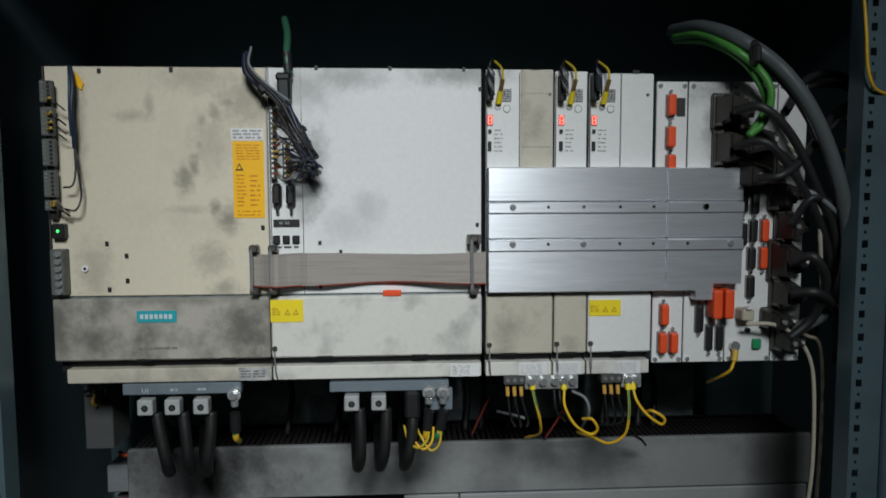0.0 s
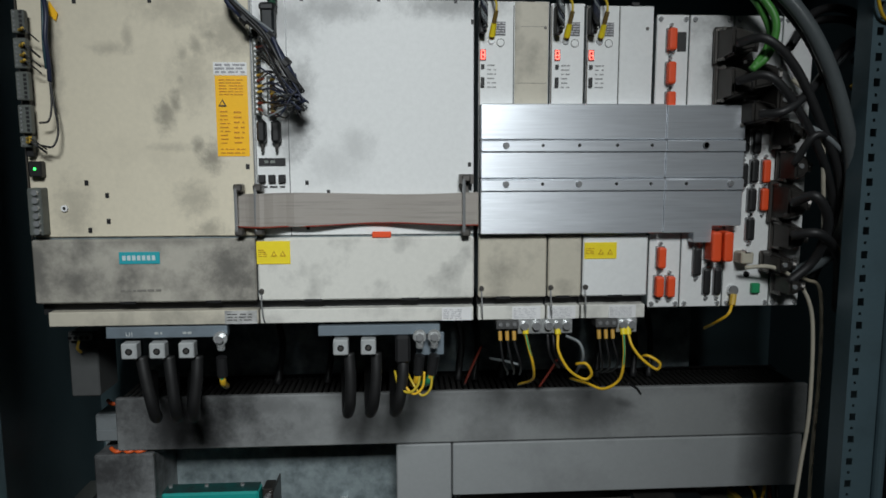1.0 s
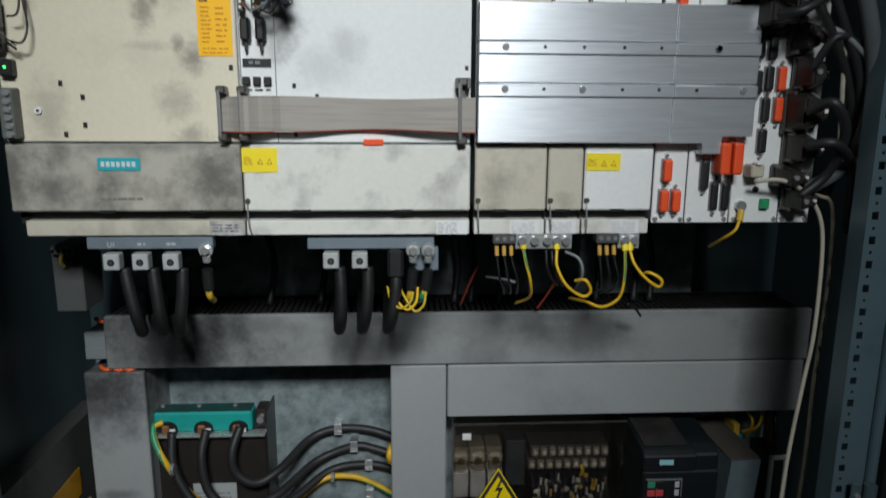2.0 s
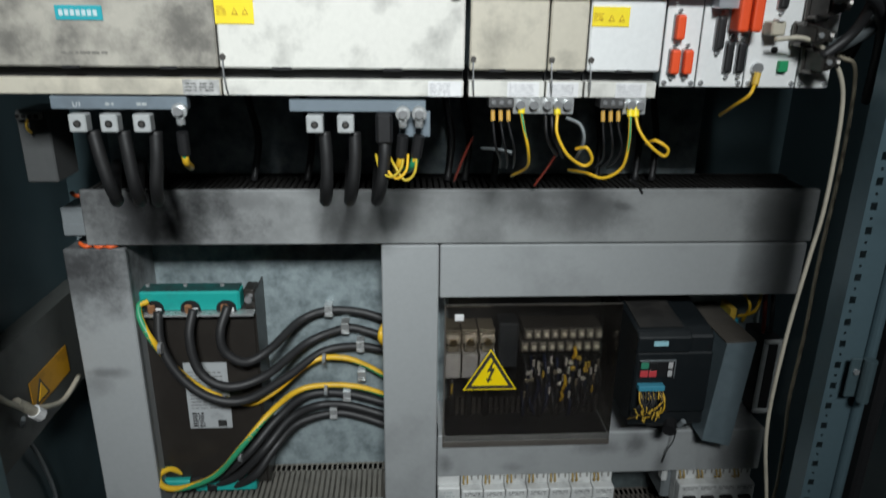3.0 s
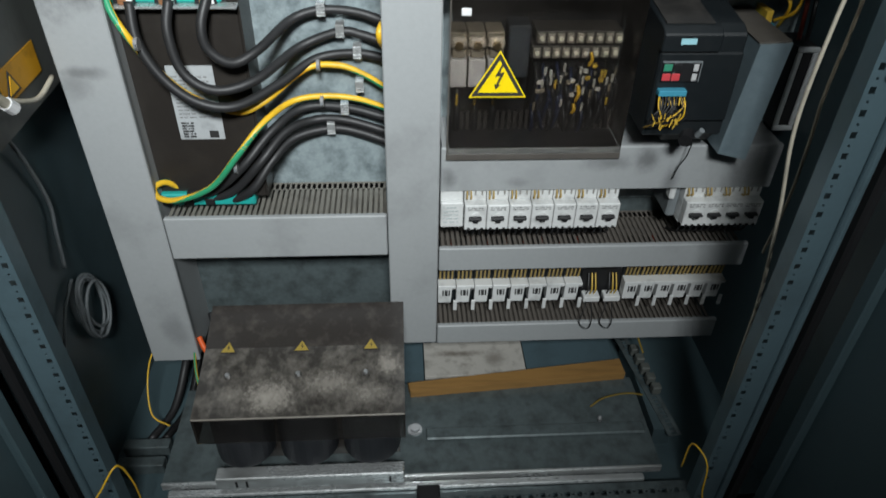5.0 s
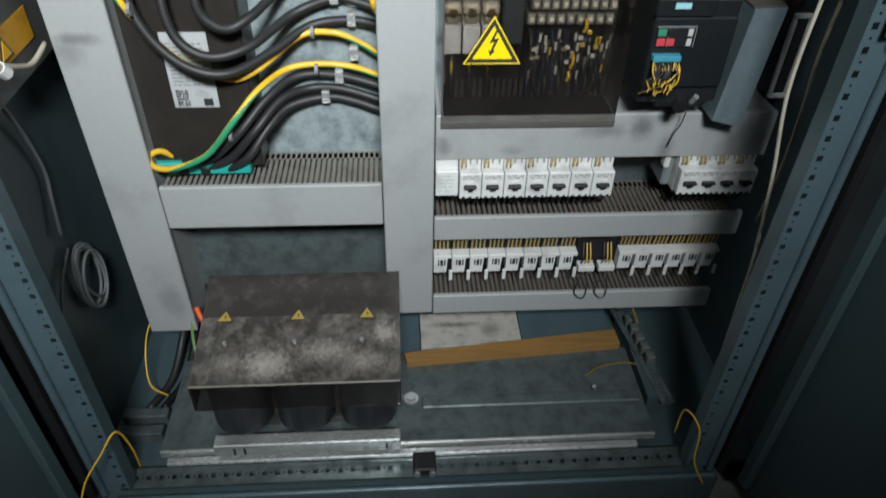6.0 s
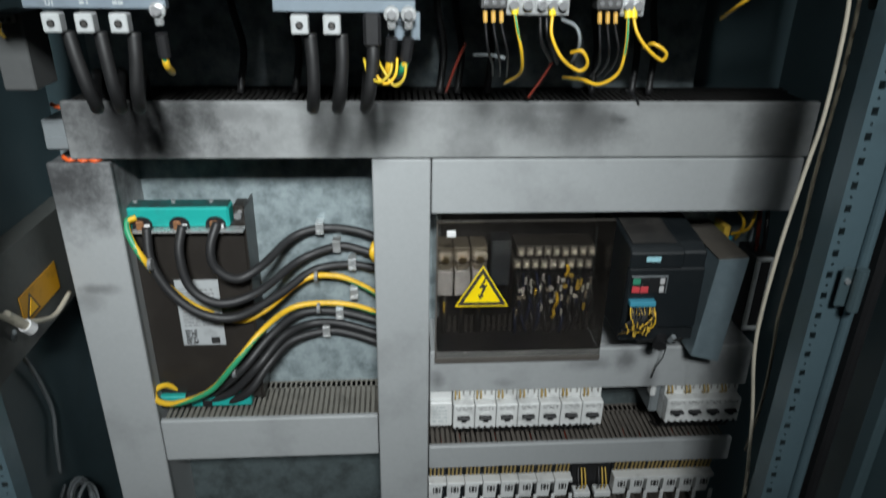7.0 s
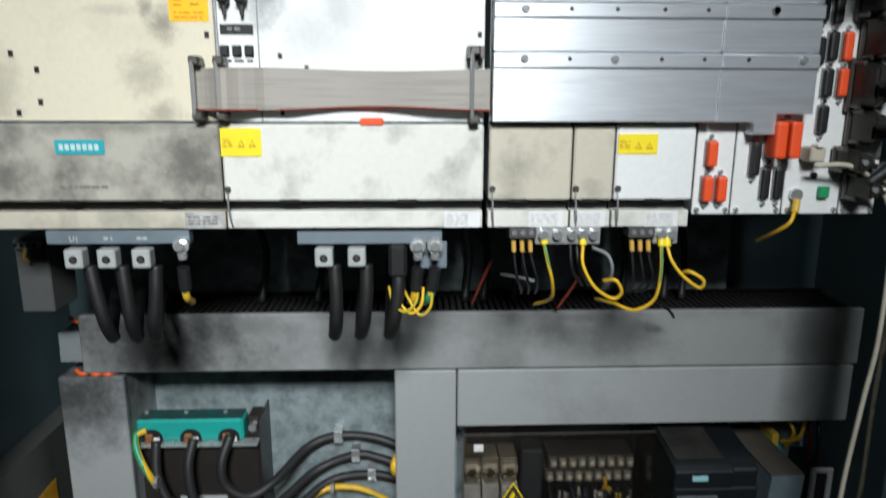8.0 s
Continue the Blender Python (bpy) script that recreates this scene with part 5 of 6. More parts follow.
for k, (x, z) in enumerate(((-0.6, 1.19), (-0.58, 1.103), (-0.6, 1.104), (-0.562, 1.103))):
    wire("orange_wire", "short orange wire showing beside the duct", [(x - 0.012, 0.23, z + 0.003), (x, 0.222, z), (x + 0.012, 0.228, z + 0.002)], 0.0035, ORANGEC, "orange wires")

# ---- mains filter details and its cables ----
fy = 0.2615
lab = part("label", prism([(-0.4805, 0.864), (-0.402, 0.864), (-0.402, 0.725), (-0.4805, 0.725)], fy - 0.001, fy), mat("greyed_label", (0.4, 0.42, 0.43), 0.4, dirt=0.4, scale=30), fl, "white type label with fine print")
GREYI = plain("grey_ink", (0.22, 0.22, 0.22))
bars(lab, -0.474, -0.445, fy - 0.0011, 0.765, 0.848, 12, GREYI, 3, fill=0.35)
bars(lab, -0.44, -0.412, fy - 0.0011, 0.765, 0.848, 10, GREYI, 4, fill=0.35)
bars(lab, -0.474, -0.452, fy - 0.0011, 0.728, 0.76, 6, INK, 5, fill=0.6)
part("print_block", box(-0.428, -0.412, fy - 0.0014, fy - 0.0009, 0.728, 0.742), INK, lab)
part("shelf", box(-0.548, -0.342, 0.24, 0.262, 0.9655, 0.9695, 0.0005), ZINC, fl, "bare metal shelf edge")
part("side_flange", box(-0.3445, -0.3415, 0.262, YP - 0.001, 0.6, 1.0, 0.0005), DARKBROWN, fl)
for z in (0.87, 0.76, 0.66):
    part("rivet", rod((-0.5475, 0.28, z), (-0.552, 0.28, z), 0.004, 8), SCREW, fl)
COPPER = mat("tarnished_copper", (0.5, 0.24, 0.12), 0.4, 0.6, dirt=0.4, scale=60)
for x in (-0.515, -0.452, -0.39):
    arch = [(x + 0.017 * math.cos(q), 0.978 + 0.014 * math.sin(q)) for q in (math.pi * k / 10 for k in range(11))] + [(x - 0.017, 0.9705), (x + 0.017, 0.9705)]
    part("cable_mouth", prism(arch, 0.2505, 0.256), BLACK, fl, "dark arched terminal opening")
    part("lug", box(x - 0.009, x + 0.004, 0.244, 0.2505, 0.97, 0.986, 0.002), COPPER, fl, "copper cable lug")
    part("clamp", box(x + 0.004, x + 0.014, 0.246, 0.2503, 0.971, 0.979, 0.001), PAPER, fl)
part("block_top", box(-0.538, -0.368, 0.256, 0.29, 1.0082, 1.0092), mat("sooty_teal", (0.01, 0.09, 0.085), 0.6, dirt=0.7, scale=25, cover=0.4), fl, "sooty top of the block")
for x in (-0.53, -0.465, -0.4):
    part("cap_screw", rod((x, 0.278, 1.008), (x, 0.278, 1.013), 0.004, 8), SCREW, fl)
g = part("earth_bolt", rod((-0.352, 0.27, 0.99), (-0.352, 0.255, 0.99), 0.007, 6), SCREW, fl)
part("earth_bracket", box(-0.363, -0.343, 0.27, 0.31, 0.966, 1.004, 0.002), DARKBROWN, fl)
part("lower_terminal_block", box(-0.548, -0.365, 0.25, 0.32, 0.588, 0.614, 0.003), TEAL, fl, "teal plastic lower terminal block")
for x in (-0.53, -0.49, -0.45):
    part("lower_mouth", box(x - 0.009, x + 0.009, 0.2475, 0.251, 0.59, 0.604, 0.001), BLACK, fl)
FC = [
    ([(-0.385, 0.245, 0.984), (-0.397, 0.225, 0.944), (-0.391, 0.22, 0.907), (-0.358, 0.225, 0.883), (-0.318, 0.25, 0.896), (-0.272, 0.315, 0.921), (-0.221, 0.33, 0.934), (-0.158, 0.33, 0.93), (-0.098, 0.32, 0.913)], RUBBER),
    ([(-0.445, 0.245, 0.979), (-0.451, 0.225, 0.934), (-0.437, 0.215, 0.871), (-0.391, 0.215, 0.84), (-0.328, 0.24, 0.847), (-0.261, 0.315, 0.874), (-0.19, 0.33, 0.896), (-0.15, 0.33, 0.89), (-0.099, 0.32, 0.876)], RUBBER),
    ([(-0.506, 0.245, 0.976), (-0.501, 0.225, 0.919), (-0.471, 0.215, 0.861), (-0.422, 0.212, 0.82), (-0.363, 0.222, 0.808), (-0.296, 0.275, 0.824), (-0.234, 0.325, 0.849), (-0.161, 0.33, 0.857), (-0.099, 0.32, 0.848)], RUBBER),
    ([(-0.488, 0.255, 0.611), (-0.435, 0.245, 0.626), (-0.373, 0.235, 0.683), (-0.321, 0.275, 0.732), (-0.268, 0.325, 0.753), (-0.191, 0.33, 0.752), (-0.101, 0.32, 0.731)], RUBBER),
    ([(-0.454, 0.26, 0.596), (-0.399, 0.25, 0.623), (-0.344, 0.25, 0.682), (-0.299, 0.295, 0.72), (-0.249, 0.33, 0.726), (-0.189, 0.33, 0.725), (-0.102, 0.32, 0.702)], RUBBER),
    ([(-0.424, 0.265, 0.584), (-0.366, 0.245, 0.626), (-0.327, 0.27, 0.673), (-0.287, 0.31, 0.699), (-0.219, 0.33, 0.708), (-0.168, 0.33, 0.7), (-0.102, 0.32, 0.68)], RUBBER),
]
for pts, m_ in FC:
    wire("filter_cable", "thick black filter cable curving across the mounting plate", pts, 0.0082, m_, "filter cables", sides=12)
striped_wire("earth_cable", "yellow-green earth cable from the filter top", [(-0.523, 0.25, 0.992), (-0.536, 0.24, 0.987), (-0.528, 0.225, 0.962), (-0.508, 0.215, 0.927), (-0.487, 0.238, 0.868), (-0.445, 0.252, 0.813), (-0.373, 0.25, 0.784), (-0.325, 0.262, 0.796), (-0.254, 0.31, 0.836), (-0.197, 0.315, 0.841), (-0.152, 0.315, 0.824), (-0.1, 0.315, 0.79)], 0.0056, [(0, 150), (0.06, 120), (0.1, 0), (0.2, 10), (0.28, 100), (0.5, 190), (0.8, 170), (0.88, 80), (1, 60)], "earth cables")
striped_wire("earth_cable", "yellow-green earth cable sweeping up from the filter foot", [(-0.508, 0.268, 0.62), (-0.528, 0.256, 0.638), (-0.543, 0.238, 0.636), (-0.53, 0.222, 0.624), (-0.491, 0.215, 0.626), (-0.428, 0.21, 0.656), (-0.374, 0.212, 0.718), (-0.328, 0.245, 0.764), (-0.283, 0.3, 0.778), (-0.227, 0.31, 0.784), (-0.164, 0.312, 0.777), (-0.101, 0.315, 0.752)], 0.0056, [(0, 180), (0.28, 150), (0.36, 60), (0.42, 10), (0.55, 15), (0.62, 90), (0.7, 110), (0.9, 95), (1, 60)], "earth cables")
wire("earth_cable", "yellow loop of earth cable at the duct edge", [(-0.098, 0.3, 0.931), (-0.115, 0.24, 0.939), (-0.117, 0.235, 0.917), (-0.099, 0.3, 0.868)], 0.006, YELLOWC, "earth cables")
for k, p in enumerate(((-0.219, 0.318, 0.938), (-0.189, 0.318, 0.901), (-0.161, 0.318, 0.862), (-0.16, 0.318, 0.798), (-0.19, 0.318, 0.753), (-0.218, 0.318, 0.713))):
    d = thing("cable_clip", (p[0], YP, p[2]), "bright metal cable clip screwed to the plate", "cable clip", "cable clips")
    bm = boxes([(p[0] - 0.0075, p[0] + 0.0075, 0.318, 0.3195, p[2] - 0.004, p[2] + 0.010), (p[0] - 0.0075, p[0] + 0.0075, 0.318, YP - 0.0005, p[2] + 0.010, p[2] + 0.0115),
                (p[0] - 0.0075, p[0] + 0.0075, 0.318, YP - 0.0005, p[2] - 0.0115, p[2] - 0.010), (p[0] - 0.0055, p[0] + 0.0055, 0.341, YP - 0.0005, p[2] - 0.026, p[2] - 0.0115), (p[0] - 0.0075, p[0] + 0.0075, 0.318, 0.3195, p[2] - 0.010, p[2] - 0.004)], 0.0005)
    part("strap", bm, ZINC, d)
    part("clip_screw", rod((p[0], 0.341, p[2] - 0.018), (p[0], 0.338, p[2] - 0.018), 0.003, 8), SCREW, d)
for p in ((-0.406, 0.235, 0.8), (-0.497, 0.21, 0.921), (-0.383, 0.225, 0.686), (-0.229, 0.3, 0.847), (-0.228, 0.3, 0.778)):
    d = thing("cable_tie", p, "thin cable tie round the cables", "cable tie", "cable ties")
    part("strap", rod((p[0] - 0.003, p[1], p[2]), (p[0] + 0.003, p[1], p[2]), 0.0105, 12), mat("grey_tie", (0.25, 0.25, 0.25), 0.5), d)
    part("head", box(p[0] - 0.002, p[0] + 0.002, p[1] - 0.013, p[1] - 0.009, p[2] - 0.002, p[2] + 0.004), GREYC, d)

# ---- smoked cover: what stands behind it ----
frame_m = mat("smoked_edge", (0.05, 0.045, 0.04), 0.25)
part("side_wall", box(-0.006, -0.003, 0.2155, YP - 0.001, 0.727, 0.992), GLASS, cv).visible_shadow = False
part("side_wall", box(0.308, 0.311, 0.2155, YP - 0.001, 0.727, 0.992), GLASS, cv).visible_shadow = False
part("top_edge", box(-0.006, 0.311, 0.2125, 0.2155, 0.9925, 0.9955, 0.001), frame_m, cv, "bright acrylic top edge")
DUSTEDGE = mat("dusty_acrylic_edge", (0.1, 0.09, 0.08), 0.4, dirt=0.5, dirt_colour=(0.05, 0.045, 0.04), scale=30)
part("bottom_fold", box(-0.006, 0.311, 0.2105, 0.2118, ZPANE, ZPANE + 0.012, 0.0004), DUSTEDGE, cv, "dusty folded lower edge")
part("side_fold", box(-0.006, -0.0035, 0.2105, 0.2118, ZPANE + 0.0125, 0.992, 0.0004), DUSTEDGE, cv)
part("latch", box(0.012, 0.028, 0.208, 0.212, 0.966, 0.978, 0.001), PAPER, cv, "small white latch plate")
part("warning_sign", triangle(0.0785, 0.826, 0.098, 0.0825, 0.2118), plain("sign_yellow", (0.95, 0.7, 0.0)), cv, "yellow lightning warning triangle")
part("warning_border", triangle(0.0785, 0.8285, 0.0905, 0.076, 0.2111), INK, cv)
part("warning_field", triangle(0.0785, 0.8355, 0.068, 0.057, 0.2104), plain("sign_yellow", (0.95, 0.7, 0.0)), cv)
part("warning_bolt", prism([(0.083, 0.888), (0.072, 0.864), (0.080, 0.866), (0.0745, 0.85), (0.071, 0.852), (0.074, 0.842), (0.082, 0.850), (0.0785, 0.851), (0.0875, 0.872), (0.0795, 0.871), (0.0865, 0.888)], 0.2085, 0.209), INK, cv)
FTAN, FCER, FWHITE = mat("fuse_tan", (0.26, 0.22, 0.16), 0.5, dirt=0.4, scale=40), mat("fuse_ceramic", (0.5, 0.44, 0.35), 0.4, dirt=0.3, scale=50), mat("fuse_label_white", (0.62, 0.6, 0.57), 0.5, dirt=0.4, scale=40)
ZF0, ZF1, ZF2 = 0.822, 0.872, 0.908
for k, x in enumerate((0.015, 0.047, 0.08)):
    d = thing("fuse_holder", (x, YP, 0.84), "tan fuse holder behind the smoked cover", "fuse holder", "fuse holders")
    part("base", box(x - 0.0155, x + 0.0155, 0.285, YP - 0.001, ZF0, ZF2 + 0.004, 0.002), FTAN, d)
    part("body", box(x - 0.0145, x + 0.0145, 0.266, 0.285, ZF1 + 0.016, ZF2, 0.005), FCER, d, "ceramic fuse body")
    part("contact", rod((x, 0.266, ZF2 - 0.012), (x, 0.261, ZF2 - 0.012), 0.007, 12), mat("fuse_brass", (0.6, 0.45, 0.22), 0.3, 0.9), d, "brass contact screw")
    part("clip", box(x - 0.011, x + 0.011, 0.268, 0.285, ZF1 + 0.001, ZF1 + 0.014, 0.002), FTAN, d, "brown contact clip")
    part("label", box(x - 0.0145, x + 0.0145, 0.262, 0.285, ZF0, ZF1, 0.001), FWHITE, d, "pale fuse cap")
    part("wire", tube([(x, 0.29, ZF0), (x + 0.001, 0.275, ZF0 - 0.03), (x, 0.27, 0.76), (x + 0.004, 0.3, 0.7)], 0.006, 8), BLACK, d, smooth=True)
    part("ferrule", rod((x - 0.001, 0.266, ZF0 - 0.035), (x - 0.001, 0.264, ZF0 - 0.015), 0.0025, 8), FERRULE, d)
TBRASS, TBEIGE = mat("brass", (0.9, 0.84, 0.68), 0.35, 0.2), mat("strip_beige", (0.3, 0.27, 0.22), 0.5, dirt=0.45, scale=50)
for (x0, z), x1 in (((0.149, 0.905), 0.3), ((0.143, 0.879), 0.297)):
    d = thing("terminal_strip", (x0, YP, z), "pale terminal strip behind the smoked cover", "terminal strip", "terminal strips")
    part("body", box(x0, x1, 0.28, YP - 0.001, z - 0.0105, z + 0.0105, 0.001), mat("strip_dark", (0.07, 0.063, 0.055), 0.5, dirt=0.3), d)
    for k in range(9):
        xk = x0 + (k + 0.5) * (x1 - x0) / 9
        part("clamp", box(xk - 0.0065, xk + 0.0065, 0.272, 0.28, z - 0.0085, z + 0.0085, 0.0015), TBEIGE, d)
        part("clamp_screw", rod((xk, 0.272, z + 0.001), (xk, 0.269, z + 0.001), 0.0042, 8), TBRASS, d)
d = thing("relay", (0.121, YP, 0.86), "grey-blue relay behind the smoked cover", "relay")
part("body", box(0.103, 0.142, 0.29, YP - 0.001, 0.826, 0.921, 0.003), mat("grey_blue_plastic", (0.05, 0.056, 0.062), 0.4), d)
TBRIGHT = mat("tinned_lug", (0.8, 0.76, 0.68), 0.35, 0.3, dirt=0.3, scale=60)
rng = random.Random(21)
for row, (zr, count) in enumerate(((0.851, 12), (0.832, 13), (0.812, 12), (0.788, 10))):
    for k in range(count):
        x = 0.15 + (k + 0.5) * 0.145 / count + rng.uniform(-0.004, 0.004)
        z = zr + rng.uniform(-0.008, 0.008)
        d = wire("control_wire", "dark wire with a bright lug behind the smoked cover", [(x, 0.292, z), (x + rng.uniform(-0.004, 0.004), 0.268, z - 0.02), (x + rng.uniform(-0.012, 0.012), 0.28, z - 0.06), (x + rng.uniform(-0.012, 0.012), 0.305, 0.735)], 0.0034, rng.choice([BLACK, RUBBER, NAVY]), "covered wires", per=4, sides=7)
        if row < 3 and rng.random() < 0.75 or row == 3 and k % 3 == 0:
            m_ = rng.choice([TBRIGHT, TBRIGHT, TBRIGHT, FTAN, FERRULE])
            if rng.random() < 0.4:
                part("lug", box(x - 0.0045, x + 0.0045, 0.263, 0.27, z - 0.003, z + 0.004, 0.001), m_, d, "bright lug")
            else:
                part("lug", rod((x, 0.266, z - 0.008), (x, 0.264, z + 0.006), 0.0026, 8), m_, d, "bright lug")
for x, z0, z1 in ((0.243, 0.862, 0.886), (0.228, 0.795, 0.826), (0.224, 0.772, 0.79)):
    d = wire("earth_wire", "yellow wire standing out behind the smoked cover", [(x, 0.26, z1), (x + 0.002, 0.256, (z0 + z1) / 2), (x - 0.001, 0.26, z0)], 0.0034, YELLOWC, "covered wires")
for x in (0.196, 0.262):
    d = thing("terminal_strip", (x, YP, 0.84), "short pale strip of terminals behind the smoked cover", "terminal strip", "terminal strips")
    part("body", box(x - 0.03, x + 0.022, 0.3, YP - 0.001, 0.816, 0.846, 0.001), BLACK, d)
    for k in range(5):
        part("clamp", box(x - 0.027 + k * 0.0098, x - 0.0205 + k * 0.0098, 0.296, 0.3, 0.824 + 0.004 * (k % 2), 0.833 + 0.004 * (k % 2), 0.0008), TBEIGE, d)
d = thing("contactor", (0.21, YP, 0.83), "dark contactor behind the smoked cover", "contactor")
part("body", box(0.15, 0.285, 0.3, YP - 0.001, 0.73, 0.86, 0.003), BLACK, d)
part("backing", box(0.01, 0.315, 0.335, YP - 0.001, 0.735, 0.985), BLACK, d)
# Black sheet added to hide the lit duct top and darken the inside.
part("darkening_sheet", box(0.0, 0.306, 0.2165, YP - 0.002, 0.7262, 0.7275), BLACK, cv, "black sheet added to darken the cover's inside")
d = thing("slotted_duct", (0.16, YP, 0.73), "brown slotted wiring channel behind the smoked cover", "cable duct")
bm = box(0.01, 0.315, 0.3, YP - 0.001, 0.728, 0.732)
x = 0.012
while x < 0.312:
    box(x, x + 0.006, 0.285, 0.289, 0.728, 0.765, 0, bm)
    x += 0.011
part("comb", bm, mat("brown_grey_plastic", (0.045, 0.04, 0.036), 0.5), d)

# ---- frequency inverter ----
YI = 0.15
IX0, IX1 = 0.323, 0.461
IZ0, IZ1 = 0.777, 0.964


def x_profile(outline, x0, x1, bevel=0.0):
    """A solid with a (y, z) outline, drawn out along x."""
    bm = bmesh.new()
    rows = [[bm.verts.new((x, y, z)) for y, z in outline] for x in (x0, x1)]
    bm.faces.new(rows[0])
    bm.faces.new(rows[1][::-1])
    n = len(outline)
    for k in range(n):
        bm.faces.new((rows[0][k], rows[1][k], rows[1][(k + 1) % n], rows[0][(k + 1) % n]))
    bmesh.ops.recalc_face_normals(bm, faces=bm.faces)
    if bevel:
        bmesh.ops.bevel(bm, geom=bm.edges[:], offset=bevel, segments=1, affect="EDGES")
    return bm


SLATE = mat("slate_plastic", (0.006, 0.009, 0.011), 0.5, dirt=0.1, dirt_colour=(0.05, 0.048, 0.046), scale=20)
DUSTYTOP = mat("dusty_dark_plastic", (0.02, 0.019, 0.018), 0.6, dirt=0.6, dirt_colour=(0.045, 0.04, 0.035), scale=25, cover=0.4)
IZM = 0.929
part("body", x_profile([(YP - 0.001, IZ0), (YI + 0.012, IZ0), (YI + 0.012, IZ1 - 0.01), (YI + 0.03, IZ1), (YP - 0.001, IZ1 + 0.02)], IX0 + 0.001, IX1, 0.003), CHARCOAL, iv)
part("hood", x_profile([(YP - 0.004, IZM), (YI, IZM), (YI, IZ1 - 0.006), (YI + 0.01, IZ1 + 0.002), (YP - 0.004, IZ1 + 0.022)], IX0 - 0.001, IX1 - 0.045, 0.002), SLATE, iv, "slate upper hood")
part("hood_dust", x_profile([(YI + 0.02, IZ1 + 0.004), (YP - 0.01, IZ1 + 0.0225), (YP - 0.01, IZ1 + 0.024), (YI + 0.02, IZ1 + 0.0055)], IX0 + 0.006, IX1 - 0.055), DUSTYTOP, iv, "dusty top")
part("front_panel", box(IX0 + 0.001, IX1 - 0.002, YI + 0.004, YI + 0.012, IZ0 + 0.03, IZM - 0.002, 0.003), SLATE, iv, "slate front panel")
bx, bz = (0.362, 0.947)
part("badge", box(bx - 0.0125, bx + 0.0125, YI - 0.0015, YI, bz - 0.0045, bz + 0.0045), plain("pale_blue_badge", (0.35, 0.65, 0.72)), iv, "pale blue maker's badge")
(ka, kt), (kb, kz) = (0.331, 0.912), (0.392, 0.88)
kp = part("keypad", box(ka, kb, YI + 0.001, YI + 0.004, kz, kt, 0.0005), BLACK, iv, "small keypad")
part("keypad_rim", boxes([(ka - 0.0015, kb + 0.0015, YI + 0.0005, YI + 0.004, kt, kt + 0.0015), (kb, kb + 0.0012, YI + 0.0005, YI + 0.004, kz, kt), (ka + 0.018, ka + 0.019, YI + 0.0005, YI + 0.004, kz, kt)]), GREYC, kp)
KEYG, KEYR, KEYW = plain("key_green", (0.04, 0.25, 0.15)), plain("key_red", (0.6, 0.06, 0.07)), plain("key_white", (0.5, 0.5, 0.5))
kw, kh = (kb - ka) / 4, (kt - kz) / 2
for i in range(4):
    for j in range(2):
        if i == 2:
            continue
        wide = 0.0007 if i < 2 else 0.0035
        part("key", box(ka + i * kw + wide, ka + (i + 1) * kw - wide, YI - 0.0005, YI + 0.0012, kz + j * kh + 0.002, kz + (j + 1) * kh - 0.002, 0.0008), KEYR if j == 0 and i < 2 else KEYG if i == 0 else KEYW if i == 3 else BLACK, kp)
(pa, pt), (pb, pz) = (0.329, 0.869), (0.375, 0.859)
part("terminal_plug", box(pa, pb, YI - 0.01, YI + 0.004, pz, pt, 0.001), mat("cyan_plug", (0.06, 0.3, 0.42), 0.4), iv, "cyan terminal plug")
rng = random.Random(8)
for k in range(16):
    x = pa + (k % 8 + 0.5) * (pb - pa) / 8
    w = part("wire", tube([(x, YI - 0.006, pz), (x + rng.uniform(-0.004, 0.004), YI - 0.018, pz - 0.014), (x + rng.uniform(-0.02, 0.006), YI - 0.02, pz - 0.035), (pa + rng.uniform(-0.015, 0.02), YI, pz - 0.06)], 0.0013, 6, 5), BLACK if k % 7 else YELLOWC, iv, smooth=True)
    part("ferrule", rod((x, YI - 0.006, pz), (x + rng.uniform(-0.004, 0.004), YI - 0.016, pz - 0.012), 0.0012, 6), FERRULE, w)
    x2, z2 = x + rng.uniform(-0.012, 0.004), pz - rng.uniform(0.02, 0.045)
    part("ferrule", rod((x2, YI - 0.021, z2), (x2 + rng.uniform(-0.004, 0.004), YI - 0.022, z2 - 0.009), 0.0011, 6), FERRULE, w)
part("lower_body", x_profile([(YP - 0.002, IZ0 - 0.03), (YI + 0.05, IZ0 - 0.03), (YI + 0.025, IZ0), (YP - 0.002, IZ0)], IX0 + 0.05, IX1, 0.003), CHARCOAL, iv)
gx, gz = (0.407, 0.791)
part("gland", rod((gx + 0.004, YI + 0.03, gz - 0.008), (gx - 0.012, YI - 0.005, gz - 0.016), 0.012, 12), BLACK, iv, "black rubber gland")
part("gland_nut", rod((gx + 0.006, YI - 0.004, gz - 0.006), (gx + 0.009, YI - 0.012, gz + 0.008), 0.005, 8), GREYC, iv)
BRK = mat("galvanised_bracket", (0.19, 0.25, 0.28), 0.33, 0.3, dirt=0.45, dirt_colour=(0.2, 0.25, 0.28), scale=30, cover=0.45, grain=0.2, fine=60)
part("side_plate", prism([(0.489, 0.933), (0.542, 0.936), (0.525, 0.722), (0.471, 0.736)], 0.17, 0.173), BRK, iv, "galvanised side bracket")
part("side_flange", prism([(0.489, 0.933), (0.493, 0.933), (0.475, 0.734), (0.471, 0.736)], 0.1735, YP - 0.002), BRK, iv)
part("plate_top", prism([(0.488, 0.936), (0.541, 0.939), (0.542, 0.936), (0.489, 0.933)], 0.1735, YP - 0.003), mat("dusty_plate", (0.09, 0.08, 0.068), 0.6, dirt=0.4), iv, "dusty bracket top")
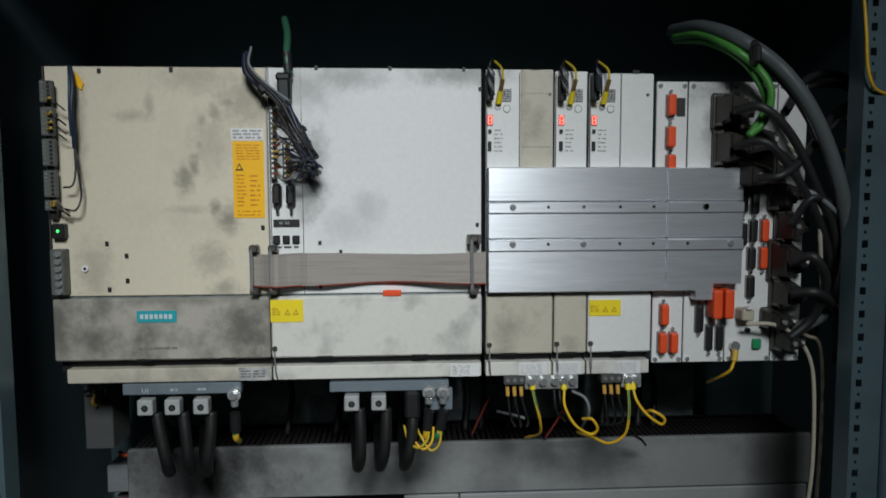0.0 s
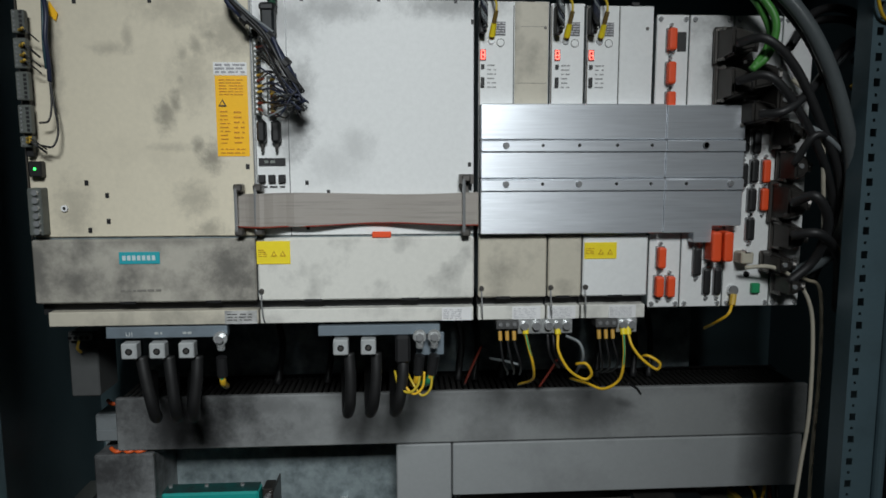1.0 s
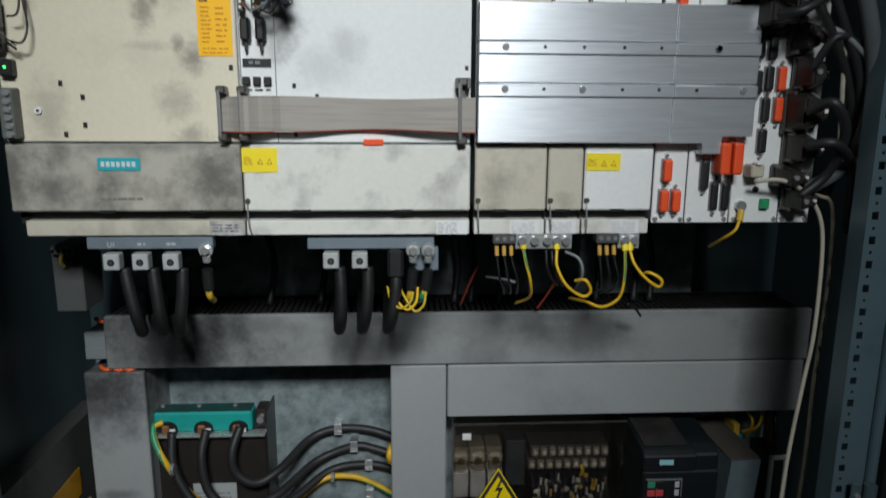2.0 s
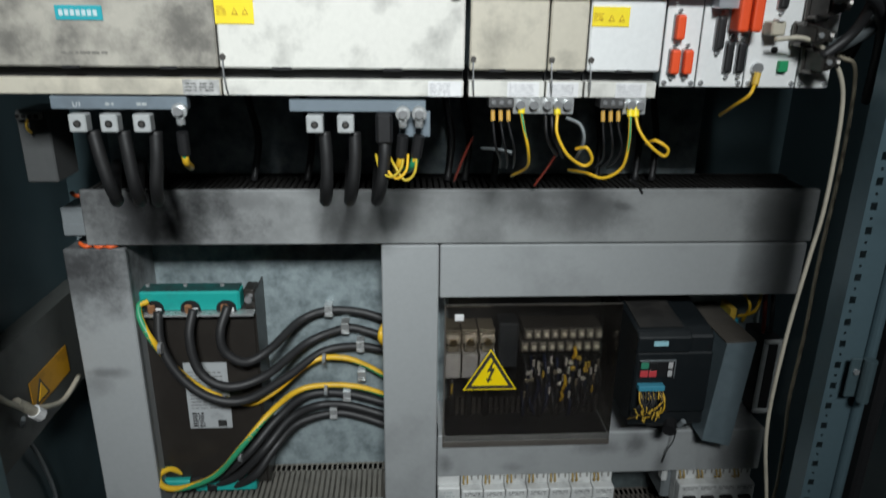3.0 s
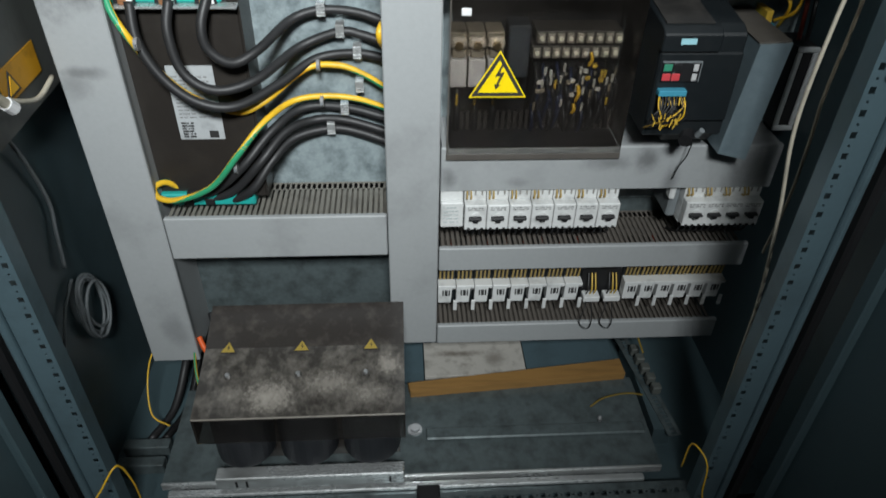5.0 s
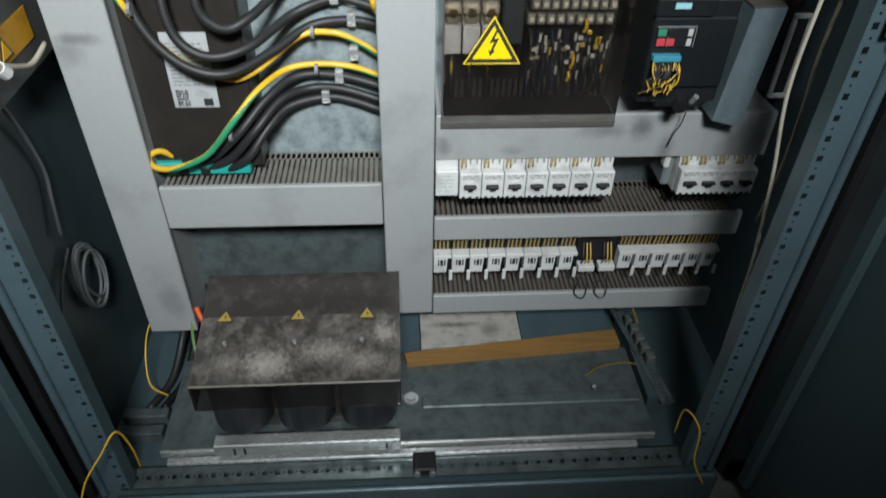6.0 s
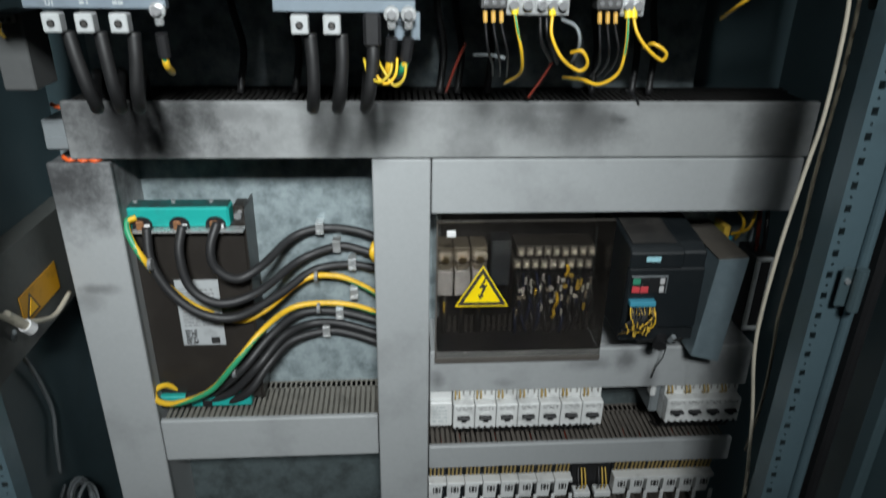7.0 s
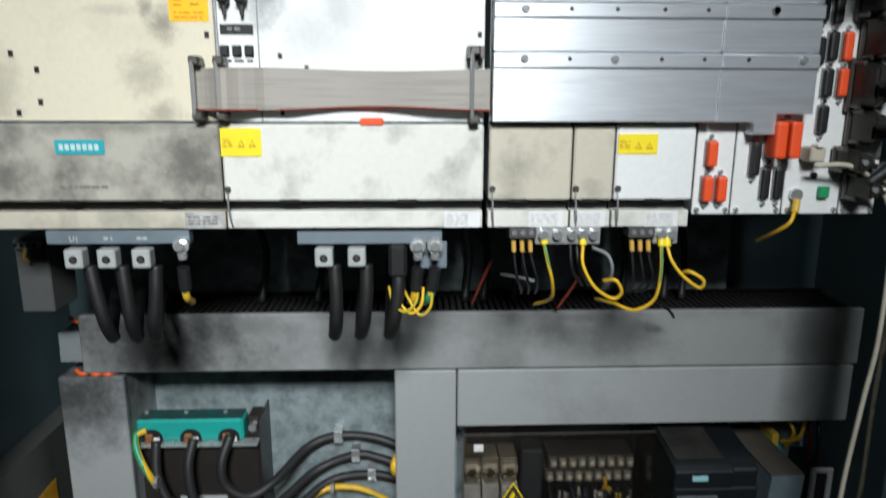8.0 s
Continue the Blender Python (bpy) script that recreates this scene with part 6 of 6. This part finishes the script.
for k, (x, z, m_) in enumerate(((0.545, 0.925, plain("green_terminal", (0.1, 0.5, 0.25))), (0.56, 0.918, BLUEC), (0.553, 0.94, FERRULE))):
    d = thing("earth_terminal", (x, 0.3, 0.9), "small coloured rail terminal beside the inverter", "terminal", "rail terminals")
    part("body", box(x - 0.006, x + 0.006, 0.285, 0.33, 0.901, z + 0.008, 0.001), m_, d)
wire("earth_wire", "yellow wire by the rail terminals", [(0.565, 0.29, 0.93), (0.58, 0.26, 0.955), (0.6, 0.28, 0.985)], 0.003, YELLOWC)
wire("earth_wire", "yellow wire by the rail terminals", [(0.575, 0.29, 0.92), (0.57, 0.262, 0.965), (0.56, 0.29, 0.99)], 0.003, YELLOWC)
for x in (0.615, 0.63):
    wire("control_wire", "dark wire dropping beside the inverter", [(x, 0.3, 1.0), (x - 0.01, 0.27, 0.95), (x, 0.28, 0.9)], 0.004, REDC if x < 0.62 else BLACK)
d = thing("module_frame", (0.62, 0.3, 0.73), "pale grey plastic frame beside the inverter plate", "frame")
part("outline", boxes([(0.612, 0.652, 0.262, 0.268, 0.882, 0.892), (0.612, 0.622, 0.262, 0.268, 0.74, 0.882), (0.642, 0.652, 0.262, 0.268, 0.74, 0.882), (0.612, 0.652, 0.262, 0.268, 0.73, 0.74)], 0.002), mat("pale_frame_plastic", (0.42, 0.44, 0.44), 0.5, dirt=0.4, scale=30), d)
part("block", box(0.614, 0.65, 0.27, YP - 0.002, 0.732, 0.89), BLACK, d)

wire("control_wire", "thin black wire dropping from the inverter to the breakers", [(0.43, 0.19, 0.745), (0.428, 0.195, 0.715), (0.424, 0.205, 0.69), (0.42, 0.21, 0.66)], 0.0012, BLACK, "loose wires")

# ---- motor breakers ----


DIMHOLE = mat("shaded_slot_plastic", (0.3, 0.29, 0.27), 0.5)
mat_tan = mat("dull_tan_sleeve", (0.4, 0.28, 0.09), 0.5)


def breaker(x, w, label, handle=True):
    d = thing("motor_breaker", (x + w / 2, YP, 0.55), label, "circuit breaker", "motor breakers")
    e = 0.0006
    part("body", box(x + e, x + w - e, 0.222, YP - 0.008, 0.55, 0.64, 0.0015), BREAKER, d)
    part("front", box(x + e, x + w - e, 0.2, 0.2225, 0.556, 0.612, 0.0018), BREAKER, d)
    if handle:
        cx = x + w * 0.52
        part("handle_plate", rod((cx, 0.2, 0.586), (cx, 0.1975, 0.586), 0.0095, 16), BREAKER, d)
        part("handle", boxes([(cx - 0.014, cx + 0.010, 0.188, 0.1985, 0.5845, 0.5895), (cx - 0.006, cx + 0.004, 0.19, 0.1985, 0.578, 0.5845)], 0.0012), BLACK, d, "black rotary handle")
    for k in range(3):
        xx = x + w * (0.2 + 0.3 * k)
        part("terminal_hole", box(xx - 0.0016, xx + 0.0016, 0.2205, 0.223, 0.622, 0.632), DIMHOLE, d)
        part("terminal_hole", box(xx - 0.0025, xx + 0.0025, 0.199, 0.201, 0.556, 0.561), BLACK, d)
        part("wire", tube([(xx, 0.228, 0.552), (xx, 0.224, 0.54), (xx, 0.235, 0.52), (xx, 0.28, 0.495)], 0.0022, 6, 4), BLACK, d)
    xx = x + w * 0.12
    part("upper_wire", tube([(xx, 0.23, 0.612), (xx, 0.212, 0.62), (xx, 0.222, 0.634)], 0.0017, 6, 4), mat_tan, d)
    xx = x + w * 0.3
    part("upper_wire", tube([(xx, 0.23, 0.612), (xx, 0.213, 0.62), (xx, 0.222, 0.634)], 0.0017, 6, 4), mat_tan, d)
    bars(d, x + w * 0.15, x + w * 0.85, 0.1996, 0.6, 0.609, 2, GREYI, 5, fill=0.35)
    return d


first = breaker(0.031, 0.0426, "off-white motor breaker with black rotary handle")
for k in range(1, 7):
    copy_thing(first, Matrix.Translation(first.location + Vector((0.0426 * k, 0, 0))))
for k in range(4):
    copy_thing(first, Matrix.Translation(first.location + Vector((0.4265 + 0.0365 * k, 0, 0))))
aux = thing("auxiliary_switch", (0.006, YP, 0.55), "off-white auxiliary block at the row's start", "auxiliary block")
part("body", box(-0.0135, 0.0295, 0.222, YP - 0.008, 0.55, 0.64, 0.0015), BREAKER, aux)
part("front", box(-0.0135, 0.0295, 0.21, 0.2225, 0.556, 0.612, 0.0018), BREAKER, aux)
bars(aux, -0.009, 0.02, 0.2096, 0.565, 0.606, 5, plain("pale_print2", (0.45, 0.5, 0.5)), 5, fill=0.3)
sb = thing("busbar_end", (0.45, YP, 0.55), "grey end cap beside the breakers", "end cap")
part("cap", box(0.437, 0.4565, 0.235, YP - 0.008, 0.555, 0.64, 0.004), GREYC, sb)
part("cap_tip", box(0.432, 0.444, 0.228, 0.25, 0.6, 0.645, 0.003), BREAKER, sb)
dr = thing("din_rail", (0.3, YP, 0.58), "galvanised mounting rail behind the breakers", "rail")
part("rail", box(-0.012, 0.62, YP - 0.0075, YP - 0.0005, 0.575, 0.61), PLATE, dr)
dr = thing("din_rail", (0.3, YP, 0.36), "galvanised mounting rail behind the contactors", "rail")
part("rail", box(-0.012, 0.61, YP - 0.0075, YP - 0.0005, 0.345, 0.38), PLATE, dr)

# ---- contactors ----


def contactor(x, w):
    d = thing("contactor", (x + w / 2, YP, 0.32), "small off-white contactor with a hanging tab", "contactor", "contactors")
    e = 0.0005
    part("body", box(x + e, x + w - e, 0.25, YP - 0.008, 0.325, 0.42, 0.0015), CHARCOAL, d)
    part("front", prism([(x + e, 0.346), (x + w * 0.72, 0.346), (x + w * 0.78, 0.384), (x + w - e, 0.384), (x + w - e, 0.392), (x + e, 0.392)], 0.226, 0.2505, 0.001), BREAKER, d, "off-white front")
    for k, (dx, ww) in enumerate(((0.28, 0.003), (0.45, 0.006), (0.62, 0.003))):
        part("print_mark", box(x + w * dx - ww / 2, x + w * dx + ww / 2, 0.2252, 0.2262, 0.366, 0.381), INK, d)
    part("tab", box(x + w * 0.86, x + w * 1.06, 0.224, 0.228, 0.325, 0.352, 0.0008), BREAKER, d, "white hanging tab")
    for k in range(4):
        xx = x + w * (0.14 + 0.22 * k)
        wv = part("wire", tube([(xx, 0.242, 0.418), (xx, 0.24, 0.43), (xx, 0.26, 0.445), (xx, 0.3, 0.46)], 0.0019, 6, 4), REDC if k == 3 else BLACK, d)
        part("ferrule", rod((xx, 0.246, 0.396), (xx, 0.24, 0.424), 0.0022, 6), mat_tan, wv)
    return d


first = contactor(-0.0145, 0.0385)
for k in range(1, 8):
    copy_thing(first, Matrix.Translation(first.location + Vector((0.0385 * k, 0, 0))))
for k in range(6):
    copy_thing(first, Matrix.Translation(first.location + Vector((0.0385 * 8 + 0.09 + 0.0365 * k, 0, 0))))
ts = thing("suppressor_pair", (0.33, 0.25, 0.34), "two small beige suppressors hanging on wires", "suppressor")
for x in (0.3, 0.345):
    p_ = part("block", box(x, x + 0.036, 0.226, 0.25, 0.338, 0.352, 0.0015), BREAKER, ts)
    part("lead", tube([(x + 0.012, 0.236, 0.34), (x + 0.004, 0.222, 0.32), (x - 0.004, 0.212, 0.29), (x + 0.014, 0.208, 0.276), (x + 0.022, 0.212, 0.295), (x + 0.02, 0.23, 0.335)], 0.0012, 6, 6), BLACK, p_, smooth=True)
    for k in range(3):
        part("top_lead", tube([(x + 0.008 + k * 0.008, 0.238, 0.352), (x + 0.008 + k * 0.008, 0.23, 0.372), (x + 0.01 + k * 0.007, 0.25, 0.4)], 0.0016, 6, 4), FERRULE if k else BLACK, p_)
part("backing", box(0.296, 0.385, 0.255, YP - 0.008, 0.33, 0.415, 0.002), BLACK, ts)

# ---- left side panel: control box, plugs, coiled cable ----
lb = thing("lamp_ballast_box", (-0.69, 0.2, 0.79), "beige-grey sheet box with an orange warning label", "box")
bm = bmesh.new()
prof = [(-0.09, 1.0), (0.335, 1.0), (0.335, 0.832), (-0.09, 0.822)]
va = [bm.verts.new((-0.665, y, z)) for y, z in prof]
vb = [bm.verts.new((XL + 0.001, y, z)) for y, z in prof]
bm.faces.new(va)
bm.faces.new(vb[::-1])
for i in range(4):
    bm.faces.new((va[i], vb[i], vb[(i + 1) % 4], va[(i + 1) % 4]))
bmesh.ops.recalc_face_normals(bm, faces=bm.faces)
part("shell", bm, mat("dirty_beige_box", (0.075, 0.08, 0.075), 0.5, dirt=0.6, scale=14), lb)


def side_quad(pts, dx=0.0012):
    bm = bmesh.new()
    a = [bm.verts.new(p) for p in pts]
    b = [bm.verts.new((p[0] - dx, p[1], p[2])) for p in pts]
    bm.faces.new(a)
    bm.faces.new(b[::-1])
    k = len(a)
    for i in range(k):
        bm.faces.new((a[i], b[i], b[(i + 1) % k], a[(i + 1) % k]))
    bmesh.ops.recalc_face_normals(bm, faces=bm.faces)
    return bm


lab = part("label", side_quad([(-0.6635, 0.099, 0.919), (-0.6635, 0.226, 0.922), (-0.6635, 0.226, 0.872), (-0.6635, 0.099, 0.868)]), mat("dirty_orange_label", (0.62, 0.3, 0.01), 0.5, dirt=0.5, scale=25), lb, "orange warning label")
part("pictogram", side_quad([(-0.662, 0.106, 0.875), (-0.662, 0.15, 0.876), (-0.662, 0.128, 0.913)]), INK, lab)
part("pictogram", side_quad([(-0.661, 0.113, 0.879), (-0.661, 0.143, 0.88), (-0.661, 0.128, 0.905)]), ORANGE, lab)
lp = thing("cable_plug", (-0.65, 0.055, 0.904), "white cable plug on the side box", "connector")
a_, b_ = Vector((-0.652, 0.038, 0.924)), Vector((-0.645, 0.065, 0.891))
part("body", rod(a_, b_, 0.008, 10), BEIGEC, lp)
part("collar", rod(b_, b_ + (b_ - a_) * 0.4, 0.0105, 10), PAPER, lp)
wire("plug_cable", "pale grey cable between the plugs on the box", [(-0.648, 0.072, 0.893), (-0.645, 0.113, 0.871), (-0.645, 0.158, 0.857), (-0.65, 0.226, 0.861)], 0.0042, BEIGEC)
wire("plug_cable", "pale grey cable leading off the box", [(-0.655, -0.01, 0.974), (-0.65, 0.012, 0.941), (-0.648, 0.044, 0.911)], 0.0042, BEIGEC)
coil = [(-0.65, 0.045, 0.892), (-0.675, 0.076, 0.846), (-0.685, 0.122, 0.768), (-0.69, 0.153, 0.668), (-0.69, 0.14, 0.609), (-0.688, 0.122, 0.546)]
cc = thing("coiled_cable", coil[2], "grey cable hanging in a coil on the side panel", "cable")
part("lead", tube(coil, 0.0034, 8), GREYC, cc, smooth=True)
c0 = Vector((-0.686, 0.159, 0.42))
for k, (ry, rz, dy, dz, tl) in enumerate(((0.045, 0.075, 0.0, 0.0, 0.1), (0.04, 0.07, 0.006, -0.006, 0.25), (0.043, 0.066, -0.004, 0.004, -0.1), (0.036, 0.072, 0.002, 0.008, 0.35), (0.046, 0.062, 0.004, -0.012, 0.0))):
    pts = []
    for j in range(13):
        a = 2 * math.pi * j / 12 + k
        u, v = ry * math.cos(a), rz * math.sin(a)
        pts.append((c0.x + 0.0025 * k - 0.004, c0.y + dy + u * math.cos(tl) - v * math.sin(tl), c0.z + dz + u * math.sin(tl) + v * math.cos(tl)))
    part("turn", tube(pts, 0.0032, 8, 5), GREYC, cc, smooth=True)
part("tail", tube([(-0.69, 0.13, 0.512), (-0.692, 0.076, 0.478), (-0.692, 0.031, 0.424)], 0.003, 8), GREYC, cc, smooth=True)

# ---- cabinet bottom ----
tp = thing("base_tray", (-0.07, 0.08, 0.09), "galvanised base tray with a folded front lip", "tray")
part("sheet", box(-0.575, 0.44, -0.035, 0.205, 0.112, 0.116), TRAYM, tp)
part("front_lip", box(-0.575, 0.44, -0.04, -0.035, 0.1, 0.119, 0.001), ZINC, tp, "bright folded lip")
part("rib", box(-0.045, 0.43, 0.045, 0.075, 0.116, 0.123, 0.003), TRAYM, tp, "pressed stiffening rib")
part("lower_rail", box(-0.56, 0.4, -0.06, -0.045, 0.098, 0.108, 0.002), ZINC, tp)
part("bolt", rod((-0.068, 0.075, 0.116), (-0.068, 0.075, 0.126), 0.011, 6), SCREW, tp)
part("washer", rod((-0.068, 0.075, 0.116), (-0.068, 0.075, 0.1185), 0.016, 14), SCREW, tp)
part("bolt", rod((0.339, 0.082, 0.116), (0.336, 0.08, 0.13), 0.005, 6), SCREW, tp)
pk = thing("wooden_plank", (0.18, 0.2, 0.118), "yellow-brown wooden plank lying behind the tray", "plank")
bm = bmesh.new()
q = [(-0.081, 0.191, 0.118), (0.422, 0.246, 0.118), (0.424, 0.2, 0.118), (-0.075, 0.164, 0.118)]
va = [bm.verts.new((p[0], p[1], 0.136)) for p in q]
vb = [bm.verts.new((p[0], p[1], 0.117)) for p in q]
bm.faces.new(va)
bm.faces.new(vb[::-1])
for i in range(4):
    bm.faces.new((va[i], vb[i], vb[(i + 1) % 4], va[(i + 1) % 4]))
bmesh.ops.recalc_face_normals(bm, faces=bm.faces)
part("board", bm, WOOD, pk)
sl = thing("base_board", (0.1, 0.28, 0.09), "pale stained board lying at the cabinet's back", "board")
part("board", box(-0.04, 0.2, 0.23, 0.34, 0.1, 0.112, 0.001), SLAB, sl)
sl2 = thing("cable_entry_plate", (0.3, 0.28, 0.09), "dark blue-grey cable entry plate", "plate")
part("sheet", box(0.203, 0.42, 0.22, 0.34, 0.1, 0.108), RAILP, sl2)
part("sheet_end", box(-0.53, -0.043, 0.22, 0.34, 0.1, 0.108), RAILP, sl2)
OCHREC = mat("dull_ochre_wire", (0.22, 0.15, 0.02), 0.5, dirt=0.4)
gr = thing("terminal_rail", (0.5, 0.2, 0.1), "slotted steel rail with terminals on the cabinet floor", "rail")
bm = holed_strip(0.34, 0.03, 0.003, 0.011, 0.012, 0.007, False)
bm.transform(Matrix.Translation((0.475, 0.03, 0.125)) @ Matrix.Rotation(radians(8), 4, "Z") @ Matrix.Rotation(radians(-90), 4, "X"))
part("rail", bm, TRAYM, gr)
for k in range(5):
    part("terminal", box(0.47 - 0.004 * k, 0.49 - 0.004 * k, 0.14 + k * 0.03, 0.16 + k * 0.03, 0.128, 0.15, 0.002), TERMG, gr)
part("foot", box(0.45, 0.49, 0.05, 0.32, 0.07, 0.122), STEEL, gr)
wire("earth_wire", "yellow wire running down to the floor rail", [(0.455, 0.3, 0.23), (0.462, 0.27, 0.19), (0.468, 0.23, 0.17)], 0.0024, OCHREC)
wire("earth_wire", "dull yellow wire lying on the tray", [(0.326, 0.121, 0.118), (0.361, 0.139, 0.125), (0.417, 0.15, 0.125), (0.456, 0.147, 0.12)], 0.002, OCHREC)
for k, (y, z) in enumerate(((0.02, 0.1), (0.065, 0.1))):
    d = thing("floor_rail", (-0.62, y, 0.08), "galvanised channel on the cabinet floor", "rail", "floor rails")
    part("channel", box(-0.685, -0.59, y, y + 0.024, 0.07, z, 0.002), TRAYM, d)
wire("earth_wire", "yellow-green earth wire beside the transformer", [(-0.545, 0.23, 0.24), (-0.545, 0.2, 0.19), (-0.53, 0.16, 0.16), (-0.5, 0.11, 0.17), (-0.47, 0.06, 0.2)], 0.003, YELLOWC, stripe=GREENC)
wire("earth_wire", "yellow wire loop by the side panel", [(-0.58, 0.28, 0.26), (-0.63, 0.24, 0.23), (-0.65, 0.2, 0.18), (-0.64, 0.14, 0.12), (-0.6, 0.12, 0.1)], 0.0018, YELLOWC)
wire("earth_wire", "yellow earth wire from upright to door", [(-0.594, -0.085, 0.138), (-0.586, -0.1, 0.223), (-0.589, -0.12, 0.297), (-0.613, -0.15, 0.271), (-0.641, -0.18, 0.232), (-0.665, -0.2, 0.157)], 0.0018, YELLOWC)
wire("earth_wire", "yellow earth wire by the other upright", [(0.454, -0.08, 0.175), (0.445, -0.1, 0.273), (0.461, -0.14, 0.265), (0.469, -0.15, 0.18), (0.499, -0.16, 0.116)], 0.0016, YELLOWC)
for x in (-0.56, -0.53, -0.5, -0.59, -0.56):
    wire("floor_cable", "dark cable dropping to the cabinet floor", [(x, 0.335, 0.235), (x + 0.01, 0.3, 0.2), (x - 0.005, 0.26, 0.13), (x - 0.02, 0.18, 0.082), (x - 0.05, 0.1, 0.08)], 0.009, RUBBER, "floor cables")
wire("orange_wire", "short orange wire end by the upright duct", [(-0.535, 0.24, 0.25), (-0.525, 0.225, 0.235), (-0.518, 0.22, 0.222)], 0.006, ORANGEC, "orange wires")
ct = thing("door_catch", (-0.045, YF - 0.01, 0.09), "black door catch block on the sill", "catch")
part("block", box(-0.068, -0.022, YF - 0.004, YF + 0.04, 0.097, 0.118, 0.003), BLACK, ct)
for x in (-0.06, -0.03):
    part("roller", rod((x, YF - 0.004, 0.107), (x, YF - 0.01, 0.107), 0.007, 12), SCREW, ct)

fp = thing("floor_plate", (-0.3, -0.3, 0.0), "dark steel chequer plate on the floor before the cabinet", "floor plate")
part("sheet", box(-0.75, 0.16, -0.6, -0.14, 0.0005, 0.03, 0.001), mat("dark_chequer_steel", (0.07, 0.075, 0.078), 0.35, 0.6, dirt=0.5, scale=20), fp)
bm = bmesh.new()
for i in range(30):
    for j in range(6):
        c = Vector((-0.73 + i * 0.03, -0.15 - j * 0.03, 0.03))
        q = radians(45 if (i + j) % 2 else -45)
        u, v = Vector((math.cos(q), math.sin(q), 0)) * 0.011, Vector((-math.sin(q), math.cos(q), 0)) * 0.0035
        base = [bm.verts.new(c + k) for k in (u, v, -u, -v)]
        tip = [bm.verts.new(c + 0.5 * k + Vector((0, 0, 0.002))) for k in (u, v, -u, -v)]
        bm.faces.new(tip)
        for k in range(4):
            bm.faces.new((base[k], base[(k + 1) % 4], tip[(k + 1) % 4], tip[k]))
part("raised_pattern", bm, SCREW, fp, "worn raised lozenges")

# ---- transformer ----
for k, x in enumerate((-0.405, -0.28, -0.155)):
    c = part("coil", rod((x, 0.012, 0.17), (x, 0.012, 0.312), 0.0575, 32, bevel=0.004), mat("coil_resin", (0.02, 0.022, 0.026), 0.4, dirt=0.4, dirt_colour=(0.08, 0.08, 0.085)), tf, "dark resin-cast coil", smooth=False)
part("core_clamp", box(-0.46, -0.092, -0.058, -0.03, 0.122, 0.156, 0.002), ZINC, tf, "zinc-plated core clamp")
part("core", box(-0.455, -0.1, 0.02, 0.085, 0.117, 0.2), BROWN, tf)
part("core_top", box(-0.455, -0.1, 0.02, 0.085, 0.306, 0.322), BROWN, tf)
for x in (-0.42, -0.4, -0.12):
    part("clamp_slot", box(x - 0.002, x + 0.002, -0.0592, -0.0575, 0.128, 0.146), BLACK, tf)
for x in (-0.422, -0.29, -0.162):
    n_ = Vector((0, -0.157, 1)).normalized()
    c = Vector((x, 0.04, 0.3387 + 0.0005))
    part("cover_screw", rod(c, c + n_ * 0.007, 0.0045, 6), SCREW, tf)
    part("cover_washer", rod(c, c + n_ * 0.0015, 0.0075, 12), DARKMETAL, tf)
for x in (-0.43, -0.288, -0.153):
    for s, h_, m_, off in ((0.032, 0.028, INK, 0.0006), (0.027, 0.0235, plain("dusty_yellow", (0.42, 0.3, 0.06)), 0.0012)):
        bm = triangle(x, 0, s, h_, 0)
        bm.transform(Matrix.Translation((0, 0.092, 0.3478)) @ Matrix.Rotation(radians(-81), 4, "X") @ Matrix.Translation((0, -off, -0 + (0.0 if s > 0.03 else 0.0022))))
        part("warning_sticker", bm, m_, tf, "small yellow warning sticker")
    bm = prism([(x + 0.001, 0.018), (x - 0.002, 0.011), (x + 0.0005, 0.0115), (x - 0.0005, 0.005), (x + 0.0035, 0.0125), (x + 0.0008, 0.0122)], -0.0024, -0.0018)
    bm.transform(Matrix.Translation((0, 0.092, 0.3478)) @ Matrix.Rotation(radians(-81), 4, "X"))
    part("warning_bolt", bm, INK, tf)
for x0 in (-0.475, -0.091):
    bm = bmesh.new()
    pr = [(-0.046, 0.258), (-0.046, 0.322), (0.105, 0.347), (0.2, 0.374), (0.2, 0.3), (0.05, 0.275)]
    a = [bm.verts.new((x0, y, z)) for y, z in pr]
    b = [bm.verts.new((x0 + 0.003, y, z)) for y, z in pr]
    bm.faces.new(a)
    bm.faces.new(b[::-1])
    for i in range(len(a)):
        bm.faces.new((a[i], b[i], b[(i + 1) % len(a)], a[(i + 1) % len(a)]))
    bmesh.ops.recalc_face_normals(bm, faces=bm.faces)
    part("cover_side", bm, BROWN, tf)
for x in (-0.46, -0.1):
    part("cover_post", rod((x, 0.19, 0.116), (x, 0.19, 0.368), 0.005, 8), ZINC, tf)
part("terminal_row", box(-0.44, -0.11, 0.13, 0.18, 0.32, 0.345), BLACK, tf)

# door hinge on the upright
x, _, z = (0.499, -0.12, 1.037)
hg = part("hinge", rod((x + 0.02, -0.135, z - 0.03), (x + 0.02, -0.135, z + 0.03), 0.008, 12), STEEL, cab)
part("leaf", box(x, x + 0.03, -0.128, -0.124, z - 0.028, z + 0.028, 0.001), STEEL, hg)
part("hinge_screw", rod((x + 0.008, -0.128, z + 0.01), (x + 0.008, -0.131, z + 0.01), 0.004, 8), SCREW, hg)
